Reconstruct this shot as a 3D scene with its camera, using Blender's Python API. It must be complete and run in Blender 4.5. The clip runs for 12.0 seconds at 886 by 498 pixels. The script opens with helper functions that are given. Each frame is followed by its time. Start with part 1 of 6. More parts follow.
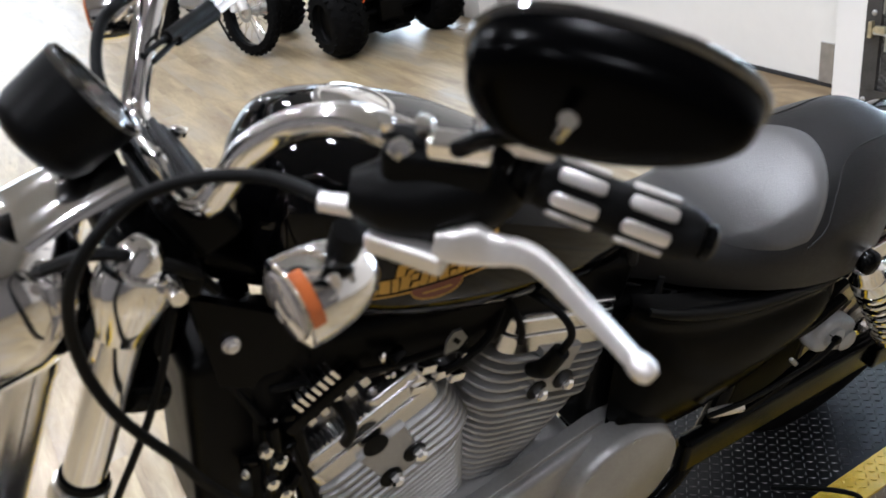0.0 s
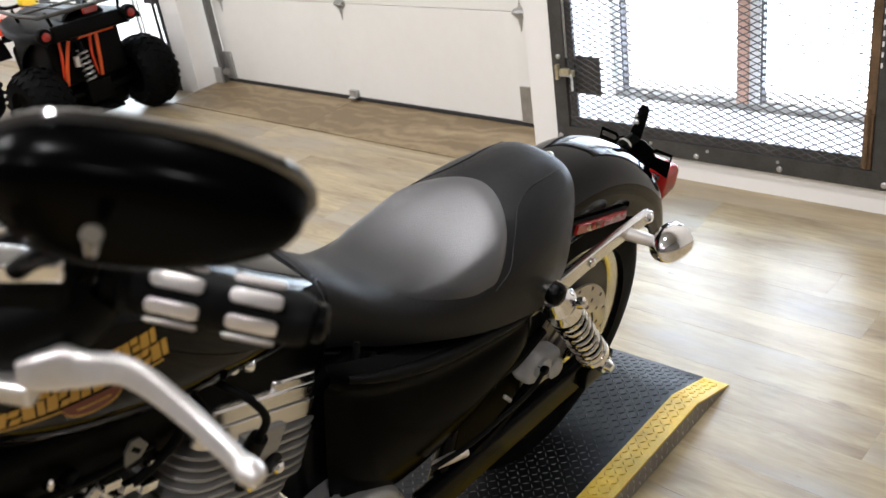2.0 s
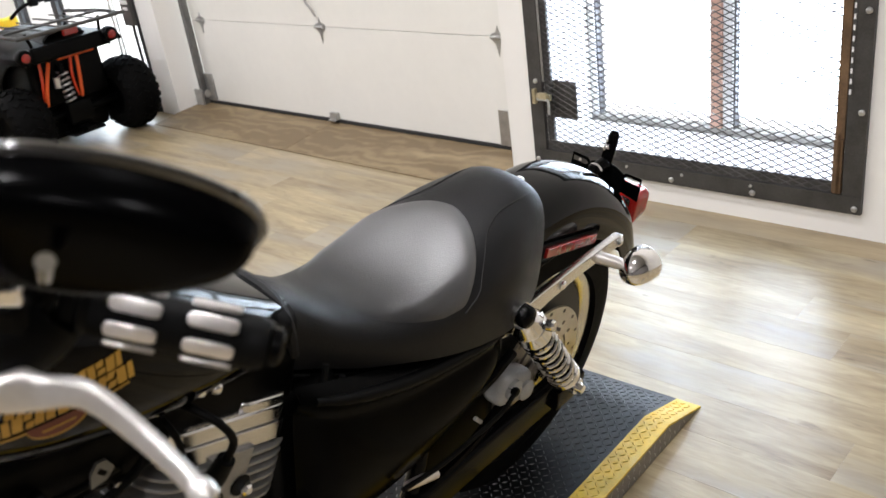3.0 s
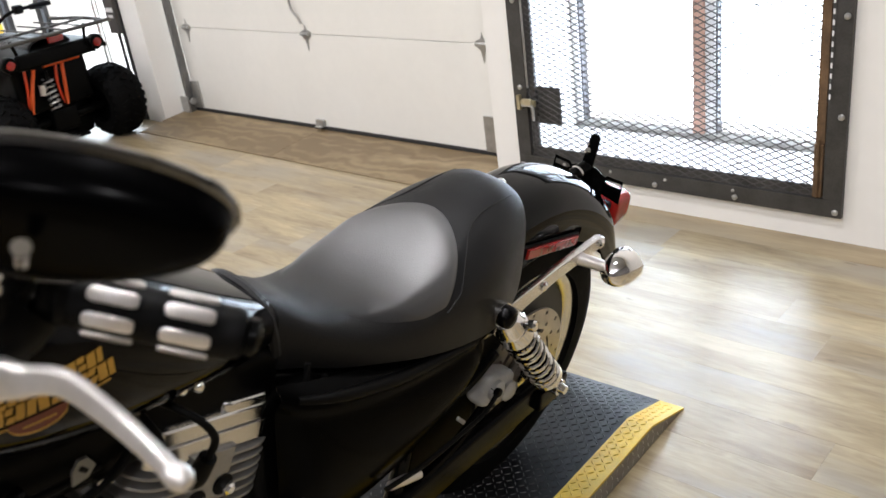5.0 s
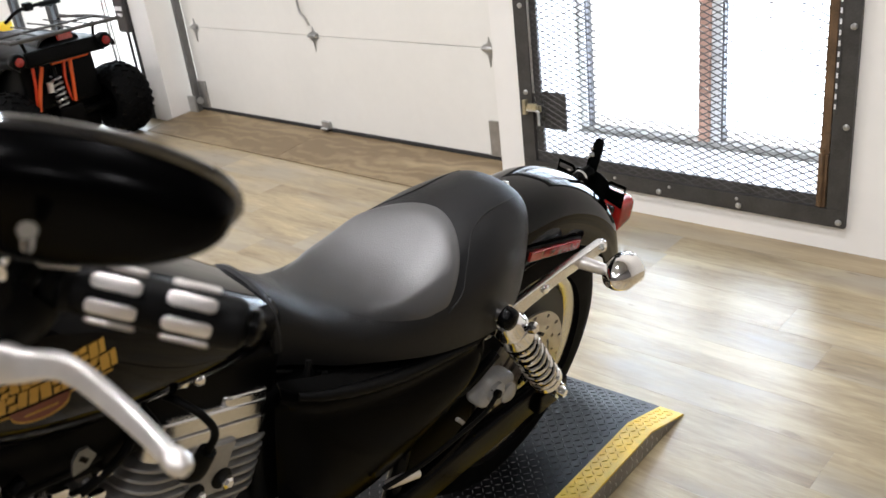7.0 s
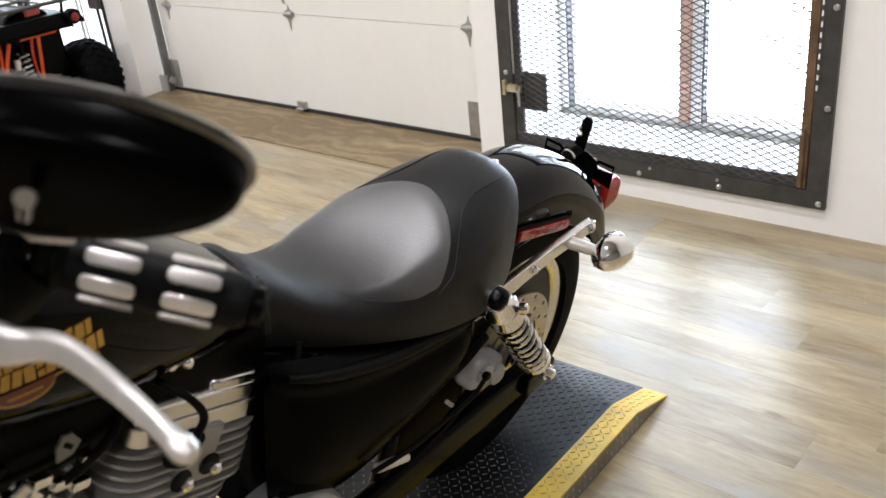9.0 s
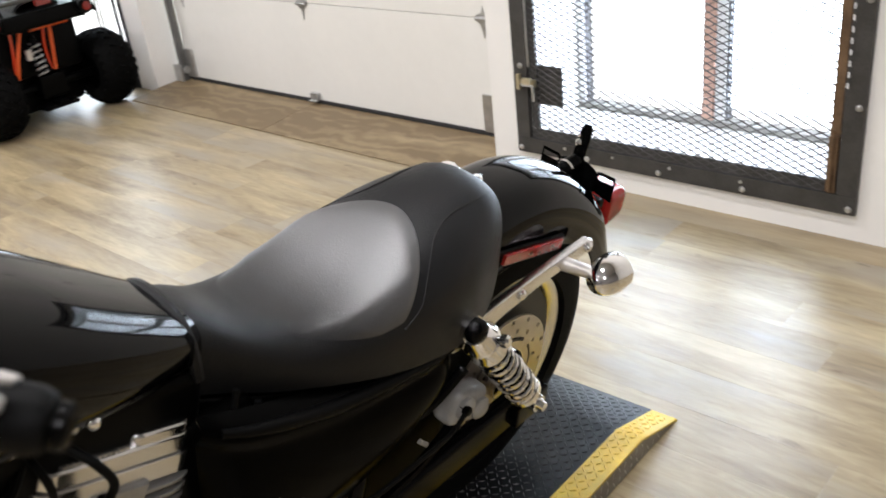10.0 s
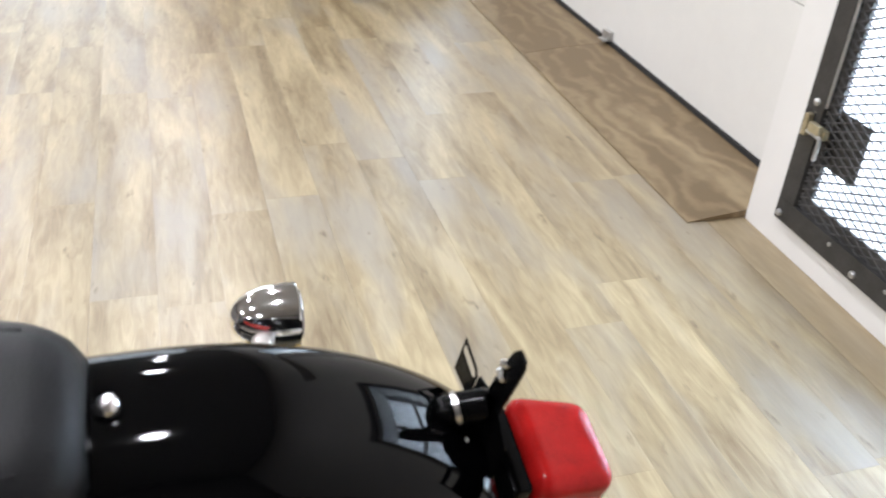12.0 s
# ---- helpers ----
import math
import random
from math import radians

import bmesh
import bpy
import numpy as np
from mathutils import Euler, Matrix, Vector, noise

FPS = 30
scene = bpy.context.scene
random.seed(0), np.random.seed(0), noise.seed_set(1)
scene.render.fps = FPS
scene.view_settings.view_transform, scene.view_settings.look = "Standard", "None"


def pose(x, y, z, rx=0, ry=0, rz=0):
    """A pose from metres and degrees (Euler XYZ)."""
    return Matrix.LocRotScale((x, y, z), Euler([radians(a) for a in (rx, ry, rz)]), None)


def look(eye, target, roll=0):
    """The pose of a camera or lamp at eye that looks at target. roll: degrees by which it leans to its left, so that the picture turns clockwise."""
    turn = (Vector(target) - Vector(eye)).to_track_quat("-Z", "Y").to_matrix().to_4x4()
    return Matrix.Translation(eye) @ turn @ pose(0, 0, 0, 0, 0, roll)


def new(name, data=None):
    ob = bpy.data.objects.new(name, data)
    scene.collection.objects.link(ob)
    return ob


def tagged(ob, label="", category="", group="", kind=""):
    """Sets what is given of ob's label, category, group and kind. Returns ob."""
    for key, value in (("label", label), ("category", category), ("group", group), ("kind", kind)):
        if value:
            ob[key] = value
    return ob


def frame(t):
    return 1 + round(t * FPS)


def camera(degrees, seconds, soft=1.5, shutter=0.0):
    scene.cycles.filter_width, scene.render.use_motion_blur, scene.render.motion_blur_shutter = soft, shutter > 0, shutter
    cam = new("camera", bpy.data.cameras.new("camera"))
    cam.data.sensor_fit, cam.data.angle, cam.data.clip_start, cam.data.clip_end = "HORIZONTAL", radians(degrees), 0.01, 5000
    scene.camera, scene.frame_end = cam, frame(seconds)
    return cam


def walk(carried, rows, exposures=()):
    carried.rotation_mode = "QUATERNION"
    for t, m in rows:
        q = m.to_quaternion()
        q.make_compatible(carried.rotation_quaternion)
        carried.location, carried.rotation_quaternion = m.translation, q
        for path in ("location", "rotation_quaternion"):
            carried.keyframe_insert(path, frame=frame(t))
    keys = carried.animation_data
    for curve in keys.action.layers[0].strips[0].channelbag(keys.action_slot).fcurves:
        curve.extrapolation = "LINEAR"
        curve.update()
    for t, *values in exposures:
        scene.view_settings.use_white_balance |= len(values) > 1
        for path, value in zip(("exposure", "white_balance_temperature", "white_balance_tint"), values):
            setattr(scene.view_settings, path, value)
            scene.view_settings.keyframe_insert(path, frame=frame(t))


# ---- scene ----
cam = camera(52.70, 12.0, shutter=0.2)
cam.data.dof.use_dof, cam.data.dof.focus_distance, cam.data.dof.aperture_fstop = True, 2.0, 7.0
PATH = [
    (0, (2.2100, -2.9060, 1.3960), (61.859, 7.350, 59.279)),
    (0.2, (2.2117, -2.8846, 1.3936), (62.639, 7.263, 57.657)),
    (0.5, (2.2293, -2.8659, 1.4007), (63.413, 7.451, 53.206)),
    (1, (2.2344, -2.8225, 1.3901), (62.353, 7.803, 46.561)),
    (1.5, (2.2478, -2.8108, 1.3888), (62.374, 7.763, 43.720)),
    (2, (2.2560, -2.8059, 1.3921), (63.300, 7.872, 42.167)),
    (2.5, (2.2673, -2.8018, 1.3987), (64.402, 7.586, 41.283)),
    (3, (2.2825, -2.8029, 1.4003), (64.537, 7.324, 41.235)),
    (5, (2.3006, -2.8090, 1.3937), (64.977, 7.206, 40.456)),
    (5.5, (2.3033, -2.8094, 1.3923), (64.870, 7.288, 40.464)),
    (6, (2.3089, -2.8086, 1.3916), (64.961, 7.373, 40.361)),
    (6.5, (2.3105, -2.8144, 1.3898), (65.014, 6.729, 41.228)),
    (7, (2.3081, -2.8146, 1.3898), (65.366, 6.360, 41.124)),
    (9, (2.2677, -2.8153, 1.3746), (64.116, 5.584, 39.492)),
    (9.5, (2.2424, -2.8174, 1.3810), (63.804, 4.449, 37.174)),
    (9.8, (2.2344, -2.7351, 1.3684), (63.694, 5.436, 37.283)),
    (10, (2.2391, -2.6397, 1.3620), (63.334, 6.069, 41.639)),
    (10.2, (2.2433, -2.5396, 1.3652), (64.558, 3.748, 45.904)),
    (10.5, (2.2337, -2.4137, 1.3668), (63.399, 2.482, 47.706)),
    (10.8, (2.1584, -2.2910, 1.3401), (61.327, 3.042, 49.962)),
    (11, (2.1010, -2.1762, 1.3387), (60.921, 0.067, 50.266)),
    (11.2, (2.0362, -2.0542, 1.3333), (59.097, 0.315, 50.467)),
    (11.5, (1.9932, -1.8614, 1.3169), (60.906, 0.939, 54.264)),
    (11.7, (1.9657, -1.7201, 1.3055), (60.428, -2.512, 63.380)),
    (12, (1.8805, -1.5575, 1.2840), (57.177, -3.432, 73.520)),
]
walk(cam, [(t, pose(*e, *r)) for t, e, r in PATH], [(0, 0.05, 5950, 10), (0.5, 0, 6150, 10), (1.5, -0.05, 6380, 10), (2.5, -0.05, 6450, 10), (11.5, -0.03, 6450, 10), (12, 0.08, 6150, 10)])

# ---- light ----
world = bpy.data.worlds.new("world")
scene.world = world
world.use_nodes = True
wn = world.node_tree
sky = wn.nodes.new("ShaderNodeTexSky")
sky.sky_type, sky.sun_disc = "NISHITA", False
sky.sun_elevation, sky.sun_rotation = radians(38), radians(20)
wn.links.new(sky.outputs[0], wn.nodes["Background"].inputs[0])
wn.nodes["Background"].inputs[1].default_value = 0.12


def sun_lamp():
    ob = new("sun", bpy.data.lights.new("sun", "SUN"))
    ob.data.energy, ob.data.angle, ob.data.color = 1.0, radians(12), (1, 0.97, 0.92)
    ob.matrix_world = look((6, 14, 12), (0, 0, 0))
    return ob


def area_lamp(name, place, target, sx, sy, watts, colour, shape="RECTANGLE"):
    ob = new(name, bpy.data.lights.new(name, "AREA"))
    ob.data.shape, ob.data.size, ob.data.size_y = shape, sx, sy
    ob.data.energy, ob.data.color = watts, colour
    ob.matrix_world = look(place, target)
    return ob


WINDOW_W, CEILING_W = 54, 41
sun_lamp()
area_lamp("window_daylight", (0.785, 0.352, 0.87), (0.785, -3, 0.87), 1.03, 1.24, WINDOW_W, (0.70, 0.84, 1.0))
area_lamp("door_daylight", (-3.58, -0.004, 1.06), (-3.58, -3, 1.06), 1.40, 2.0, WINDOW_W * 0.7, (0.72, 0.86, 1.0))
# Light of an unseen west window, added for pale floor glare and chrome.
area_lamp("unseen_west_daylight", (-10.97, -2.8, 1.75), (0, -2.8, 1.2), 3.3, 2.5, 52, (0.80, 0.90, 1.0))

# ---- materials ----


def nodes_of(name):
    m = bpy.data.materials.new(name)
    m.use_nodes = True
    return m, m.node_tree, m.node_tree.nodes["Principled BSDF"]


def plain(name, colour, rough=0.5, metal=0.0, vary=0.12, scale=8.0, bump=0.0, bump_scale=60.0, coat=0.0, rough_vary=0.1, per_object=0.0, gloss=0.5, ior=1.5):
    """A surface with two scales of variation in colour and roughness, and fine relief."""
    m, nt, b = nodes_of(name)
    n, k = nt.nodes, nt.links
    tc = n.new("ShaderNodeTexCoord")
    big, small = n.new("ShaderNodeTexNoise"), n.new("ShaderNodeTexNoise")
    big.inputs["Scale"].default_value, small.inputs["Scale"].default_value = scale, scale * 11
    big.inputs["Detail"].default_value = small.inputs["Detail"].default_value = 5
    for t in (big, small):
        k.new(tc.outputs["Object"], t.inputs["Vector"])
    mixed = n.new("ShaderNodeMath")
    mixed.operation = "MULTIPLY_ADD"
    mixed.inputs[1].default_value = 0.45
    k.new(small.outputs[0], mixed.inputs[0])
    k.new(big.outputs[0], mixed.inputs[2])
    ramp = n.new("ShaderNodeMapRange")
    ramp.inputs[1].default_value, ramp.inputs[2].default_value = 0.45, 1.0
    ramp.inputs[3].default_value, ramp.inputs[4].default_value = 1 - vary, 1 + vary
    k.new(mixed.outputs[0], ramp.inputs[0])
    tint = n.new("ShaderNodeMix")
    tint.data_type, tint.blend_type = "RGBA", "MULTIPLY"
    tint.inputs[0].default_value = 1.0
    tint.inputs[6].default_value = (*colour, 1)
    val = ramp.outputs[0]
    if per_object:
        info, mr, mul = n.new("ShaderNodeObjectInfo"), n.new("ShaderNodeMapRange"), n.new("ShaderNodeMath")
        mr.inputs[3].default_value, mr.inputs[4].default_value = 1 - per_object, 1 + per_object
        k.new(info.outputs["Random"], mr.inputs[0])
        mul.operation = "MULTIPLY"
        k.new(mr.outputs[0], mul.inputs[0])
        k.new(val, mul.inputs[1])
        val = mul.outputs[0]
    k.new(val, tint.inputs[7])
    k.new(tint.outputs[2], b.inputs["Base Color"])
    rr = n.new("ShaderNodeMapRange")
    rr.inputs[1].default_value, rr.inputs[2].default_value = 0.45, 1.0
    rr.inputs[3].default_value, rr.inputs[4].default_value = max(0.01, rough * (1 - rough_vary)), min(1, rough * (1 + rough_vary))
    k.new(mixed.outputs[0], rr.inputs[0])
    k.new(rr.outputs[0], b.inputs["Roughness"])
    b.inputs["Metallic"].default_value = metal
    b.inputs["Specular IOR Level"].default_value, b.inputs["IOR"].default_value = gloss, ior
    b.inputs["Coat Weight"].default_value = coat
    b.inputs["Coat Roughness"].default_value = 0.03
    if bump:
        bn, bu = n.new("ShaderNodeTexNoise"), n.new("ShaderNodeBump")
        bn.inputs["Scale"].default_value, bn.inputs["Detail"].default_value = bump_scale, 6
        bu.inputs["Strength"].default_value, bu.inputs["Distance"].default_value = bump, 0.002
        k.new(tc.outputs["Object"], bn.inputs["Vector"])
        k.new(bn.outputs[0], bu.inputs["Height"])
        k.new(bu.outputs[0], b.inputs["Normal"])
    return m


def glass(name, colour=(1, 1, 1), rough=0.0, ior=1.45):
    m, nt, b = nodes_of(name)
    b.inputs["Base Color"].default_value = (*colour, 1)
    b.inputs["Transmission Weight"].default_value = 1
    b.inputs["Roughness"].default_value, b.inputs["IOR"].default_value = rough, ior
    return m


def wood(name, dark, light, rough, along, scale, per_object=0.0, coat=0.0, contrast=1.0, grey=None, wavy=False, flecks=False, gloss=0.5):
    """Sawn or printed wood: long streaks, fine grain and knots along one axis of the world."""
    m, nt, b = nodes_of(name)
    n, k = nt.nodes, nt.links
    geo, info = n.new("ShaderNodeNewGeometry"), n.new("ShaderNodeObjectInfo")
    shift = n.new("ShaderNodeVectorMath")
    shift.operation = "MULTIPLY_ADD"
    comb = n.new("ShaderNodeCombineXYZ")
    for i in range(3):
        k.new(info.outputs["Random"], comb.inputs[i])
    shift.inputs[1].default_value = (17, 23, 0)
    k.new(comb.outputs[0], shift.inputs[0])
    k.new(geo.outputs["Position"], shift.inputs[2])
    mp = n.new("ShaderNodeMapping")
    mp.inputs["Scale"].default_value = (1, 6, 6) if along == "X" else (6, 1, 6)
    k.new(shift.outputs[0], mp.inputs[0])
    big, fine, blot = (n.new("ShaderNodeTexNoise") for _ in range(3))
    for t, s, d in ((big, scale, 6), (fine, scale * 7, 8)):
        t.inputs["Scale"].default_value, t.inputs["Detail"].default_value, t.inputs["Distortion"].default_value = s, d, 1.1
        k.new(mp.outputs[0], t.inputs["Vector"])
    blot.inputs["Scale"].default_value, blot.inputs["Detail"].default_value = 2.6, 4
    bmap = n.new("ShaderNodeMapping")
    bmap.inputs["Scale"].default_value = (0.55, 1.8, 1) if along == "X" else (1.8, 0.55, 1)
    k.new(shift.outputs[0], bmap.inputs[0])
    k.new(bmap.outputs[0], blot.inputs["Vector"])
    mix = n.new("ShaderNodeMath")
    mix.operation, mix.inputs[1].default_value = "MULTIPLY_ADD", 0.5
    if wavy:
        wave, wm = n.new("ShaderNodeTexWave"), n.new("ShaderNodeMapping")
        wave.bands_direction = "Y"
        wm.inputs["Scale"].default_value = (0.9, 1.3, 1)
        wave.inputs["Scale"].default_value, wave.inputs["Distortion"].default_value = 2.6, 12.0
        wave.inputs["Detail"].default_value, wave.inputs["Detail Scale"].default_value = 5.0, 1.6
        k.new(shift.outputs[0], wm.inputs[0])
        k.new(wm.outputs[0], wave.inputs["Vector"])
        fine = wave
        mix.inputs[1].default_value = 0.2
    k.new(fine.outputs["Fac"], mix.inputs[0])
    k.new(big.outputs[0], mix.inputs[2])
    ramp = n.new("ShaderNodeMapRange")
    ramp.inputs[1].default_value, ramp.inputs[2].default_value = 0.75 - 0.28 / contrast, 0.75 + 0.28 / contrast
    k.new(mix.outputs[0], ramp.inputs[0])
    col = n.new("ShaderNodeMix")
    col.data_type = "RGBA"
    col.inputs[6].default_value, col.inputs[7].default_value = (*dark, 1), (*light, 1)
    k.new(ramp.outputs[0], col.inputs[0])
    out = col.outputs[2]
    if grey:
        gm, gr = n.new("ShaderNodeMix"), n.new("ShaderNodeMapRange")
        gm.data_type = "RGBA"
        gm.inputs[7].default_value = (*grey, 1)
        gr.inputs[1].default_value, gr.inputs[2].default_value, gr.inputs[4].default_value = 0.48, 0.68, 0.75
        k.new(blot.outputs[0], gr.inputs[0])
        k.new(gr.outputs[0], gm.inputs[0])
        k.new(out, gm.inputs[6])
        out = gm.outputs[2]
    if flecks:
        fl, fm, fr, fx = n.new("ShaderNodeTexNoise"), n.new("ShaderNodeMapping"), n.new("ShaderNodeMapRange"), n.new("ShaderNodeMix")
        fm.inputs["Scale"].default_value = (1, 2.6, 1)
        fl.inputs["Scale"].default_value, fl.inputs["Detail"].default_value = 9.0, 3
        k.new(shift.outputs[0], fm.inputs[0])
        k.new(fm.outputs[0], fl.inputs["Vector"])
        fr.inputs[1].default_value, fr.inputs[2].default_value, fr.inputs[4].default_value = 0.66, 0.78, 0.8
        k.new(fl.outputs[0], fr.inputs[0])
        fx.data_type = "RGBA"
        fx.inputs[7].default_value = (*[0.62 * c for c in dark], 1)
        k.new(fr.outputs[0], fx.inputs[0])
        k.new(out, fx.inputs[6])
        out = fx.outputs[2]
    if per_object:
        mr, mul = n.new("ShaderNodeMapRange"), n.new("ShaderNodeMix")
        mr.inputs[3].default_value, mr.inputs[4].default_value = 1 - per_object, 1 + per_object * 0.6
        k.new(info.outputs["Random"], mr.inputs[0])
        mul.data_type, mul.blend_type = "RGBA", "MULTIPLY"
        mul.inputs[0].default_value = 1
        k.new(out, mul.inputs[6])
        k.new(mr.outputs[0], mul.inputs[7])
        out = mul.outputs[2]
    k.new(out, b.inputs["Base Color"])
    rr = n.new("ShaderNodeMapRange")
    rr.inputs[3].default_value, rr.inputs[4].default_value = rough * 0.93, rough * 1.08
    k.new(mix.outputs[0], rr.inputs[0])
    k.new(rr.outputs[0], b.inputs["Roughness"])
    b.inputs["Coat Weight"].default_value, b.inputs["Coat Roughness"].default_value = coat, 0.2
    b.inputs["Specular IOR Level"].default_value = gloss
    bu = n.new("ShaderNodeBump")
    bu.inputs["Strength"].default_value, bu.inputs["Distance"].default_value = 0.12, 0.001
    k.new(mix.outputs[0], bu.inputs["Height"])
    k.new(bu.outputs[0], b.inputs["Normal"])
    return m


M = {}
M["wall"] = plain("painted_wall", (0.85, 0.835, 0.80), 0.6, vary=0.03, scale=1.6, bump=0.25, bump_scale=90)
# For walls out of view, kept dark to deepen reflections in black paint.
M["wall_dark"] = plain("unseen_dark_wall", (0.15, 0.142, 0.138), 0.7, vary=0.1, scale=1.5)
M["door"] = plain("garage_door_enamel", (0.81, 0.80, 0.755), 0.45, vary=0.03, scale=2.2, bump=0.35, bump_scale=160)
M["ceiling"] = plain("grey_ceiling", (0.34, 0.34, 0.34), 0.8, vary=0.04, scale=2)
M["plank"] = wood("vinyl_plank", (0.180, 0.128, 0.064), (0.465, 0.380, 0.226), 0.33, "X", 1.2, per_object=0.06, contrast=1.12, grey=(0.31, 0.28, 0.23), flecks=True, gloss=0.80)
M["strip"] = wood("edge_plank", (0.21, 0.158, 0.088), (0.43, 0.345, 0.215), 0.4, "X", 1.0, grey=(0.33, 0.28, 0.20))
M["ply"] = wood("plywood", (0.17, 0.118, 0.06), (0.37, 0.285, 0.165), 0.5, "X", 0.8, contrast=1.25, wavy=True)
M["subfloor"] = plain("floor_glue", (0.10, 0.08, 0.05), 0.9)
M["steel_dark"] = plain("weathered_steel", (0.075, 0.073, 0.07), 0.5, 0.6, vary=0.3, scale=14, bump=0.3, bump_scale=120)
M["mesh_steel"] = plain("dull_mesh_steel", (0.10, 0.097, 0.095), 0.65, 0.1, vary=0.3, scale=14, gloss=0.2)
M["rust_steel"] = plain("rusty_steel", (0.16, 0.10, 0.055), 0.6, 0.5, vary=0.4, scale=18, bump=0.3)
M["zinc"] = plain("yellow_zinc_plate", (0.56, 0.50, 0.34), 0.40, 0.8, vary=0.3, scale=40)
M["galv"] = plain("galvanised_steel", (0.50, 0.50, 0.49), 0.42, 0.9, vary=0.2, scale=22)
M["track"] = plain("dull_track_steel", (0.20, 0.20, 0.195), 0.5, 0.7, vary=0.25, scale=20)
M["seal"] = plain("rubber_seal", (0.02, 0.02, 0.02), 0.7)
M["glass"] = glass("window_glass")
M["outside"] = plain("whitish_ground", (0.86, 0.87, 0.9), 0.8, vary=0.05)
M["mullion"] = plain("brown_mullion", (0.50, 0.30, 0.23), 0.5, vary=0.1)
M["frame_white"] = plain("window_frame_paint", (0.72, 0.72, 0.72), 0.5)
M["sill"] = plain("dusty_sill", (0.74, 0.73, 0.71), 0.6, vary=0.22, scale=9)
M["gasket"] = plain("glazing_gasket", (0.14, 0.14, 0.15), 0.6)
M["bay_dirt"] = plain("weathered_window_frame", (0.30, 0.295, 0.28), 0.7, vary=0.35, scale=12, bump=0.3)
M["door_black"] = plain("black_door_frame", (0.02, 0.02, 0.022), 0.4)
M["yellow"] = plain("yellow_paint", (0.72, 0.48, 0.02), 0.45, vary=0.22, scale=16, bump=0.3)
# Lug steel lighter than the deck plate, to carry its glints.
M["lug"] = plain("pale_tread_lug", (0.055, 0.053, 0.052), 0.32, 0.7, vary=0.4, scale=20)
M["deck"] = plain("deck_plate", (0.008, 0.008, 0.0085), 0.36, 0.2, vary=0.3, scale=16, bump=0.2, gloss=0.22)
M["deck_side"] = plain("bare_plate", (0.24, 0.23, 0.22), 0.4, 0.7, vary=0.25, scale=18)
M["paint"] = plain("black_gloss_paint", (0.0008, 0.0008, 0.0010), 0.05, vary=0.05, gloss=0.20)
M["vinyl"] = plain("seat_vinyl", (0.0070, 0.0072, 0.0078), 0.42, vary=0.2, scale=9, bump=0.42, bump_scale=420, gloss=0.24)
M["vinyl_pad"] = plain("seat_pad_vinyl", (0.0160, 0.0164, 0.0176), 0.42, vary=0.2, scale=7, bump=0.36, bump_scale=420, gloss=0.8, ior=1.78)


def sheen_along_x(m, x0, x1, low, high):
    """Sheen of the seat put into its gloss, which rises along the seat."""
    n, k = m.node_tree.nodes, m.node_tree.links
    tc, sep, rise = n.new("ShaderNodeTexCoord"), n.new("ShaderNodeSeparateXYZ"), n.new("ShaderNodeMapRange")
    rise.interpolation_type = "SMOOTHSTEP"
    rise.inputs[1].default_value, rise.inputs[2].default_value = x0, x1
    rise.inputs[3].default_value, rise.inputs[4].default_value = low, high
    k.new(tc.outputs["Object"], sep.inputs[0])
    k.new(sep.outputs[0], rise.inputs[0])
    k.new(rise.outputs[0], n["Principled BSDF"].inputs["Specular IOR Level"])


# Low gloss in front makes the pad's highlight fade forward.
sheen_along_x(M["vinyl_pad"], -0.53, -0.32, 0.12, 0.95)
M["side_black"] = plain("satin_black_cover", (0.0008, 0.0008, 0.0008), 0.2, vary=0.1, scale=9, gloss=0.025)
M["piping"] = plain("seat_seam", (0.006, 0.006, 0.006), 0.5, gloss=0.3)
M["chrome"] = plain("chrome", (0.90, 0.885, 0.87), 0.09, 1.0, vary=0.04)
M["satin"] = plain("satin_aluminium", (0.74, 0.71, 0.68), 0.36, 0.80, vary=0.10, scale=12, bump=0.06, bump_scale=300)
M["polish"] = plain("polished_alloy", (0.73, 0.715, 0.70), 0.25, 1.0, vary=0.08, scale=12)
M["cast"] = plain("engine_silver", (0.34, 0.335, 0.325), 0.42, 0.6, vary=0.14, scale=15, bump=0.25, bump_scale=150)
M["caliper"] = plain("cast_caliper", (0.36, 0.355, 0.34), 0.5, 0.25, vary=0.15, scale=40, bump=0.3, bump_scale=200)
M["wheel_dark"] = plain("dark_cast_wheel", (0.035, 0.034, 0.033), 0.4, 0.3, vary=0.2, scale=25, gloss=0.25)
M["rotor"] = plain("brake_rotor_steel", (0.46, 0.43, 0.39), 0.34, 1.0, vary=0.1, scale=30)
M["tyre"] = plain("tyre_rubber", (0.0038, 0.0038, 0.0038), 0.62, vary=0.2, scale=25, bump=0.2, gloss=0.035)
M["black"] = plain("black_plastic", (0.0015, 0.0015, 0.0015), 0.40, vary=0.15, scale=14, gloss=0.07)
M["trim_gloss"] = plain("black_bevel_trim", (0.004, 0.004, 0.004), 0.08, vary=0.05, gloss=0.6, ior=2.0, coat=1.0)
M["mirror_shell"] = plain("black_mirror_shell", (0.0006, 0.0006, 0.0007), 0.22, vary=0.1, gloss=0.03)
M["black_gloss"] = plain("black_enamel", (0.0018, 0.0018, 0.0018), 0.2, vary=0.1, gloss=0.07)
M["rubber"] = plain("black_rubber", (0.0025, 0.0025, 0.0025), 0.55, vary=0.15, gloss=0.10)
M["smoke_lens"] = plain("smoked_lens", (0.30, 0.27, 0.25), 0.10, 0.4, vary=0.1, scale=30, coat=1.0)
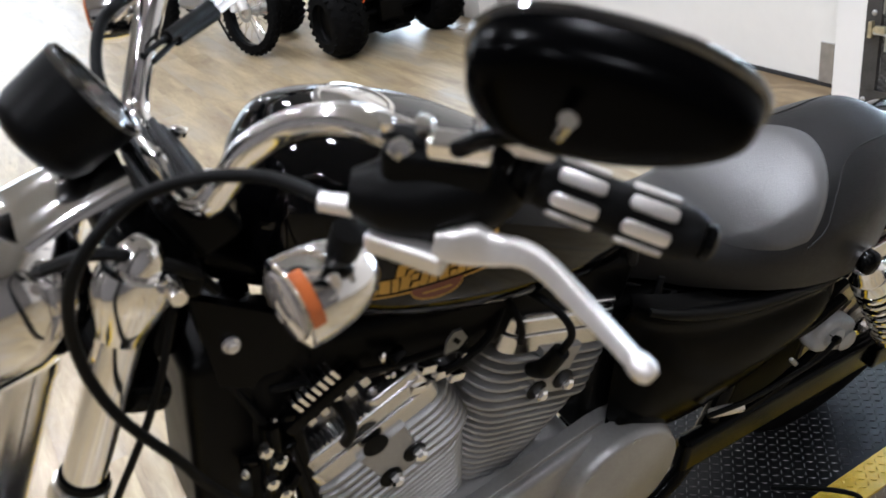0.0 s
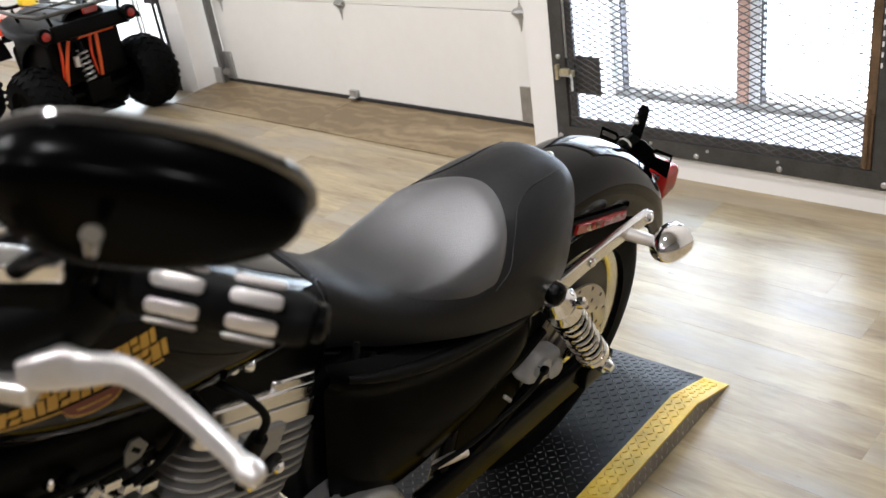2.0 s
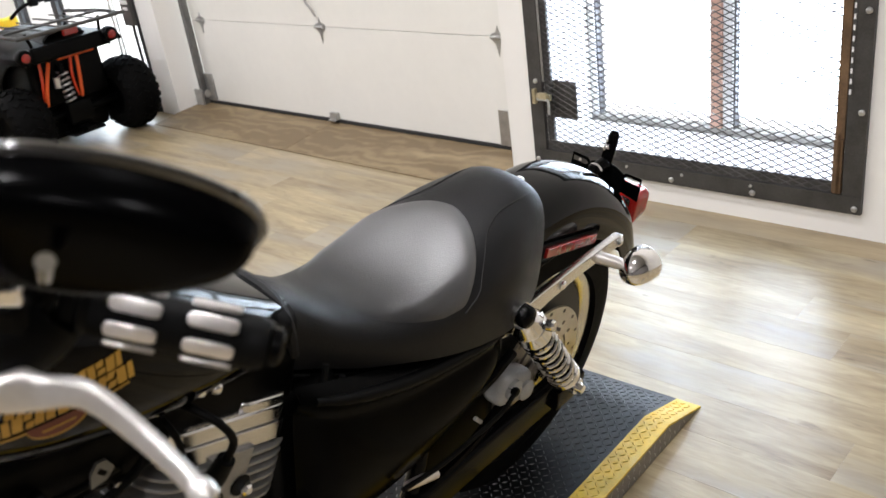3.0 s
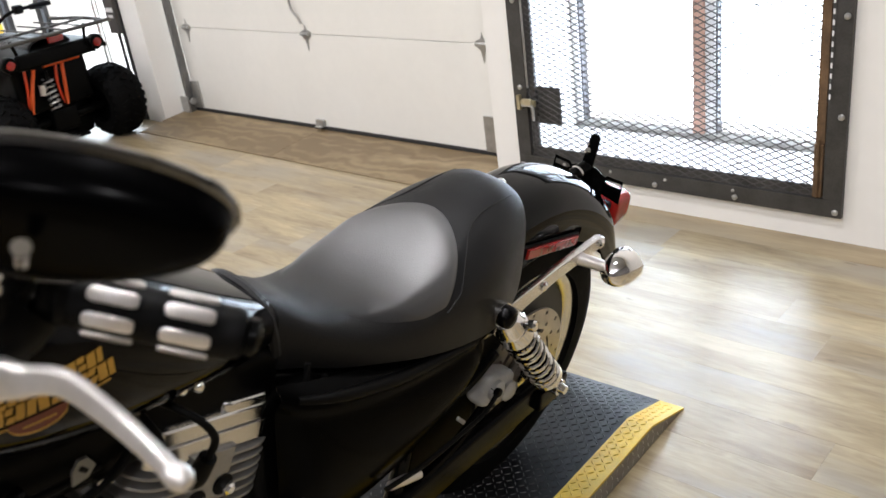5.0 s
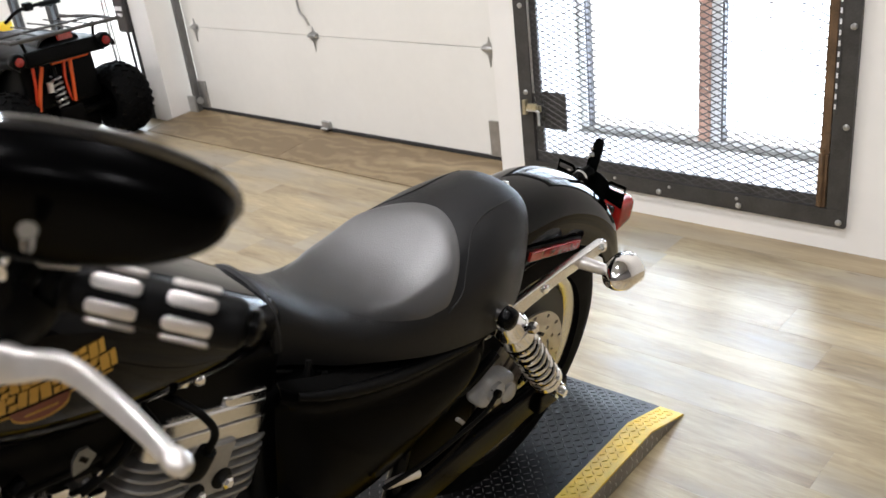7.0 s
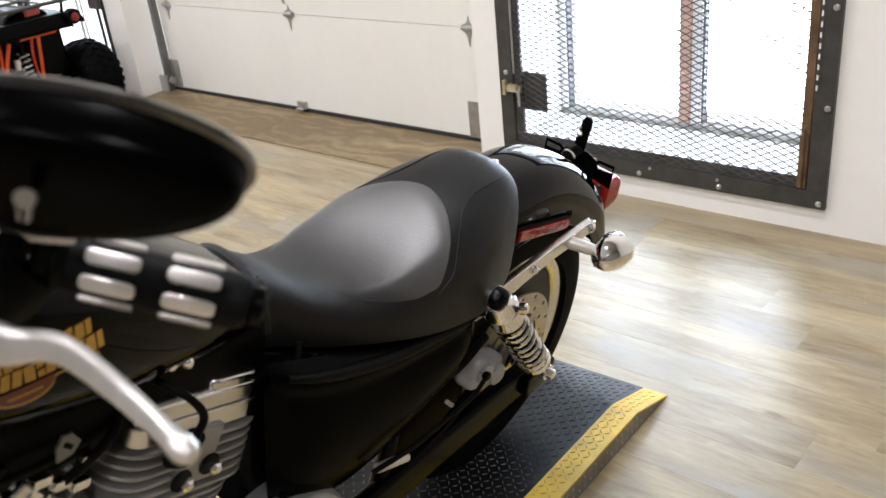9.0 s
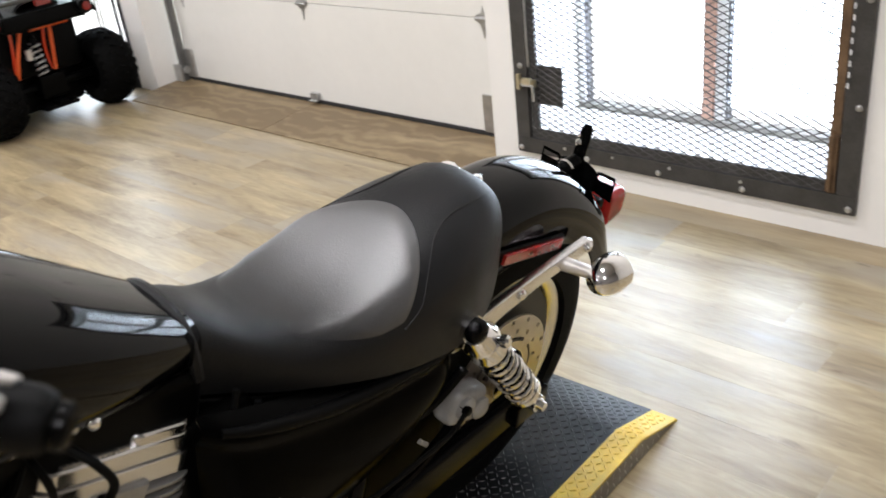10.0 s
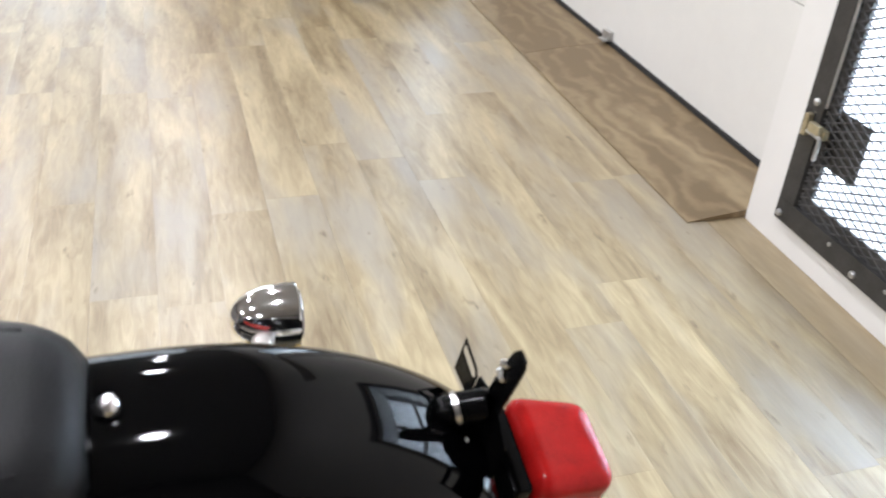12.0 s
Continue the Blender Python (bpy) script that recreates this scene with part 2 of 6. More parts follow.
M["red_lens"] = plain("red_lens", (0.31, 0.008, 0.007), 0.14, vary=0.28, scale=30, gloss=0.22)
M["red_refl"] = plain("red_reflector", (0.24, 0.010, 0.008), 0.2, vary=0.25, scale=60, coat=0.6)
M["amber"] = plain("amber_lens", (0.40, 0.10, 0.025), 0.25, vary=0.1, coat=1.0)
M["gold"] = plain("gold_decal", (0.52, 0.30, 0.05), 0.35, 0.3, vary=0.1)
M["maroon"] = plain("maroon_decal", (0.16, 0.03, 0.01), 0.3, vary=0.05)
M["red_paint"] = plain("red_frame_paint", (0.62, 0.05, 0.015), 0.25, vary=0.1, coat=0.5)
M["orange"] = plain("orange_frame_paint", (0.70, 0.10, 0.02), 0.25, vary=0.1, coat=0.5)
M["white_plastic"] = plain("white_plastic", (0.75, 0.74, 0.72), 0.4, vary=0.06)
M["yellow_plastic"] = plain("yellow_plastic", (0.75, 0.62, 0.03), 0.35, vary=0.06)
M["mirror"] = plain("mirror_glass", (0.9, 0.9, 0.9), 0.01, 1.0, vary=0.0, rough_vary=0)


def emitter(name, colour, strength):
    m, nt, b = nodes_of(name)
    b.inputs["Base Color"].default_value = (0.8, 0.8, 0.8, 1)
    b.inputs["Emission Color"].default_value = (*colour, 1)
    b.inputs["Emission Strength"].default_value = strength
    return m


M["lamp_glow"] = emitter("lamp_glow", (1.0, 0.93, 0.82), 20)
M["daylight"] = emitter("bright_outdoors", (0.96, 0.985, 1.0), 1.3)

# ---- mesh helpers ----


def finish(name, bm, material, sharp=38):
    me = bpy.data.meshes.new(name)
    bmesh.ops.recalc_face_normals(bm, faces=bm.faces)
    bm.to_mesh(me)
    bm.free()
    me.materials.append(material)
    for p in me.polygons:
        p.use_smooth = True
    me.set_sharp_from_angle(angle=radians(sharp))
    return me


def part(name, bm, material, parent=None, label="", sharp=38):
    ob = new(name, finish(name, bm, material, sharp))
    ob.parent = parent
    if len(ob.data.polygons) < 400:
        wn = ob.modifiers.new("even_normals", "WEIGHTED_NORMAL")
        wn.keep_sharp = True
    if label:
        ob["label"] = label
    return ob


def piece(name, mesh, parent, m):
    ob = new(name, mesh)
    ob.parent = parent
    ob.matrix_basis = m
    return ob


def empty(name, m, label, category, group="", kind=""):
    ob = new(name)
    ob.matrix_world = m
    return tagged(ob, label, category, group, kind)


def box(x0, x1, y0, y1, z0, z1, bevel=0.0, seg=2, into=None):
    bm = bmesh.new()
    bmesh.ops.create_cube(bm, size=1)
    for v in bm.verts:
        v.co = Vector(((x0 + x1) / 2 + v.co.x * (x1 - x0), (y0 + y1) / 2 + v.co.y * (y1 - y0), (z0 + z1) / 2 + v.co.z * (z1 - z0)))
    if bevel:
        bmesh.ops.bevel(bm, geom=bm.edges[:], offset=bevel, segments=seg, affect="EDGES", profile=0.5)
    return merge(into, bm)


def merge(into, bm):
    if into is None:
        return bm
    me = bpy.data.meshes.new("tmp")
    bm.to_mesh(me)
    bm.free()
    into.from_mesh(me)
    bpy.data.meshes.remove(me)
    return into


def moved(bm, m):
    bmesh.ops.transform(bm, matrix=m, verts=bm.verts)
    return bm


def smooth_path(pts, steps=6):
    pts = [Vector(p) for p in pts]
    if len(pts) < 3:
        return pts
    ext = [2 * pts[0] - pts[1]] + pts + [2 * pts[-1] - pts[-2]]
    out = []
    for i in range(1, len(ext) - 2):
        a, b, c, d = ext[i - 1:i + 3]
        for j in range(steps):
            t = j / steps
            out.append(0.5 * (2 * b + (c - a) * t + (2 * a - 5 * b + 4 * c - d) * t * t + (3 * b - a - 3 * c + d) * t ** 3))
    return out + [pts[-1]]


def tube(pts, radius, seg=10, steps=6, into=None):
    """A round bar along a smooth line; radius is a number or one per given point."""
    line = smooth_path(pts, steps)
    n = len(line)
    rad = [radius] * n if isinstance(radius, (int, float)) else [float(np.interp(i / (n - 1), np.linspace(0, 1, len(radius)), radius)) for i in range(n)]
    bm = bmesh.new()
    rings, up = [], None
    for i, p in enumerate(line):
        d = (line[min(i + 1, n - 1)] - line[max(i - 1, 0)]).normalized()
        up = d.orthogonal().normalized() if up is None else (up - d * up.dot(d)).normalized()
        side = d.cross(up)
        rings.append([bm.verts.new(p + rad[i] * (math.cos(a) * up + math.sin(a) * side)) for a in (2 * math.pi * k / seg for k in range(seg))])
    for r0, r1 in zip(rings, rings[1:]):
        for k in range(seg):
            bm.faces.new((r0[k], r0[(k + 1) % seg], r1[(k + 1) % seg], r1[k]))
    bm.faces.new(rings[0][::-1])
    bm.faces.new(rings[-1])
    return merge(into, bm)


def lathe(profile, origin, axis, seg=24, into=None, squash=1.0, closed=False):
    """A turned body: profile rows of (along, radius)."""
    q = Vector(axis).normalized().to_track_quat("Z", "Y").to_matrix()
    bm = bmesh.new()
    rings = []
    for a, r in profile:
        rings.append([bm.verts.new(Vector(origin) + q @ Vector((r * math.cos(t), squash * r * math.sin(t), a))) for t in (2 * math.pi * k / seg for k in range(seg))])
    pairs = list(zip(rings, rings[1:])) + ([(rings[-1], rings[0])] if closed else [])
    for r0, r1 in pairs:
        for k in range(seg):
            bm.faces.new((r0[k], r0[(k + 1) % seg], r1[(k + 1) % seg], r1[k]))
    if not closed:
        bm.faces.new(rings[0][::-1])
        bm.faces.new(rings[-1])
    return merge(into, bm)


def grid_surface(fn, us, vs, wrap=False, thick=0.0, caps=False, into=None):
    """A sheet through fn(u, v); wrap joins the last v to the first."""
    bm = bmesh.new()
    rows = [[bm.verts.new(fn(u, v)) for v in vs] for u in us]
    n = len(vs)
    for a, b in zip(rows, rows[1:]):
        for k in range(n if wrap else n - 1):
            bm.faces.new((a[k], a[(k + 1) % n], b[(k + 1) % n], b[k]))
    if caps:
        bm.faces.new(rows[0][::-1])
        bm.faces.new(rows[-1])
    if thick:
        bmesh.ops.recalc_face_normals(bm, faces=bm.faces)
        bmesh.ops.solidify(bm, geom=bm.faces[:], thickness=thick)
    return merge(into, bm)


def slab(outline, m, depth, bevel=0.0, seg=2, into=None):
    """A flat plate of the given outline (x, y), depth along its own z, laid by the matrix m."""
    bm = bmesh.new()
    lo = [bm.verts.new((x, y, 0)) for x, y in outline]
    f = bm.faces.new(lo)
    r = bmesh.ops.extrude_face_region(bm, geom=[f])
    bmesh.ops.translate(bm, vec=(0, 0, depth), verts=[v for v in r["geom"] if isinstance(v, bmesh.types.BMVert)])
    bmesh.ops.recalc_face_normals(bm, faces=bm.faces)
    if bevel:
        top = [e for e in bm.edges if all(v.co.z > depth - 1e-6 for v in e.verts)]
        bmesh.ops.bevel(bm, geom=top, offset=bevel, segments=seg, affect="EDGES", profile=0.5)
    return merge(into, moved(bm, m))


def curve_between(xs, ys, x):
    """Smooth value through given stations."""
    xs, ys = list(xs), list(ys)
    i = max(0, min(len(xs) - 2, int(np.searchsorted(xs, x)) - 1))
    h = xs[i + 1] - xs[i]
    t = min(1.0, max(0.0, (x - xs[i]) / h))

    def slope(j):
        if j == 0:
            return (ys[1] - ys[0]) / (xs[1] - xs[0])
        if j == len(xs) - 1:
            return (ys[-1] - ys[-2]) / (xs[-1] - xs[-2])
        return (ys[j + 1] - ys[j - 1]) / (xs[j + 1] - xs[j - 1])
    a, b = slope(i) * h, slope(i + 1) * h
    return (2 * t ** 3 - 3 * t * t + 1) * ys[i] + (t ** 3 - 2 * t * t + t) * a + (3 * t * t - 2 * t ** 3) * ys[i + 1] + (t ** 3 - t * t) * b


def place(ob, label, category, group="", kind=""):
    return tagged(ob, label, category, group, kind)


# ---- the shell of the showroom ----
X0, X1, Y0, H = -11.0, 5.5, -8.0, 3.4
DOOR_Y = 0.19


def structure(name, bm, mat, label, category):
    return place(part(name, bm, mat, sharp=30), label, category, kind="structure")


bm = box(X0, -4.35, 0, 0.38, 0, H)                      # left of the shop door
box(-4.35, -2.76, 0, 0.38, 2.15, H, into=bm)            # over the shop door
box(-2.76, -2.57, 0, 0.38, 0, H, into=bm)               # pillar
box(-2.57, 0.0, 0, 0.38, 2.45, H, into=bm)              # over the garage door
box(0.0, 0.21, 0, 0.38, 0, H, into=bm)                  # post between the openings
box(0.21, 1.365, 0, 0.38, 0, 0.165, into=bm)            # below the window
box(0.21, 1.365, 0, 0.38, 1.5, H, into=bm)
box(1.365, X1, 0, 0.38, 0, H, into=bm)
structure("wall_north", bm, M["wall"], "white painted wall with garage door and window openings", "wall")
structure("wall_south", box(X0, X1, Y0 - 0.2, Y0, 0, H), M["wall_dark"], "plain dark back wall, out of view", "wall")
structure("wall_east", box(X1, X1 + 0.2, Y0, 0.3, 0, H), M["wall_dark"], "plain dark side wall, out of view", "wall")
bm = box(X0 - 0.2, X0, Y0, -4.5, 0, H)                 # the added west window stands between these piers
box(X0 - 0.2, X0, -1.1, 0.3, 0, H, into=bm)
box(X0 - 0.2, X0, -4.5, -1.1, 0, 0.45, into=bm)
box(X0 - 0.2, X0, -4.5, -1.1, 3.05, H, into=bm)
structure("wall_west", bm, M["wall"], "white painted side wall with an added window opening, out of view", "wall")
structure("ceiling", box(X0, X1, Y0, 0.3, H, H + 0.15), M["ceiling"], "plain grey showroom ceiling", "ceiling")
structure("ground", box(-40, 40, 0.3, 60, -0.12, -0.02), M["outside"], "whitish ground outside the windows", "ground")
structure("backdrop", box(-14, 14, 0.72, 0.77, -0.019, 7), M["daylight"], "overexposed white daylight outside", "backdrop")
# Glowing backdrop for the added west window.
structure("backdrop_west", box(X0 - 0.75, X0 - 0.7, -8, 0.3, -0.1, 5), M["daylight"], "white daylight backdrop added behind the unseen west window", "backdrop")


def ceiling_light(x, y):
    e = empty("ceiling_light", pose(x, y, H), "round white recessed ceiling lamp, switched on", "ceiling lamp", "showroom ceiling lamps")
    part("housing", lathe([(-0.001, 0.10), (-0.05, 0.10), (-0.06, 0.13), (-0.068, 0.13), (-0.068, 0.105), (-0.03, 0.10)], (0, 0, 0), (0, 0, 1), 28), M["white_plastic"], e)
    area_lamp("ceiling_lamp_light", (x, y, H - 0.075), (x, y, 0), 0.2, 0.2, CEILING_W, (1.0, 0.975, 1.0), "DISK")
    return e


for lx in (-6.4, -3.8, -1.2, 1.4, 3.8):
    for ly in (-1.6, -3.4, -5.6):
        if lx < 3 or ly < -2:
            ceiling_light(lx, ly)

# ---- window bay with its steel guard ----
GX0, GX1, GZ0, GZ1 = 0.137, 1.428, 0.092, 1.62


def window_guard():
    e = empty("window_guard", pose(0, 0, 0), "dark weathered steel guard with expanded metal mesh bolted over the window", "window guard")
    bar = 0.062
    for n, b in (("bottom_bar", (GX0, GX1, GZ0, GZ0 + bar)), ("top_bar", (GX0, GX1, GZ1 - bar, GZ1)),
                 ("side_bar", (GX0, GX0 + bar, GZ0 + bar, GZ1 - bar)), ("side_bar", (GX1 - bar, GX1, GZ0 + bar, GZ1 - bar))):
        part(n, box(b[0], b[1], -0.022, -0.001, b[2], b[3], 0.002), M["steel_dark"], e)
    # hinged inner leaf: flat bars in front of the mesh, rusty on the hinge side
    part("leaf_bar", box(GX0 + 0.066, GX0 + 0.098, -0.0075, 0.006, GZ0 + 0.102, GZ1 - 0.07, 0.002), M["steel_dark"], e)
    part("leaf_bar", box(GX1 - 0.096, GX1 - 0.066, -0.018, 0.006, GZ0 + 0.25, GZ1 - 0.07, 0.002), M["rust_steel"], e, "rust-tinted steel leaf bar")
    part("hinge_post", box(GX1 - 0.096, GX1 - 0.066, -0.026, 0.006, GZ0 + 0.066, GZ0 + 0.25, 0.003), M["rust_steel"], e, "rusty brown steel post foot")
    part("hinge_rod", tube([(GX1 - 0.081, -0.03, GZ0 + 0.07), (GX1 - 0.081, -0.03, GZ0 + 0.27)], 0.006, 8), M["rust_steel"], e)
    part("lower_rail", box(GX0 + 0.064, GX1 - 0.064, -0.0075, -0.001, GZ0 + 0.050, GZ0 + 0.100, 0.001), M["steel_dark"], e, "dark steel rail behind the mesh")
    part("latch_rod", tube([(GX0 + 0.073, -0.024, 0.44), (GX0 + 0.073, -0.024, 1.3)], 0.004, 6), M["galv"], e)
    lw, sw, wire, dep = 0.0508, 0.0235, 0.0038, 0.002
    ax0, ax1, az0, az1 = GX0 + 0.05, GX1 - 0.05, GZ0 + 0.05, GZ1 - 0.05
    verts, faces = [], []

    def strand(a, b):
        d = Vector((b[0] - a[0], 0, b[1] - a[1])).normalized()
        nrm = Vector((-d.z, 0, d.x)) * wire / 2
        i = len(verts)
        for p, yy in ((a, -0.011), (b, -0.011 - dep)):
            for s in (-1, 1):
                for t in (0, 0.0025):
                    verts.append((p[0] + s * nrm.x, yy + t, p[1] + s * nrm.z))
        faces.extend([(i, i + 2, i + 6, i + 4), (i + 1, i + 5, i + 7, i + 3), (i, i + 4, i + 5, i + 1), (i + 2, i + 3, i + 7, i + 6)])
    nz, nx = int((az1 - az0) / sw), int((ax1 - ax0) / lw)
    for j in range(nz + 1):
        for i in range(nx + 1):
            cx, cz = ax0 + i * lw, az0 + j * sw
            for dx in (-1, 1):
                for dz in (-1, 1):
                    a, b = (cx + dx * lw / 2, cz), (cx, cz + dz * sw / 2)
                    if ax0 - 0.02 < a[0] < ax1 + 0.02 and az0 - 0.01 < b[1] < az1 + 0.01:
                        strand(a, b)
    me = bpy.data.meshes.new("expanded_mesh")
    me.from_pydata(verts, [], faces)
    me.materials.append(M["mesh_steel"])
    mesh = new("expanded_mesh", me)
    mesh.parent = e
    bolt = finish("bolt", lathe([(0, 0.0105), (0.004, 0.0105), (0.008, 0.007), (0.009, 0.002)], (0, 0, 0), (0, -1, 0), 10), M["galv"])
    spots = [(GX0 + 0.018, GZ0 + 0.02), (GX1 - 0.02, GZ0 + 0.02)]
    spots += [(GX0 + x, GZ0 + 0.02) for x in (0.323, 0.62, 0.93)] + [(GX0 + 0.035, z) for z in (0.44, 0.78, 1.1, 1.45)] + [(GX1 - 0.018, z) for z in (0.437, 0.75, 1.06, 1.45)]
    for x, z in spots:
        piece("bolt", bolt, e, pose(x, -0.022, z))
    small = finish("stud", lathe([(0, 0.006), (0.004, 0.006), (0.006, 0.003)], (0, 0, 0), (0, -1, 0), 8), M["galv"])
    for x in (0.36, 0.57, 0.80, 1.06):
        piece("stud", small, e, pose(x, -0.022, GZ0 + 0.045))
    part("lock_plate", box(0.215, 0.342, 0.006, 0.010, 0.287, 0.440, 0.001), M["steel_dark"], e, "dark steel lock plate behind the mesh")
    hasp = part("hasp", box(0.176, 0.245, -0.036, -0.022, 0.366, 0.392, 0.003), M["zinc"], e, "worn yellowish zinc-plated hasp")
    box_knob = box(0.196, 0.236, -0.052, -0.036, 0.376, 0.402, 0.004)
    part("bolt_block", box_knob, M["zinc"], hasp)
    part("bolt_handle", tube([(0.19, -0.046, 0.374), (0.232, -0.046, 0.374), (0.243, -0.046, 0.366), (0.243, -0.046, 0.315)], 0.0055, 8, 4), M["galv"], hasp)
    part("keeper", box(0.160, 0.176, -0.040, -0.022, 0.35, 0.41, 0.003), M["zinc"], hasp)
    part("notch_strip", box(GX1 - 0.054, GX1 - 0.050, -0.024, -0.0225, 0.47, GZ1 - 0.1), M["steel_dark"], e)
    slot = finish("slot", box(-0.003, 0.003, -0.002, 0, -0.008, 0.008), M["frame_white"])
    for k in range(29):
        piece("slot", slot, e, pose(GX1 - 0.057, -0.0225, 0.50 + k * 0.033))
    return e


window_guard()


def window():
    e = tagged(empty("window_1", pose(0, 0, 0), "white framed window with brown mullion, daylight behind", "window"), kind="structure")
    part("sill", box(0.212, 1.363, 0.002, 0.376, 0.166, 0.182, 0.003), M["sill"], e, "dusty white window sill")
    part("frame", box(0.212, 1.363, 0.300, 0.366, 0.182, 0.206, 0.004), M["bay_dirt"], e, "weathered grey bottom frame")
    for x0, x1 in ((0.212, 0.240), (1.305, 1.363)):
        part("jamb", box(x0, x1, 0.305, 0.366, 0.206, 1.495, 0.003), M["frame_white"], e)
    part("gasket", box(0.240, 0.247, 0.318, 0.360, 0.206, 1.495), M["gasket"], e, "dark grey glazing gasket")
    part("mullion", box(0.750, 0.796, 0.300, 0.366, 0.206, 1.495, 0.004), M["mullion"], e, "brown painted mullion")
    part("mullion", box(0.798, 0.838, 0.308, 0.364, 0.206, 1.495, 0.003), M["frame_white"], e)
    part("gasket", box(0.838, 0.846, 0.316, 0.360, 0.206, 1.495), M["gasket"], e)
    part("rail", box(0.247, 1.305, 0.312, 0.362, 1.12, 1.17, 0.004), M["frame_white"], e)
    for x0, x1 in ((0.247, 0.750), (0.846, 1.305)):
        for z0, z1 in ((0.206, 1.12), (1.17, 1.495)):
            p = part("pane", box(x0, x1, 0.334, 0.340, z0, z1), M["glass"], e)
            p.visible_shadow = False
    return e


window()

# Window out of view, assumed from floor glare and added as a source.
def added_west_window():
    e = tagged(empty("window_2", pose(0, 0, 0), "black framed west window added out of view, daylight behind", "window"), kind="structure")
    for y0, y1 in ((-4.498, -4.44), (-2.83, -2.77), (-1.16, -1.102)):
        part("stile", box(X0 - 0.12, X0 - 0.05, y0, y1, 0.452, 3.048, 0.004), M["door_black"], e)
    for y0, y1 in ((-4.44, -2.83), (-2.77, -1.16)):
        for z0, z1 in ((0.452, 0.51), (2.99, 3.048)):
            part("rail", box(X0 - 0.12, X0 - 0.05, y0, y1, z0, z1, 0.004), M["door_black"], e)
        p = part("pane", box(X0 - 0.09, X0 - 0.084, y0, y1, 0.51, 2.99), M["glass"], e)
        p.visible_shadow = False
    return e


added_west_window()

# ---- sectional garage door ----


def garage_door():
    e = tagged(empty("door_1", pose(0, 0, 0), "closed off-white sectional garage door with steel hinges", "garage door"), kind="structure")
    seams = [0.050, 0.546, 1.056, 1.566, 2.076, 2.44]
    for z0, z1 in zip(seams, seams[1:]):
        part("door_panel", box(-2.50, -0.03, DOOR_Y, DOOR_Y + 0.045, z0 + 0.001, z1 - 0.0015, 0.003), M["door"], e)
    part("bottom_seal", box(-2.50, -0.02, DOOR_Y - 0.008, DOOR_Y + 0.04, 0.026, 0.051, 0.004), M["seal"], e)
    part("head_jamb", box(-2.568, -0.002, DOOR_Y + 0.05, 0.298, 2.3, 2.448), M["wall"], e)
    for z in seams[1:-1]:
        for x in (-2.40, -1.33, -0.17):
            h = part("hinge", slab([(-0.036, 0.012), (-0.008, 0.022), (0, 0.05), (0.008, 0.022), (0.036, 0.012), (0.036, -0.012), (0.012, -0.03), (0, -0.085), (-0.012, -0.03), (-0.036, -0.012)],
                                   pose(x, DOOR_Y, z, 90, 0, 0), 0.004, 0.0015), M["galv"], e, "pressed steel hinge")
            part("knuckle", tube([(x - 0.03, DOOR_Y - 0.012, z), (x + 0.03, DOOR_Y - 0.012, z)], 0.009, 10), M["galv"], h)
            part("leaf", slab([(-0.016, 0), (0.016, 0), (0.004, 0.045), (-0.004, 0.045)], pose(x, DOOR_Y - 0.004, z, 72, 0, 0), 0.003), M["galv"], h)
    lock = part("pull_bracket", box(-1.365, -1.305, DOOR_Y - 0.022, DOOR_Y - 0.001, 0.050, 0.090, 0.003), M["galv"], e, "small galvanised lift bracket")
    part("bracket_lip", box(-1.362, -1.308, DOOR_Y - 0.04, DOOR_Y - 0.022, 0.050, 0.055, 0.001), M["galv"], lock)
    part("lift_rope", tube([(-1.34, DOOR_Y - 0.014, 0.60), (-1.355, DOOR_Y - 0.02, 0.64), (-1.39, DOOR_Y - 0.018, 0.67), (-1.40, DOOR_Y - 0.015, 0.74), (-1.38, DOOR_Y - 0.012, 0.84)], 0.006, 8), M["galv"], e)
    for sx, x in ((1, -2.50), (-1, -0.03)):
        b0, b1 = (x, x + 0.085) if sx > 0 else (-0.205, -0.135)
        part("corner_bracket", box(b0, b1, DOOR_Y - 0.012, DOOR_Y - 0.002, 0.052, 0.22, 0.002), M["galv"], e)
        part("roller", lathe([(0, 0.022), (0.014, 0.022)], (x + sx * 0.02, DOOR_Y - 0.03, 0.10), (1, 0, 0), 14), M["galv"], e)
        t = part("track", box(min(x - sx * 0.028, x + sx * 0.004), max(x - sx * 0.028, x + sx * 0.004), DOOR_Y - 0.045, DOOR_Y - 0.004, 0.03, 2.3, 0.004), M["track"], e, "galvanised roller track")
        part("foot_bracket", box(min(x - sx * 0.066, x + sx * 0.01), max(x - sx * 0.066, x + sx * 0.01), DOOR_Y - 0.06, DOOR_Y - 0.046, 0.02, 0.13, 0.003), M["galv"], t)
    return e


garage_door()


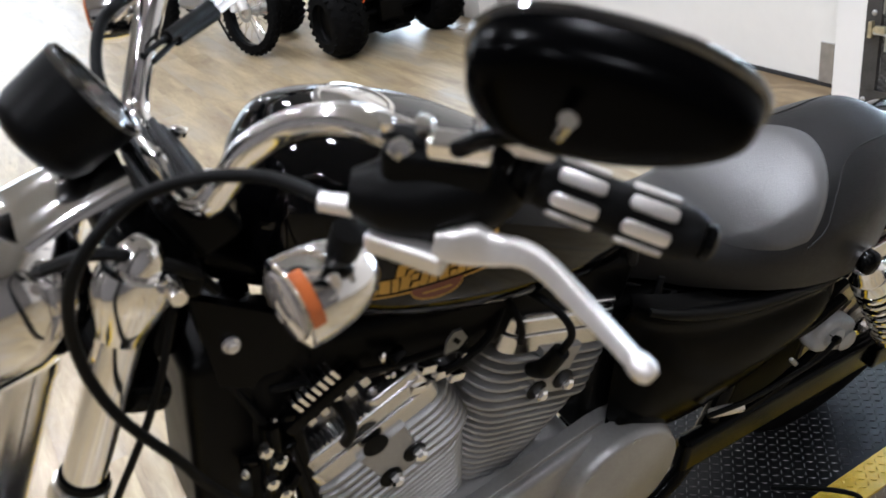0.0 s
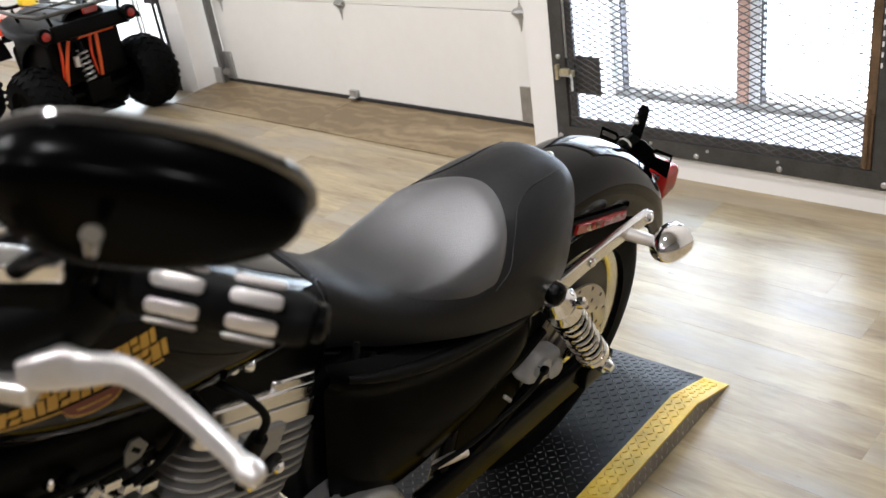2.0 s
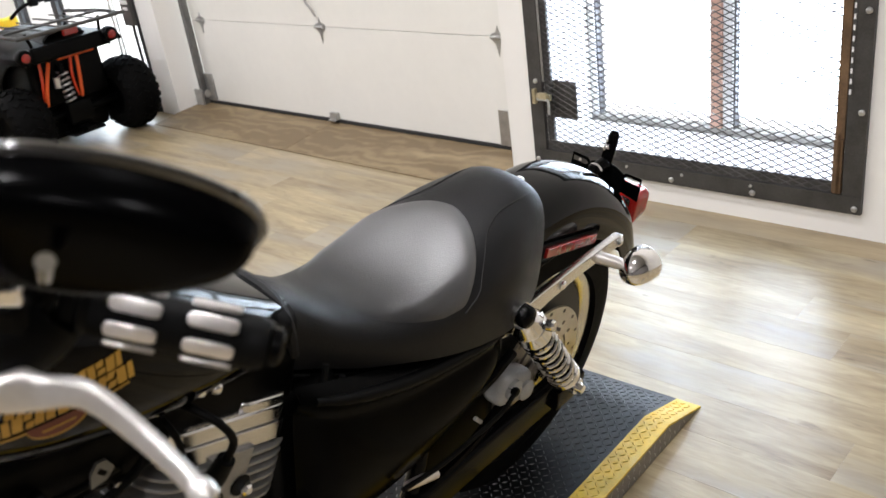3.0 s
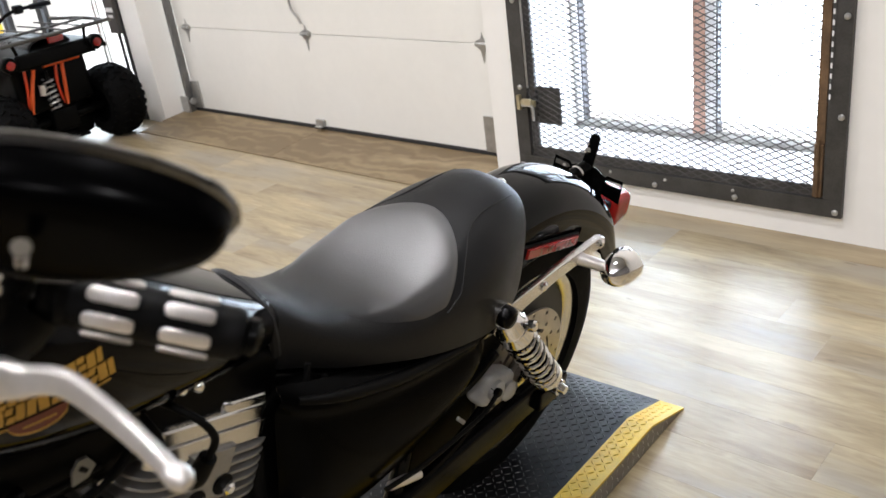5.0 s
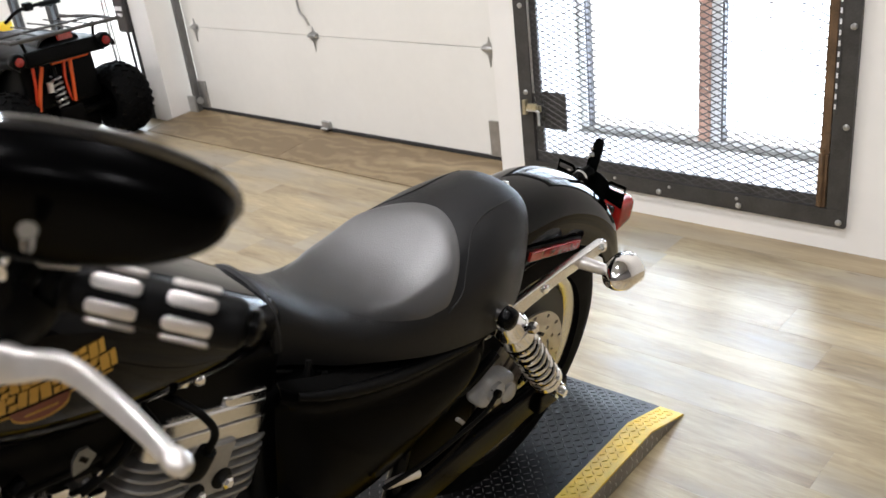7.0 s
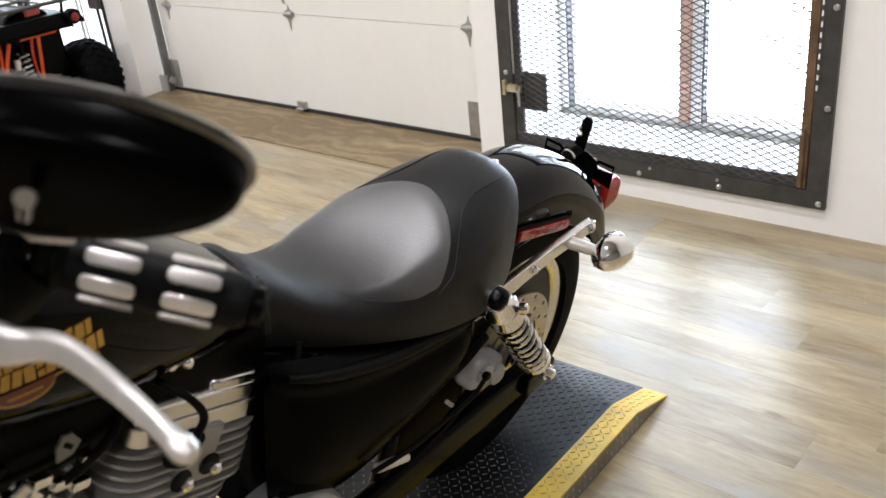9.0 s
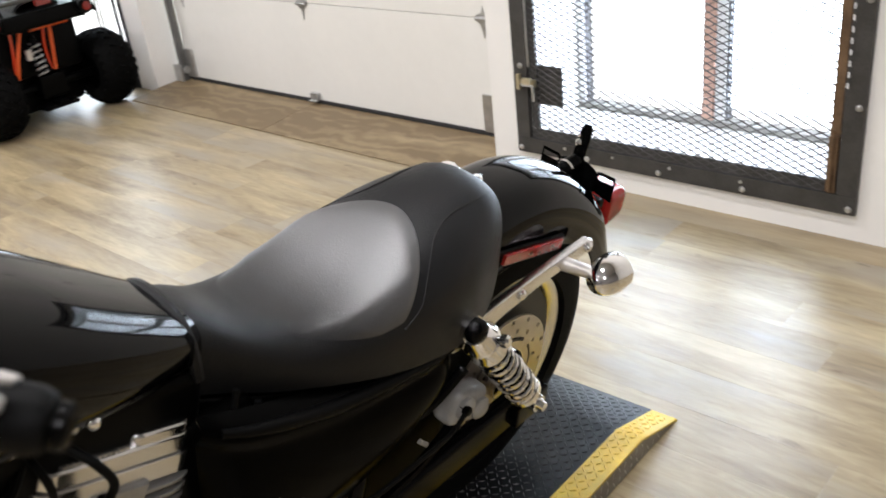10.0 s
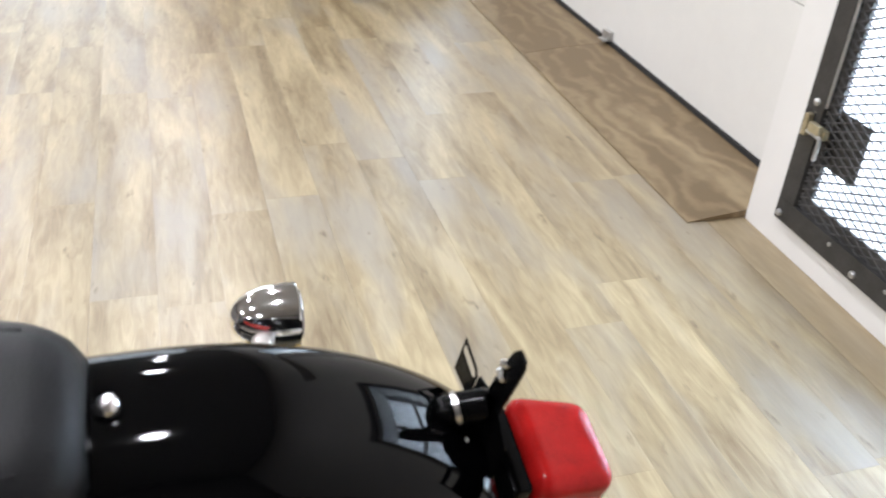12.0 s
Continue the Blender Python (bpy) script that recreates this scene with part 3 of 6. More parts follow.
def shop_door():
    e = tagged(empty("door_2", pose(0, 0, 0), "black framed glass shop door with daylight behind", "glass door"), kind="structure")
    for n, b in (("stile", (-3.79, -3.72)), ("stile", (-4.348, -4.29))):
        part(n, box(b[0], b[1], -0.028, 0.03, 0.003, 2.148, 0.004), M["door_black"], e)
    part("stile", box(-2.785, -2.762, -0.010, 0.012, 0.003, 2.148, 0.003), M["door_black"], e)
    part("stile", box(-2.850, -2.833, -0.008, 0.010, 0.045, 2.08, 0.003), M["door_black"], e)
    part("glazing_bar", box(-3.100, -3.080, 0.010, 0.020, 0.045, 2.08, 0.002), M["galv"], e, "thin grey glazing bar")
    part("glazing_bar", box(-3.050, -3.040, 0.010, 0.020, 0.045, 2.08, 0.002), M["galv"], e, "thin grey glazing bar")
    for x0, x1 in ((-3.72, -2.850), (-2.833, -2.785), (-4.29, -3.79)):
        part("rail", box(x0, x1, -0.024, 0.028, 0.003, 0.045, 0.004), M["door_black"], e)
        part("rail", box(x0, x1, -0.024, 0.028, 2.08, 2.148, 0.004), M["door_black"], e)
        p = part("pane", box(x0, x1, 0.0, 0.006, 0.045, 2.08), M["glass"], e)
        p.visible_shadow = False
    lk = part("lock_case", box(-2.875, -2.764, -0.036, -0.011, 0.545, 0.80, 0.006), M["steel_dark"], e, "dark steel lock case")
    part("label_bar", box(-2.858, -2.780, -0.039, -0.0362, 0.675, 0.700), M["frame_white"], lk, "pale printed label bar")
    part("label_bar", box(-2.842, -2.792, -0.039, -0.0362, 0.640, 0.658), M["frame_white"], lk, "pale printed label bar")
    return e


shop_door()

# ---- bevelled timber threshold ----


def threshold():
    e = empty("threshold_ramp", pose(0, 0, 0), "brown plywood threshold ramp in front of the garage door", "ramp")
    prof = [(-0.188, 0.004), (-0.188, 0.001), (0.182, 0.001), (0.182, 0.034), (0.0, 0.024)]
    for x0, x1 in ((-2.566, -1.346), (-1.344, -0.004)):
        bm = bmesh.new()
        ends = [[bm.verts.new((x, y, z)) for y, z in prof] for x in (x0, x1)]
        for k in range(5):
            bm.faces.new((ends[0][k], ends[0][(k + 1) % 5], ends[1][(k + 1) % 5], ends[1][k]))
        bm.faces.new(ends[0])
        bm.faces.new(ends[1][::-1])
        part("plywood_sheet", bm, M["ply"], e)
    return e


threshold()
place(part("door_sill", box(-2.566, -0.004, 0.184, 0.23, 0.001, 0.030, 0.002), M["sill"]), "pale sill strip under the garage door", "sill", kind="structure")

# ---- floor of printed vinyl planks ----


def floor():
    base = structure("floor", box(X0, X1, Y0, 0.29, -0.15, -0.004), M["subfloor"], "pale yellow oak vinyl plank floor with grey streaks", "floor")
    rng = random.Random(4)
    width, length, gap = 0.152, 1.22, 0.0004
    mesh = finish("plank", box(0, length - gap, 0, width - gap, -0.0035, 0.0), M["plank"], 20)
    rest = bmesh.new()
    rows = int((0.0 - 0.125 - Y0) / width) + 1
    for j in range(rows):
        y = -0.125 - (j + 1) * width
        x = X0 - rng.uniform(0, length)
        while x < X1:
            x0, x1 = max(x, X0), min(x + length, X1)
            if x0 == x and x1 == x + length and -5.2 < x < 4.0 and y > -3.4:
                piece("plank", mesh, base, pose(x0, y, rng.uniform(-0.0001, 0.0)))
            elif x1 - x0 > 0.02:
                lo = [rest.verts.new(c) for c in ((x0, y, 0), (x1 - gap, y, 0), (x1 - gap, y + width - gap, 0), (x0, y + width - gap, 0))]
                rest.faces.new(lo)
            x += length
    r = part("far_plank", rest, M["plank"], base)
    tagged(r, kind="stuff")
    edge = finish("edge_plank", box(0, 1.8 - gap, 0, 0.124, -0.0035, 0.0), M["strip"], 20)
    for k in range(3):
        piece("edge_plank", edge, base, pose(0.002 + k * 1.8, -0.1245, 0.0002))
    part("edge_plank", box(X0, 0.0, -0.1245, 0.1, -0.0035, -0.0002), M["strip"], base)


# ---- low platform of chequer plate ----
PX0, PX1, PY0, PY1, PZ = 0.86, 1.412, -4.3, -1.255, 0.055


def platform():
    e = empty("platform", pose(1.412, -1.09, 0, 0, 0, 1.2) @ pose(-1.412, 1.09, 0), "low dark chequer plate motorcycle platform with yellow edge and ramp end", "platform")
    t = 0.005

    def deck(name, x0, x1, mat, label):
        bm = bmesh.new()
        prof = [(PY0, PZ), (PY1, PZ), (-1.09, 0.004)]
        top = [[bm.verts.new((x, y, z)) for y, z in prof] for x in (x0, x1)]
        low = [[bm.verts.new((x, y, z - t)) for y, z in prof] for x in (x0, x1)]
        for k in range(2):
            bm.faces.new((top[0][k], top[1][k], top[1][k + 1], top[0][k + 1]))
            bm.faces.new((low[0][k], low[0][k + 1], low[1][k + 1], low[1][k]))
            for a, b in ((0, 0), (1, 1)):
                bm.faces.new((top[a][k], top[a][k + 1], low[a][k + 1], low[a][k]))
        bm.faces.new((top[0][2], top[1][2], low[1][2], low[0][2]))
        bm.faces.new((top[0][0], low[0][0], low[1][0], top[1][0]))
        return part(name, bm, mat, e, label, 20)
    deck("deck", PX0 + 0.066, PX1 - 0.066, M["deck"], "dark chequer plate deck")
    deck("edge_band", PX1 - 0.0655, PX1, M["yellow"], "worn yellow painted edge")
    deck("edge_band", PX0, PX0 + 0.0655, M["yellow"], "worn yellow painted edge")
    for x in (PX0 + 0.001, PX1 - 0.004):
        bm = bmesh.new()
        lo = [bm.verts.new((xx, y, z)) for xx in (x, x + 0.003) for y, z in ((PY0, 0.001), (PY0, PZ - t), (PY1, PZ - t), (-1.10, 0.001))]
        bm.faces.new(lo[:4])
        bm.faces.new(lo[4:][::-1])
        for a, b in ((0, 1), (1, 2), (2, 3), (3, 0)):
            bm.faces.new((lo[a], lo[b], lo[b + 4], lo[a + 4]))
        part("side_plate", bm, M["deck_side"], e, "bare chequer plate side")

    def lugs(name, x0, x1, mat):
        verts, faces = [], []
        pitch = 0.0165
        nx, ny = int((x1 - x0) / pitch), int((-1.095 + 3.2) / pitch)
        for i in range(nx):
            for j in range(ny):
                cx, cy = x0 + (i + 0.5) * pitch, -3.2 + (j + 0.5) * pitch
                flat = cy < PY1
                a = radians(45 if (i + j) % 2 else -45)
                d, s = Vector((math.cos(a), math.sin(a), 0)), Vector((-math.sin(a), math.cos(a), 0))
                n = len(verts)
                for u, w, h in ((-0.0070, 0, 0), (0, 0.0019, 0), (0.0070, 0, 0), (0, -0.0019, 0), (-0.0040, 0, 0.0018), (0.0040, 0, 0.0018)):
                    p = Vector((cx, cy, 0)) + u * d + w * s
                    z = PZ if p.y < PY1 else 0.004 + (PZ - 0.004) * (-1.09 - p.y) / (-1.09 - PY1)
                    verts.append((p.x, p.y, z + h + 0.0001))
                faces.extend([(n, n + 1, n + 4), (n + 1, n + 2, n + 5), (n + 1, n + 5, n + 4), (n + 2, n + 3, n + 5), (n + 3, n, n + 4), (n + 3, n + 4, n + 5)][:6])
        me = bpy.data.meshes.new(name)
        me.from_pydata(verts, [], faces)
        me.materials.append(mat)
        ob = new(name, me)
        ob.parent = e
        tagged(ob, kind="stuff")
    lugs("tread_lug", PX0 + 0.066, PX1 - 0.066, M["lug"])
    lugs("tread_lug", PX1 - 0.062, PX1 - 0.004, M["yellow"])
    verts, faces = [], []
    for i in range(84):
        for j in range(2):
            cy, cz, a = -3.2 + (i + 0.5) * 0.0245, 0.014 + j * 0.0225, radians(62 if (i + j) % 2 else -62)
            if cy > PY1 and cz > PZ * (-1.09 - cy) / (-1.09 - PY1) - 0.012:
                continue
            d, s = Vector((0, math.cos(a), math.sin(a))), Vector((0, -math.sin(a), math.cos(a)))
            n = len(verts)
            for u, w, h in ((-0.010, 0, 0), (0, 0.003, 0), (0.010, 0, 0), (0, -0.003, 0), (0, 0, 0.0013)):
                p = Vector((PX1 - 0.0009 + h, cy, cz)) + u * d + w * s
                verts.append(p)
            faces.extend([(n, n + 1, n + 4), (n + 1, n + 2, n + 4), (n + 2, n + 3, n + 4), (n + 3, n, n + 4)])
    me = bpy.data.meshes.new("side_lug")
    me.from_pydata(verts, [], faces)
    me.materials.append(M["galv"])
    ob = new("side_lug", me)
    ob.parent = e
    tagged(ob, kind="stuff")
    return e


platform()
place(part("power_cable", tube([(1.30, -1.80, 0.062), (1.36, -1.73, 0.063), (1.412, -1.69, 0.062), (1.425, -1.68, 0.03), (1.46, -1.68, 0.006), (1.7, -1.8, 0.006), (2.4, -1.9, 0.006)], 0.005, 8), M["rubber"]),
      "black cable lying over the yellow platform edge", "cable")

# ---- the motorcycle: x runs to its rear, -y to its left side, z up; it leans on its stand ----
BIKE = empty("motorcycle", pose(1.15, -1.595, PZ + 0.001, 14, 0, 90), "black cruiser motorcycle with chrome trim leaning on its side stand", "motorcycle")


def L(r, l, u):
    return Vector((r, -l, u))


def P(name, bm, mat, parent=BIKE, label="", sharp=38):
    return part(name, bm, M[mat], parent, label, sharp)


def basis(origin, xa, ya):
    """A matrix whose x runs along xa and whose y leans towards ya."""
    x = Vector(xa).normalized()
    z = x.cross(Vector(ya)).normalized()
    y = z.cross(x)
    m = Matrix((x, y, z)).transposed().to_4x4()
    m.translation = origin
    return m


def power(c, e):
    return math.copysign(abs(c) ** e, c)


AXLE = (0.018, 0.324)


def torus_profile(R, w, flat=0.62, n=18):
    """Half-round tyre section: rows of (across, radius)."""
    h = w * flat
    rows = []
    for i in range(n + 1):
        a = math.pi * i / n
        rows.append((-w / 2 * power(math.cos(a), 0.75), R - h + h * power(math.sin(a), 0.6)))
    return rows


def rear_wheel():
    c = L(AXLE[0], -0.015, AXLE[1])
    w = P("rear_wheel", lathe([(-0.07, 0.02), (-0.07, 0.05), (-0.05, 0.062), (0.05, 0.062), (0.07, 0.05), (0.07, 0.02)], c, (0, 1, 0), 28), "cast", label="alloy rear wheel")
    prof = torus_profile(0.323, 0.142, 0.66, 22)
    P("tyre", lathe(prof, c, (0, 1, 0), 72, closed=True), "tyre", w, "black rear tyre")
    P("rim", lathe([(-0.053, 0.224), (-0.057, 0.230), (-0.060, 0.226), (-0.057, 0.205), (-0.050, 0.198), (-0.03, 0.182), (0.03, 0.182), (0.05, 0.198), (0.057, 0.205), (0.060, 0.226), (0.057, 0.230), (0.053, 0.224),
                    (0.040, 0.208), (0.02, 0.192), (-0.02, 0.192), (-0.040, 0.208)], c, (0, 1, 0), 64, closed=True), "polish", w)
    P("rim_well", lathe([(-0.051, 0.1965), (-0.031, 0.1805), (0.031, 0.1805), (0.051, 0.1965)], c, (0, 1, 0), 64), "wheel_dark", w, "dark well inside the rim")
    sp = finish("spoke", box(-0.010, 0.010, -0.016, 0.016, 0.055, 0.188, 0.006), M["wheel_dark"])
    for k in range(9):
        piece("spoke", sp, w, Matrix.Translation(c) @ Matrix.Rotation(2 * math.pi * k / 9, 4, "Y"))
    # drilled brake rotor on the left
    bm = bmesh.new()
    y0, n, holes = -0.076, 96, []
    R0, R1 = 0.100, 0.147
    rings = [R0, 0.107, 0.109, 0.1175, 0.1195, 0.131, 0.133, 0.1415, R1]
    open_at = {2: 0, 6: 1}
    for y, flip in ((y0, 1), (y0 - 0.005, -1)):
        rows = [[bm.verts.new(c + Vector((R * math.cos(2 * math.pi * k / n), y, R * math.sin(2 * math.pi * k / n)))) for k in range(n)] for R in rings]
        for i in range(len(rings) - 1):
            for k in range(n):
                if i in open_at and (k + 3 * open_at[i]) % 6 == 0:
                    continue
                bm.faces.new((rows[i][k], rows[i][(k + 1) % n], rows[i + 1][(k + 1) % n], rows[i + 1][k]))
        holes.append(rows)
    a, b = holes
    for i in (0, len(rings) - 1):
        for k in range(n):
            bm.faces.new((a[i][k], a[i][(k + 1) % n], b[i][(k + 1) % n], b[i][k]))
    for i in open_at:
        for k in range(n):
            if (k + 3 * open_at[i]) % 6 == 0:
                q = [(i, k), (i, (k + 1) % n), (i + 1, (k + 1) % n), (i + 1, k)]
                for (i0, k0), (i1, k1) in zip(q, q[1:] + q[:1]):
                    bm.faces.new((a[i0][k0], a[i1][k1], b[i1][k1], b[i0][k0]))
    P("brake_rotor", bm, "rotor", w, "drilled steel brake rotor")
    P("rotor_hub", lathe([(-0.070, 0.03), (-0.070, 0.088), (-0.066, 0.092), (-0.050, 0.06)], c, (0, 1, 0), 36), "black", w)
    # five-armed rotor carrier with long openings between the arms
    bm = bmesh.new()
    radii, steps, faces = [0.028, 0.046, 0.050, 0.070, 0.074, 0.092, 0.101], 60, []
    grid = [[[bm.verts.new(c + Vector((R * math.cos(2 * math.pi * k / steps), y, R * math.sin(2 * math.pi * k / steps)))) for k in range(steps)] for R in radii] for y in (-0.077, -0.083)]
    solid = {(i, k) for i in range(6) for k in range(steps) if i in (0, 1, 4) or (i in (2, 3) and k % 12 in (0, 1, 2)) or (i == 5 and k % 12 in (5, 6, 7))}
    for i, k in solid:
        q = [(i, k), (i, (k + 1) % steps), (i + 1, (k + 1) % steps), (i + 1, k)]
        for layer in grid:
            bm.faces.new([layer[a][b] for a, b in q])
        for (a, b), beside in zip(zip(q, q[1:] + q[:1]), ((i - 1, k), (i, (k + 1) % steps), (i + 1, k), (i, (k - 1) % steps))):
            if beside not in solid:
                bm.faces.new((grid[0][a[0]][a[1]], grid[0][b[0]][b[1]], grid[1][b[0]][b[1]], grid[1][a[0]][a[1]]))
    P("rotor_carrier", bm, "rotor", w, "steel five-armed rotor carrier")
    for k in range(5):
        a5 = 2 * math.pi * (k + 0.3) / 5
        P("rotor_bolt", lathe([(0, 0.009), (0.008, 0.009), (0.010, 0.005)], c + Vector((0.060 * math.cos(a5), -0.083, 0.060 * math.sin(a5))), (0, -1, 0), 8), "chrome", w)
    P("hub_cap", lathe([(0, 0.030), (0.012, 0.030), (0.016, 0.022)], c + Vector((0, -0.083, 0)), (0, -1, 0), 24), "polish", w)
    P("axle_nut", lathe([(-0.16, 0.010), (-0.155, 0.016), (-0.143, 0.016), (-0.14, 0.013), (0.14, 0.013)], c, (0, 1, 0), 6), "chrome", w)


rear_wheel()

# rear fender: a rounded arch swept along the wheel
FR = [-0.26, -0.12, -0.03, 0.07, 0.16, 0.242, 0.305, 0.345, 0.360]
FU = [0.720, 0.758, 0.766, 0.758, 0.726, 0.672, 0.602, 0.512, 0.445]
FS = list(range(len(FR)))


def fender_point(s, a, out=0.0):
    """s along the arch, a from -1 (left lower edge) to 1 (right lower edge)."""
    r, u = curve_between(FS, FR, s), curve_between(FS, FU, s)
    e = 0.05
    d = Vector((curve_between(FS, FR, min(s + e, 8)) - curve_between(FS, FR, max(s - e, 0)), 0, curve_between(FS, FU, min(s + e, 8)) - curve_between(FS, FU, max(s - e, 0)))).normalized()
    nrm = Vector((-d.z, 0, d.x))
    w, drop = 0.088 + out, curve_between([0, 2, 4, 6, 8], [0.115, 0.118, 0.115, 0.095, 0.07], s)
    t = a * math.pi / 2
    side, fall = power(math.sin(t), 0.80), 1 - power(max(0.0, math.cos(t)), 0.55)
    p = Vector((r, 0, u)) + nrm * out - nrm * fall * drop
    return Vector((p.x, side * w, p.z))


us, vs = np.linspace(0, 8, 49), np.linspace(-1, 1, 41)
FENDER = P("rear_fender", grid_surface(lambda u, v: fender_point(u, v), us, vs, thick=-0.003), "paint", label="glossy black rear fender")
for sgn in (-1, 1):
    P("fender_bead", tube([fender_point(s, sgn * 1.0) for s in np.linspace(1, 8, 24)], 0.0028, 6, 1), "paint", FENDER)
P("end_bead", tube([fender_point(8, a) for a in np.linspace(-1, 1, 25)], 0.0028, 6, 1), "paint", FENDER)
P("seat_bolt", lathe([(-0.004, 0.010), (0.003, 0.011), (0.009, 0.009), (0.013, 0.005), (0.014, 0.001)], L(-0.036, 0.0, 0.769), (0.25, 0, 1), 18), "chrome", label="chrome seat mounting bolt")

# fender struts, reflectors and rear signals
for sgn in (1, -1):
    strut = P("fender_strut", slab([(-0.215, -0.026), (-0.232, -0.012), (-0.225, 0.004), (-0.11, 0.013), (-0.01, 0.017), (0.152, 0.017), (0.167, 0.010), (0.171, 0.001), (0.165, -0.009), (0.145, -0.012), (0.01, -0.012), (-0.08, -0.020), (-0.15, -0.031)],
                                    basis(L(0, sgn * 0.098, 0.612), (1, 0, 0.0), (0, 0, 1)) if sgn < 0 else basis(L(0, 0.098 + 0.014, 0.612), (1, 0, 0.0), (0, 0, 1)), 0.014, 0.003), "polish", label="satin silver fender strut")
    for rr, uu in ((0.150, 0.615), (-0.045, 0.612), (-0.185, 0.600)):
        P("strut_bolt", lathe([(0, 0.010), (0.004, 0.010), (0.007, 0.006), (0.008, 0.001)], L(rr, 0.126 if sgn > 0 else -0.098, uu), (0, -sgn, 0), 12), "chrome", strut)
    refl = P("reflector_base", slab([(-0.10, -0.014), (0.10, -0.014), (0.105, 0.0), (0.10, 0.014), (-0.10, 0.014), (-0.105, 0)], basis(L(0.005, sgn * 0.094, 0.663) + Vector((0, 0.006 if sgn < 0 else 0, 0)), (1, 0, -0.28), (0, 0, 1)), 0.006, 0.001), "black")
    y = 0.094 + 0.0072
    for x0, x1 in ((-0.088, 0.002), (0.004, 0.090)):
        P("reflector", slab([(x0, -0.009), (x1, -0.009), (x1, 0.009), (x0, 0.009)], basis(L(0.005, sgn * y, 0.664) + Vector((0, 0.006 if sgn < 0 else 0, 0)), (1, 0, -0.28), (0, 0, 1)), 0.006, 0.001), "red_refl", refl, "red side reflector")


def bullet_signal(name, centre, axis, stalk_from, lens_mat, size=0.037, body=None, lens_label=""):
    """A turned bullet lamp: nose along axis, flat lens behind."""
    a, c = Vector(axis).normalized(), Vector(centre)
    prof = [(-0.041, 0.80), (-0.039, 0.98), (-0.036, 1.0), (-0.033, 0.98), (-0.030, 1.0), (-0.015, 0.99), (0.003, 0.93), (0.018, 0.81), (0.030, 0.63), (0.038, 0.43), (0.0425, 0.22), (0.044, 0.04)]
    k = size / 0.0405
    s = P(name, lathe([(x * k, r * size) for x, r in prof], c, a, 32), "chrome", label="chrome bullet turn signal")
    P("lens", lathe([(-0.0415 * k, 0.78 * size), (-0.044 * k, 0.74 * size), (-0.046 * k, 0.4 * size), (-0.0465 * k, 0.1 * size)], c, a, 28), lens_mat, s, lens_label)
    if stalk_from is not None:
        f = Vector(stalk_from)
        P("stalk", tube([f, f.lerp(c, 0.5), c], [0.014, 0.0125, 0.010], 12), body or "satin", s, "" if body else "satin silver stalk")
    return s


bullet_signal("turn_signal", L(0.116, 0.190, 0.599), (-1, 0, 0.04), L(0.075, 0.112, 0.612), "smoke_lens", 0.036)
bullet_signal("turn_signal", L(0.104, -0.190, 0.620), (-1, 0, 0.04), L(0.09, -0.112, 0.616), "smoke_lens", 0.035)


def tail_lamp():
    m = basis(L(0.319, 0, 0.570), (0.992, 0, -0.12), (0, -1, 0))   # x rearwards, y to the left
    b = P("tail_lamp", moved(box(-0.016, 0.008, -0.050, 0.050, -0.034, 0.036, 0.006), m), "black_gloss", label="tail lamp with red lens on a black base")
    bm = box(0.008, 0.106, -0.060, 0.060, -0.046, 0.047, 0.0, 1)
    for v in bm.verts:
        if v.co.x > 0.05:
            v.co.y *= 0.84
            v.co.z *= 0.70
    bmesh.ops.bevel(bm, geom=bm.edges[:], offset=0.022, segments=7, affect="EDGES", profile=0.55)
    P("lens", moved(bm, m), "red_lens", b, "red plastic lens")
    P("base_trim", moved(box(-0.012, 0.0085, 0.030, 0.057, 0.002, 0.042, 0.004), m), "polish", b, "bright metal edge strip")
    ins = moved(box(0.079, 0.092, -0.030, 0.030, -0.018, 0.018, 0.006, 3), m)
    P("lens_centre", ins, "red_lens", b)
    return b


tail_lamp()


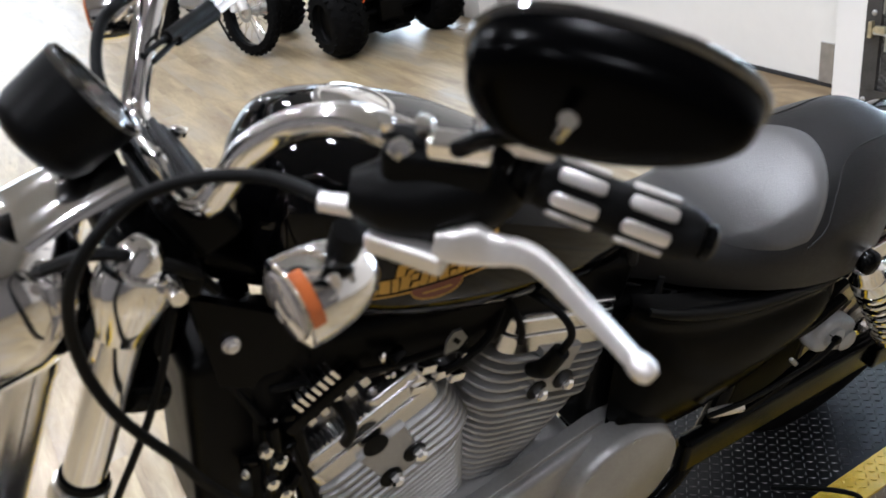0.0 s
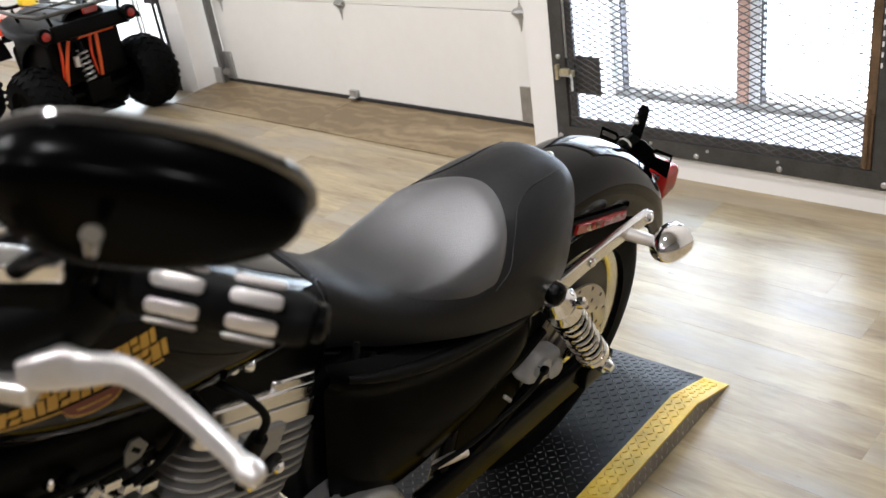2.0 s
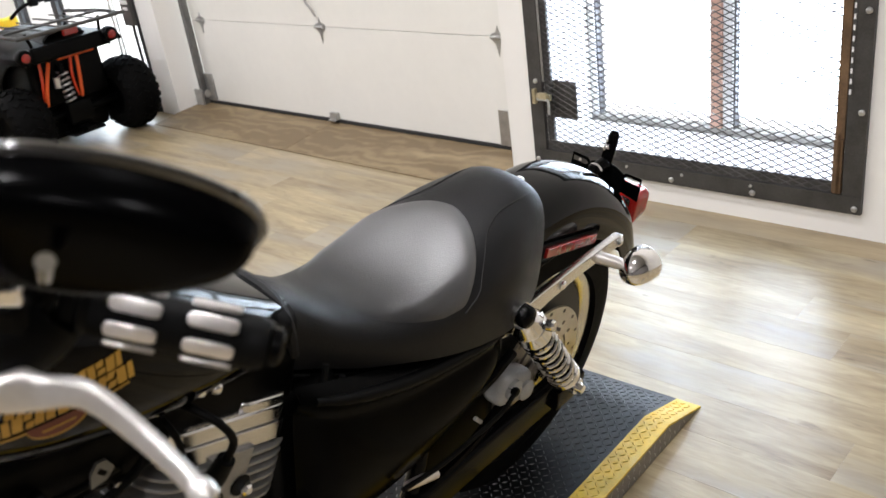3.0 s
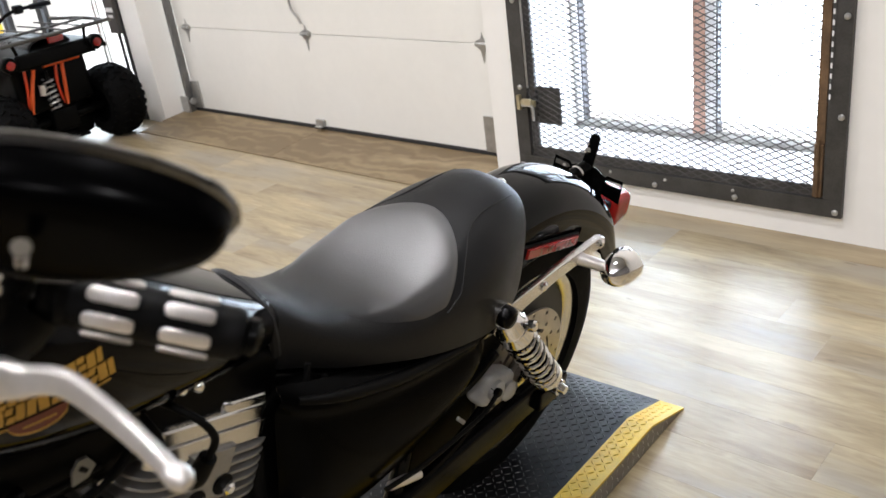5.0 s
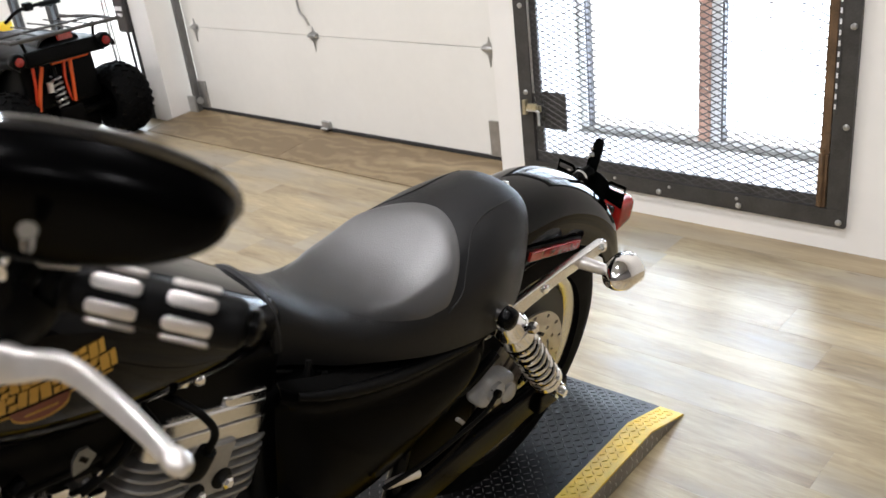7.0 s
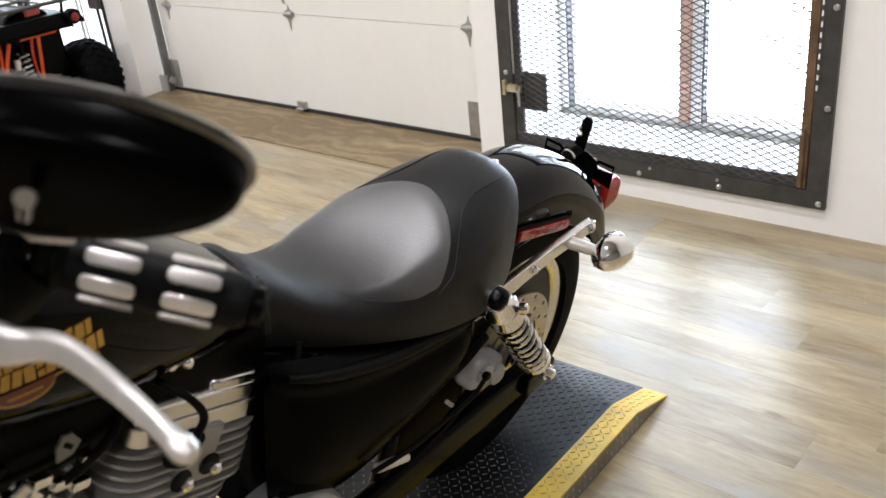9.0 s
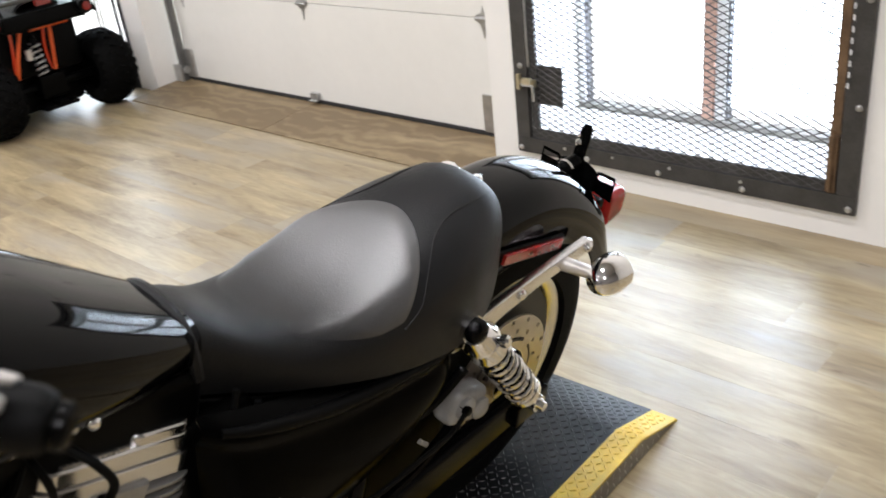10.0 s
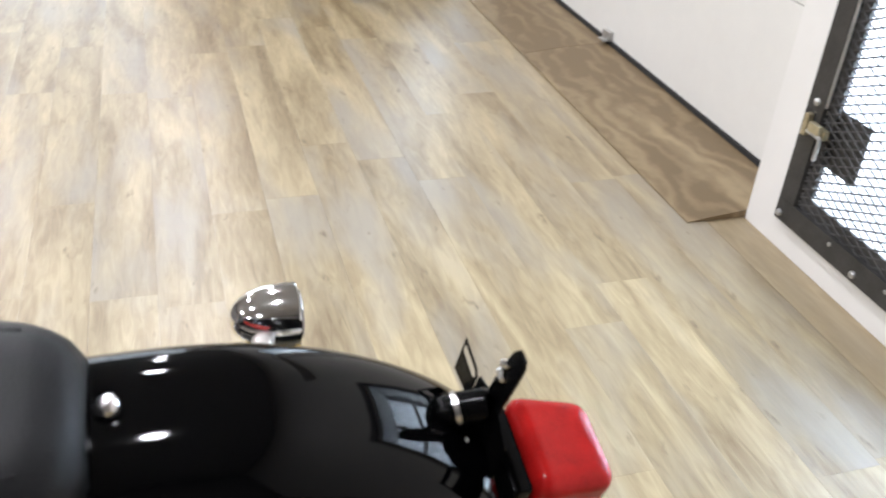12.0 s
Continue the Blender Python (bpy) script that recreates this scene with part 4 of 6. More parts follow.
def plate_bracket():
    m = basis(L(0.284, 0.0, 0.640), (0.0, 1, 0), (0.10, 0, 1))
    e = P("plate_bracket", slab([(-0.044, -0.030), (0.044, -0.030), (0.040, 0.036), (0.016, 0.046), (-0.018, 0.046), (-0.040, 0.036)], m, 0.003, 0.001), "black_gloss", label="bare black number plate bracket")
    P("bracket_barrel", tube([L(0.243, -0.010, 0.676), L(0.247, -0.009, 0.677), L(0.280, -0.004, 0.684), L(0.284, -0.003, 0.685)], [0.013, 0.0155, 0.0155, 0.013], 20), "black_gloss", e)
    P("barrel_collar", tube([L(0.252, -0.008, 0.678), L(0.257, -0.008, 0.679)], 0.0165, 20), "polish", e)

    def slotted(origin, xa, ya, w, h, sw, sh, up):
        """A plate with rounded outer corners and a long slot near its upper edge."""
        bm = bmesh.new()
        o = [(-w, -h), (w, -h + 0.008), (w, h - 0.006), (w - 0.006, h), (-w, h)]
        i = [(-sw, up - sh), (sw - sh, up - sh), (sw, up), (sw - sh, up + sh), (-sw, up + sh)]
        vo, vi = [bm.verts.new((x, y, 0)) for x, y in o], [bm.verts.new((x, y, 0)) for x, y in i]
        for k in range(5):
            bm.faces.new((vo[k], vo[(k + 1) % 5], vi[(k + 1) % 5], vi[k]))
        bmesh.ops.solidify(bm, geom=bm.faces[:], thickness=0.0035)
        return moved(bm, basis(origin, xa, ya))
    # a slotted wing on each side of the plate; a drilled prong stands up between them
    for sgn in (1, -1):
        P("slotted_wing", slotted(L(0.285, sgn * 0.063, 0.655), (0.0, sgn, -0.02), (0.10, 0, 1), 0.022, 0.026, 0.018, 0.005, 0.014), "black_gloss", e)
    pr = P("prong", slab([(-0.0135, -0.012), (0.0135, -0.012), (0.0125, 0.055), (0.010, 0.074), (0.006, 0.081), (-0.006, 0.081), (-0.011, 0.074), (-0.0125, 0.055)], basis(L(0.288, -0.007, 0.674), (-0.05, 0.98, 0.05), (0.20, -0.16, 1)), 0.004, 0.001), "black_gloss", e)
    for du, size in ((0.041, 0.0075), (0.055, 0.0045)):
        P("prong_bolt", lathe([(-0.003, size), (0.007, size), (0.010, size * 0.6), (0.0105, 0.0005)], L(0.289 + 0.2 * du, -0.004 - 0.16 * du, 0.674 + du), (-0.90, 0.15, 0.35), 10), "chrome", pr)
    P("bracket_bolt", lathe([(0, 0.006), (0.004, 0.006), (0.006, 0.002)], L(0.262, 0.012, 0.652), (-0.6, 0, 0.8), 8), "chrome", e)
    P("bracket_bolt", lathe([(0, 0.006), (0.004, 0.006), (0.006, 0.002)], L(0.262, -0.030, 0.645), (-0.6, 0, 0.8), 8), "chrome", e)
    return e


plate_bracket()

# ---- seat ----
SR = [-0.640, -0.600, -0.54, -0.46, -0.38, -0.29, -0.20, -0.13, -0.090, -0.064, -0.050]
ST = [0.862, 0.842, 0.798, 0.769, 0.772, 0.792, 0.808, 0.813, 0.811, 0.800, 0.785]
SB = [0.752, 0.738, 0.712, 0.686, 0.660, 0.636, 0.620, 0.632, 0.665, 0.705, 0.737]
SW = [0.066, 0.078, 0.098, 0.122, 0.138, 0.145, 0.140, 0.121, 0.102, 0.080, 0.056]


def seat_point(r, a, out=0.0):
    """a from -1 (left lower edge) over the top to 1."""
    top, bot, w = (curve_between(SR, c, r) for c in (ST, SB, SW))
    t = a * math.pi / 2
    side = power(math.sin(t), 0.80)
    rise = power(max(0.0, math.cos(t)), 0.52)
    dish = 0.012 * math.exp(-((r + 0.40) / 0.12) ** 2) * math.exp(-(a / 0.35) ** 2)
    return Vector((r, side * (w + out), bot + (top - bot + out) * rise - dish))


SEAT = P("seat", grid_surface(seat_point, np.concatenate([[-0.6399], np.linspace(-0.635, -0.066, 56), [-0.061, -0.056, -0.0505]]), np.linspace(-1, 1, 61), caps=True), "vinyl", label="black vinyl solo seat", sharp=60)


def pad_edge(a):
    """Rear limit of the seat's centre pad."""
    return -0.223 - 0.10 * abs(a / 0.65) ** 1.35


def pad_point(t, a):
    r0, r1 = -0.525 + 0.13 * abs(a / 0.74) ** 3, pad_edge(a)
    r = r0 + (r1 - r0) * t
    lift = 0.0085 * min(1.0, (1 - t) * 9) ** 0.5 * min(1.0, (0.74 - abs(a)) * 3.2 + 0.01) ** 0.8 * min(1.0, t * 3.2)
    return seat_point(r, a, lift - 0.0008)


P("seat_pad", grid_surface(pad_point, np.concatenate([np.linspace(0, 0.9, 30), np.linspace(0.91, 1, 14)]), np.concatenate([[-0.74, -0.735, -0.73, -0.72, -0.705], np.linspace(-0.69, 0.69, 47), [0.705, 0.72, 0.73, 0.735, 0.74]])), "vinyl_pad", SEAT, "grey-black centre pad with its sheen put into the gloss", 70)
for sgn in (-1, 1):
    P("side_seam", tube([seat_point(r, sgn * a, 0.0002) for r, a in ((-0.092, 0.36), (-0.14, 0.29), (-0.185, 0.26), (-0.226, 0.31), (-0.258, 0.43), (-0.285, 0.56), (-0.308, 0.70), (-0.345, 0.79))], 0.0014, 6, 5), "piping", SEAT)
P("nose_roll", tube([seat_point(-0.632, a, 0.004) for a in np.linspace(-0.95, 0.95, 21)], 0.008, 8, 2), "vinyl", SEAT)

# ---- fuel tank ----
TR = [-1.125, -1.105, -1.06, -0.98, -0.88, -0.78, -0.69, -0.625, -0.60]
TT = [1.025, 1.078, 1.108, 1.093, 1.048, 0.980, 0.908, 0.856, 0.838]
TB = [0.965, 0.915, 0.882, 0.850, 0.822, 0.800, 0.785, 0.778, 0.780]
TW = [0.035, 0.072, 0.108, 0.130, 0.132, 0.118, 0.095, 0.070, 0.050]


def tank_point(r, a, out=0.0):
    """a in turns: 0 on the left flank, 0.25 on top."""
    top, bot, w = (curve_between(TR, c, r) for c in (TT, TB, TW))
    t = 2 * math.pi * a
    return L(r, (w + out) * power(math.cos(t), 0.80), (top + bot) / 2 + ((top - bot) / 2 + out) * power(math.sin(t), 0.80))


TANK = P("fuel_tank", grid_surface(tank_point, np.concatenate([[-1.1249], np.linspace(-1.122, -0.602, 50)]), np.linspace(0, 1, 65)[:-1], wrap=True, caps=True), "paint", label="glossy black fuel tank with gold decal", sharp=60)
P("filler_cap", lathe([(-0.006, 0.042), (0.001, 0.043), (0.005, 0.041), (0.006, 0.036), (0.0045, 0.034), (0.0055, 0.028), (0.008, 0.012), (0.008, 0.002)], L(-0.985, -0.0, 1.094), (0.28, 0, 1), 36), "chrome", TANK, "chrome filler cap")


def tank_side(r, u, sgn, out):
    """A point on the tank's flank at length r and height u."""
    top, bot = curve_between(TR, TT, r), curve_between(TR, TB, r)
    k = max(-0.95, min(0.95, (2 * u - top - bot) / (top - bot)))
    a = math.asin(power(k, 1.25)) / (2 * math.pi)
    return tank_point(r, a if sgn > 0 else 0.5 - a, out)


def decal(r0, r1, u0, u1, mat, parent, sgn, out=0.0014, skew=0.0, label=""):
    return P("decal_bar", grid_surface(lambda t, s: tank_side(r0 + (r1 - r0) * t + skew * (s - 0.5), u0 + (u1 - u0) * s, sgn, out), np.linspace(0, 1, 4), np.linspace(0, 1, 4), thick=0.0004), mat, parent, label)


def tank_decal(sgn):
    """Two rows of gold bars over a half roundel, with one gold line round the lower edge."""
    def lower(r):
        return 0.9475 - 0.0185 * power(max(0.0, 1 - ((r + 0.967) / 0.029) ** 2), 0.5)
    sh = P("decal_shield", grid_surface(lambda t, s: tank_side(-0.995 + 0.056 * t, lower(-0.995 + 0.056 * t) + s * (0.9485 - lower(-0.995 + 0.056 * t)), sgn, 0.0008), np.linspace(0, 1, 24), np.linspace(0, 1, 5), thick=0.0003), "maroon", TANK, "maroon half roundel decal")
    rs = np.concatenate([np.linspace(-1.050, -0.998, 8), np.linspace(-0.996, -0.938, 26), np.linspace(-0.934, -0.892, 8)])
    P("decal_line", grid_surface(lambda r, s: tank_side(r, lower(r) - 0.0024 * s, sgn, 0.0012), rs, [0, 0.5, 1], thick=0.0004), "gold", sh, "thin gold outline")
    for n, (start, end, count, u0, u1) in enumerate(((-1.010, -0.892, 6, 0.9705, 0.9850), (-1.048, -0.883, 8, 0.9500, 0.9680))):
        step, tall = (end - start) / count, u1 - u0
        for k in range(count):
            x, lift = start + step * k, 0.003 * math.sin(math.pi * (k + 0.5) / count)
            b, c = u0 + lift, u1 + lift
            mid, tilt = x + (0.46, 0.40, 0.50)[(k + n) % 3] * step, (0.0035, 0.001, 0.0025)[k % 3]
            decal(x, mid, b, c, "gold", TANK, sgn, skew=tilt, label="gold decal bar" if k == 0 else "")
            if k % 2:
                decal(mid + 0.09 * step, x + 0.91 * step, b, c, "gold", TANK, sgn, skew=tilt)
            else:
                decal(mid + 0.09 * step, x + 0.91 * step, b, b + 0.42 * tall, "gold", TANK, sgn, skew=tilt)
                decal(mid + 0.09 * step, x + 0.91 * step, b + 0.58 * tall, c, "gold", TANK, sgn, skew=tilt)
    decal(-0.983, -0.951, 0.9385, 0.9405, "gold", sh, sgn, 0.0012)


tank_decal(1)
tank_decal(-1)

# ---- engine ----
CRANK = Vector((-0.897, 0, 0.36))


def rounded(w, h, rad, n=5):
    out = []
    for cx, cy, a0 in ((w - rad, h - rad, 0), (-w + rad, h - rad, 90), (-w + rad, -h + rad, 180), (w - rad, -h + rad, 270)):
        for k in range(n + 1):
            a = radians(a0 + 90 * k / n)
            out.append((cx + rad * math.cos(a), cy + rad * math.sin(a)))
    return out


ENGINE = P("engine", moved(box(-0.16, 0.22, -0.09, 0.09, -0.14, 0.10, 0.035, 4), Matrix.Translation(CRANK)), "cast", label="silver V-twin engine with finned cylinders")


def cylinder(sign, lean, shift=0.0, lift=0.0):
    """One cylinder with head and rocker box; sign -1 leans forwards, 1 to the rear. The fins widen upwards."""
    m = Matrix.Translation(CRANK + Vector((shift, 0, 0))) @ Matrix.Rotation(sign * radians(lean), 4, "Y") @ pose(0, 0, lift)
    cyl = P("cylinder", moved(lathe([(0.06, 0.048), (0.16, 0.060), (0.345, 0.074)], (0, 0, 0), (0, 0, 1), 32), m), "cast", ENGINE, "finned silver cylinder")
    barrel = finish("fin", slab(rounded(0.104, 0.092, 0.052), pose(0, 0, 0), 0.0040, 0.0012, 1), M["cast"], 50)
    head = finish("fin", slab(rounded(0.116, 0.096, 0.046), pose(0, 0, 0), 0.0046, 0.0014, 1), M["cast"], 50)
    for k in range(12):
        w = 0.55 + 0.45 * min(1.0, k / 10.5)
        piece("fin", barrel, cyl, m @ pose(0, 0, 0.084 + k * 0.0137) @ Matrix.Diagonal((w, 0.72 + 0.28 * min(1.0, k / 10.5), 1, 1)))
    for k in range(6):
        piece("fin", head, cyl, m @ pose(0, 0, 0.252 + k * 0.0158))
    P("head_block", moved(box(-0.078, 0.078, -0.082, 0.082, 0.25, 0.350, 0.012, 2), m), "cast", cyl)
    P("plug_panel", moved(slab([(-0.026, 0.268), (0.030, 0.268), (0.036, 0.348), (-0.034, 0.348)], pose(0, -0.078, 0, 90, 0, 0), 0.020, 0.005), m), "cast", cyl)
    lower = P("rocker_box", moved(slab(rounded(0.099, 0.090, 0.022), pose(0, 0, 0.343), 0.026, 0.003), m), "polish", ENGINE, "polished rocker box")
    P("gasket", moved(slab(rounded(0.094, 0.085, 0.020), pose(0, 0, 0.368), 0.004), m), "cast", lower)
    P("rocker_cover", moved(slab(rounded(0.095, 0.086, 0.020), pose(0, 0, 0.371), 0.022, 0.005, 3), m), "polish", lower)
    P("cover_block", moved(slab(rounded(0.040, 0.083, 0.016), pose(0.052, 0, 0.3925), 0.014, 0.005, 3), m), "polish", lower)
    rib = finish("cover_rib", box(-0.0022, 0.0022, -0.082, -0.060, 0, 0.0035, 0.0012), M["polish"])
    for k in range(12):
        piece("cover_rib", rib, lower, m @ pose(-0.068 + 0.0068 * k, 0, 0.3925))
    P("cover_top", moved(slab(rounded(0.070, 0.050, 0.030), pose(0, 0, 0.3925), 0.012, 0.004, 2), m), "polish", lower)
    screw = finish("cover_screw", lathe([(0, 0.0075), (0.006, 0.0075), (0.008, 0.005)], (0, 0, 0), (0, 0, 1), 10), M["chrome"])
    for x, z in ((-0.082, 0.3925), (0.030, 0.4062), (0.076, 0.4062)):
        for y in (-0.066, 0.066):
            piece("cover_screw", screw, lower, m @ pose(x, y, z))
    nut = finish("head_bolt", lathe([(0.0, 0.0095), (0.010, 0.0095), (0.013, 0.006)], (0, 0, 0), (0, -1, 0), 6), M["chrome"])
    cup = finish("bolt_recess", lathe([(0.0, 0.016), (0.0012, 0.016), (0.0016, 0.010)], (0, 0, 0), (0, -1, 0), 18), M["black"])
    for x, z in ((0.024, 0.292), (-0.018, 0.280)):
        piece("bolt_recess", cup, cyl, m @ pose(x, -0.0985, z))
        piece("head_bolt", nut, cyl, m @ pose(x + 0.004, -0.100, z - 0.002))
    return cyl


front, rear = cylinder(-1, 22, 0.004, 0.008), cylinder(1, 20, 0.014, 0.022)
P("plug_boot", tube([L(-0.808, 0.096, 0.694), L(-0.803, 0.118, 0.715), L(-0.791, 0.132, 0.752)], [0.0095, 0.0135, 0.0115], 14), "rubber", rear, "black rubber plug boot")
P("plug_lead", tube([L(-0.791, 0.132, 0.750), L(-0.781, 0.136, 0.778), L(-0.790, 0.128, 0.806), L(-0.805, 0.100, 0.822), L(-0.81, 0.06, 0.812)], 0.0052, 10), "rubber", rear)
P("rib_clip", tube([L(-0.826, 0.093, 0.752), L(-0.828, 0.098, 0.775), L(-0.832, 0.092, 0.80), L(-0.835, 0.07, 0.815)], 0.0045, 8), "rubber", rear)
P("plug_hole", lathe([(0.0, 0.017), (0.0012, 0.017), (0.0016, 0.010)], L(-1.035, 0.0985, 0.695), (0, -1, 0), 22), "black", front)
P("plug_lead", tube([L(-1.068, 0.088, 0.712), L(-1.064, 0.097, 0.738), L(-1.066, 0.100, 0.765), L(-1.075, 0.085, 0.79), L(-1.09, 0.06, 0.80)], 0.0075, 10), "rubber", front)
for k in range(5):
    P("cover_rib", moved(box(-0.006, 0.006, -0.010, 0.010, -0.006, 0.010, 0.003), Matrix.Translation(L(-1.105 + 0.017 * k, 0.082, 0.775 + 0.006 * k)) @ pose(0, 0, 0, 0, -22, 0)), "polish", front)
P("intake", tube([L(-1.0, 0.0, 0.72), L(-0.92, 0.0, 0.715), L(-0.84, 0.0, 0.72)], 0.028, 14), "cast", ENGINE)
for rr, uu in ((-0.97, 0.745), (-0.955, 0.772), (-0.935, 0.752), (-0.90, 0.765), (-0.915, 0.735)):
    P("hose_clip", moved(box(-0.012, 0.012, -0.006, 0.006, -0.006, 0.006, 0.002), Matrix.Translation(L(rr, 0.085, uu)) @ pose(0, 0, 0, 0, 30 * uu, 10)), "chrome", ENGINE)
for rr, uu in ((-0.776, 0.838), (-0.798, 0.848)):
    P("fuel_fitting", lathe([(0, 0.008), (0.006, 0.0085), (0.010, 0.006), (0.012, 0.001)], L(rr, 0.102, uu), (0.1, -0.8, 0.5), 12), "chrome", TANK, "chrome fuel line fitting")
brk = P("coil_bracket", slab([(-0.022, -0.004), (-0.006, -0.014), (0.010, -0.012), (0.014, 0.006), (0.006, 0.014), (-0.008, 0.010)], basis(L(-0.928, 0.103, 0.822), (0.8, 0, 0.6), (-0.6, 0, 0.8)), 0.004, 0.001), "track", ENGINE, "grey slotted bracket")
P("bracket_slot", slab([(-0.003, -0.006), (0.003, -0.006), (0.003, 0.006), (-0.003, 0.006)], basis(L(-0.928, 0.1072, 0.822), (0.8, 0, 0.6), (-0.6, 0, 0.8)), 0.0006), "black", brk)
P("breather_hose", tube([L(-0.95, 0.07, 0.735), L(-0.92, 0.09, 0.76), L(-0.87, 0.085, 0.775), L(-0.84, 0.07, 0.80)], 0.006, 8), "rubber", ENGINE)
for k in range(7):
    P("coil_ridge", moved(box(-0.0028, 0.0028, -0.014, 0.014, -0.008, 0.012, 0.002), Matrix.Translation(L(-1.118 + 0.0078 * k, 0.078, 0.806 + 0.0042 * k)) @ pose(0, 0, 0, 0, -28, 0)), "chrome", ENGINE)
P("coil_bar", moved(box(-0.052, 0.052, -0.02, 0.02, -0.014, 0.006, 0.004), Matrix.Translation(L(-1.09, 0.072, 0.800)) @ pose(0, 0, 0, 0, -28, 0)), "black_gloss", ENGINE)
P("horn_bracket", tube([L(-1.15, 0.08, 0.79), L(-1.155, 0.085, 0.74), L(-1.16, 0.075, 0.68)], 0.012, 10), "black_gloss", ENGINE)
for k in range(5):
    P("bracket_nut", lathe([(0, 0.008), (0.010, 0.008), (0.013, 0.005)], L(-1.165 + 0.012 * (k % 2), 0.096, 0.665 + 0.028 * k), (0, -1, 0), 6), "chrome", ENGINE)


def primary_cover():
    """Alloy oval cover of the primary drive, low on the left."""
    def hull(grow):
        out = []
        for k in range(41):
            a = radians(-100 + 200 * k / 40)
            out.append((-0.668 + (0.122 + grow) * math.cos(a), 0.385 + (0.122 + grow) * math.sin(a)))
        for k in range(41):
            a = radians(100 + 160 * k / 40)
            out.append((-1.0 + (0.105 + grow) * math.cos(a), 0.325 + (0.105 + grow) * math.sin(a)))
        return out
    mt = basis(L(0, 0.085, 0), (1, 0, 0), (0, 0, 1))
    c = P("primary_cover", slab(hull(0), mt, 0.040, 0.014, 4), "cast", label="grey alloy primary drive cover")
    P("primary_case", slab(hull(0.008), mt, 0.022, 0.004), "cast", c)
    P("clutch_dome", lathe([(-0.01, 0.112), (0.018, 0.110), (0.030, 0.106), (0.034, 0.100), (0.035, 0.084), (0.038, 0.078), (0.040, 0.060), (0.044, 0.03), (0.045, 0.002)], L(-0.652, 0.122, 0.400), (0, -1, 0), 48), "cast", c)
    screw = finish("cover_screw", lathe([(0, 0.0105), (0.0035, 0.0105), (0.004, 0.0085), (0.0015, 0.0075), (0.0015, 0.002)], (0, 0, 0), (0, -1, 0), 12), M["galv"])
    for k in range(7):
        a = radians(-70 + 52 * k)
        piece("cover_screw", screw, c, Matrix.Translation(L(-0.652 + 0.094 * math.cos(a), 0.152, 0.400 + 0.094 * math.sin(a))))
    return c


primary_cover()

# ---- frame, side cover, swing arm, shocks ----
def cover_point(t, v):
    """Domed side cover: t from front to rear, v from top edge to bottom edge."""
    r = -0.665 + 0.45 * t
    top = curve_between([0, 0.15, 0.45, 0.8, 1], [0.765, 0.732, 0.676, 0.634, 0.606], t)
    low = curve_between([0, 0.15, 0.45, 0.8, 1], [0.50, 0.445, 0.437, 0.490, 0.560], t)
    bulge = 0.105 + 0.045 * power(max(0.0, 1 - (2 * v - 1) ** 2), 0.55) * power(max(0.0, 1 - (2 * t - 1) ** 6), 0.6)
    return L(r, bulge + 0.014 * math.exp(-((v - 0.07) / 0.06) ** 2), top + (low - top) * v)


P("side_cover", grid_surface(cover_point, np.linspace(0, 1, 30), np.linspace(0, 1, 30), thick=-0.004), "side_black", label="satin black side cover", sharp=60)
P("cover_lip", tube([cover_point(t, 0.05) + L(0, 0.002, 0) for t in np.linspace(0.04, 0.98, 14)], [0.006, 0.010, 0.011, 0.010, 0.008, 0.005], 10, 2), "black", label="rounded lip along the side cover")
# Black filler boxes added to close bright gaps under seat and tank.
P("seat_gap_filler", moved(box(-0.05, 0.08, -0.085, 0.085, -0.17, 0.10, 0.02, 3), Matrix.Translation(L(-0.640, 0, 0.62))), "black")
P("tank_gap_filler", moved(box(-0.24, 0.24, -0.075, 0.075, -0.05, 0.05, 0.02, 3), Matrix.Translation(L(-0.86, 0, 0.79)) @ pose(0, 0, 0, 0, 11, 0)), "black")
for sgn in (1, -1):
    P("frame_rail", tube([L(-0.66, sgn * 0.045, 0.74), L(-0.50, sgn * 0.075, 0.665), L(-0.34, sgn * 0.095, 0.62), L(-0.20, sgn * 0.10, 0.59)], 0.014, 10), "black_gloss")
    P("frame_tube", tube([L(-1.13, sgn * 0.03, 0.92), L(-1.12, sgn * 0.07, 0.70), L(-1.10, sgn * 0.09, 0.36), L(-1.03, sgn * 0.10, 0.20), L(-0.55, sgn * 0.11, 0.19), L(-0.42, sgn * 0.11, 0.36), L(-0.38, sgn * 0.105, 0.62)], 0.016, 10), "black_gloss")
    P("swing_arm", moved(box(-0.27, 0.27, -0.016, 0.016, -0.042, 0.036, 0.012, 3), Matrix.Translation(L(-0.225, sgn * 0.122, 0.326))), "black_gloss")
    P("axle_block", moved(box(-0.045, 0.05, -0.012, 0.012, -0.026, 0.026, 0.006), Matrix.Translation(L(0.012, sgn * 0.142, 0.324))), "black_gloss")
P("backbone", tube([L(-1.19, 0, 1.00), L(-1.05, 0, 0.91), L(-0.80, 0, 0.82), L(-0.55, 0, 0.74)], 0.024, 12), "black_gloss")
P("steering_head", tube([L(-1.165, 0, 1.045), L(-1.235, 0, 0.90)], 0.034, 16), "black_gloss")
P("neck_gusset", slab([(-1.20, 0.99), (-1.12, 0.93), (-1.07, 0.86), (-1.11, 0.80), (-1.19, 0.86)], basis(L(0, 0.055, 0), (1, 0, 0), (0, 0, 1)), 0.012, 0.004), "black_gloss")
P("neck_bolt", lathe([(0, 0.0095), (0.004, 0.0095), (0.006, 0.007), (0.008, 0.007), (0.010, 0.005)], L(-1.169, 0.068, 0.914), (0, -1, 0), 16), "satin", label="silver frame bolt")
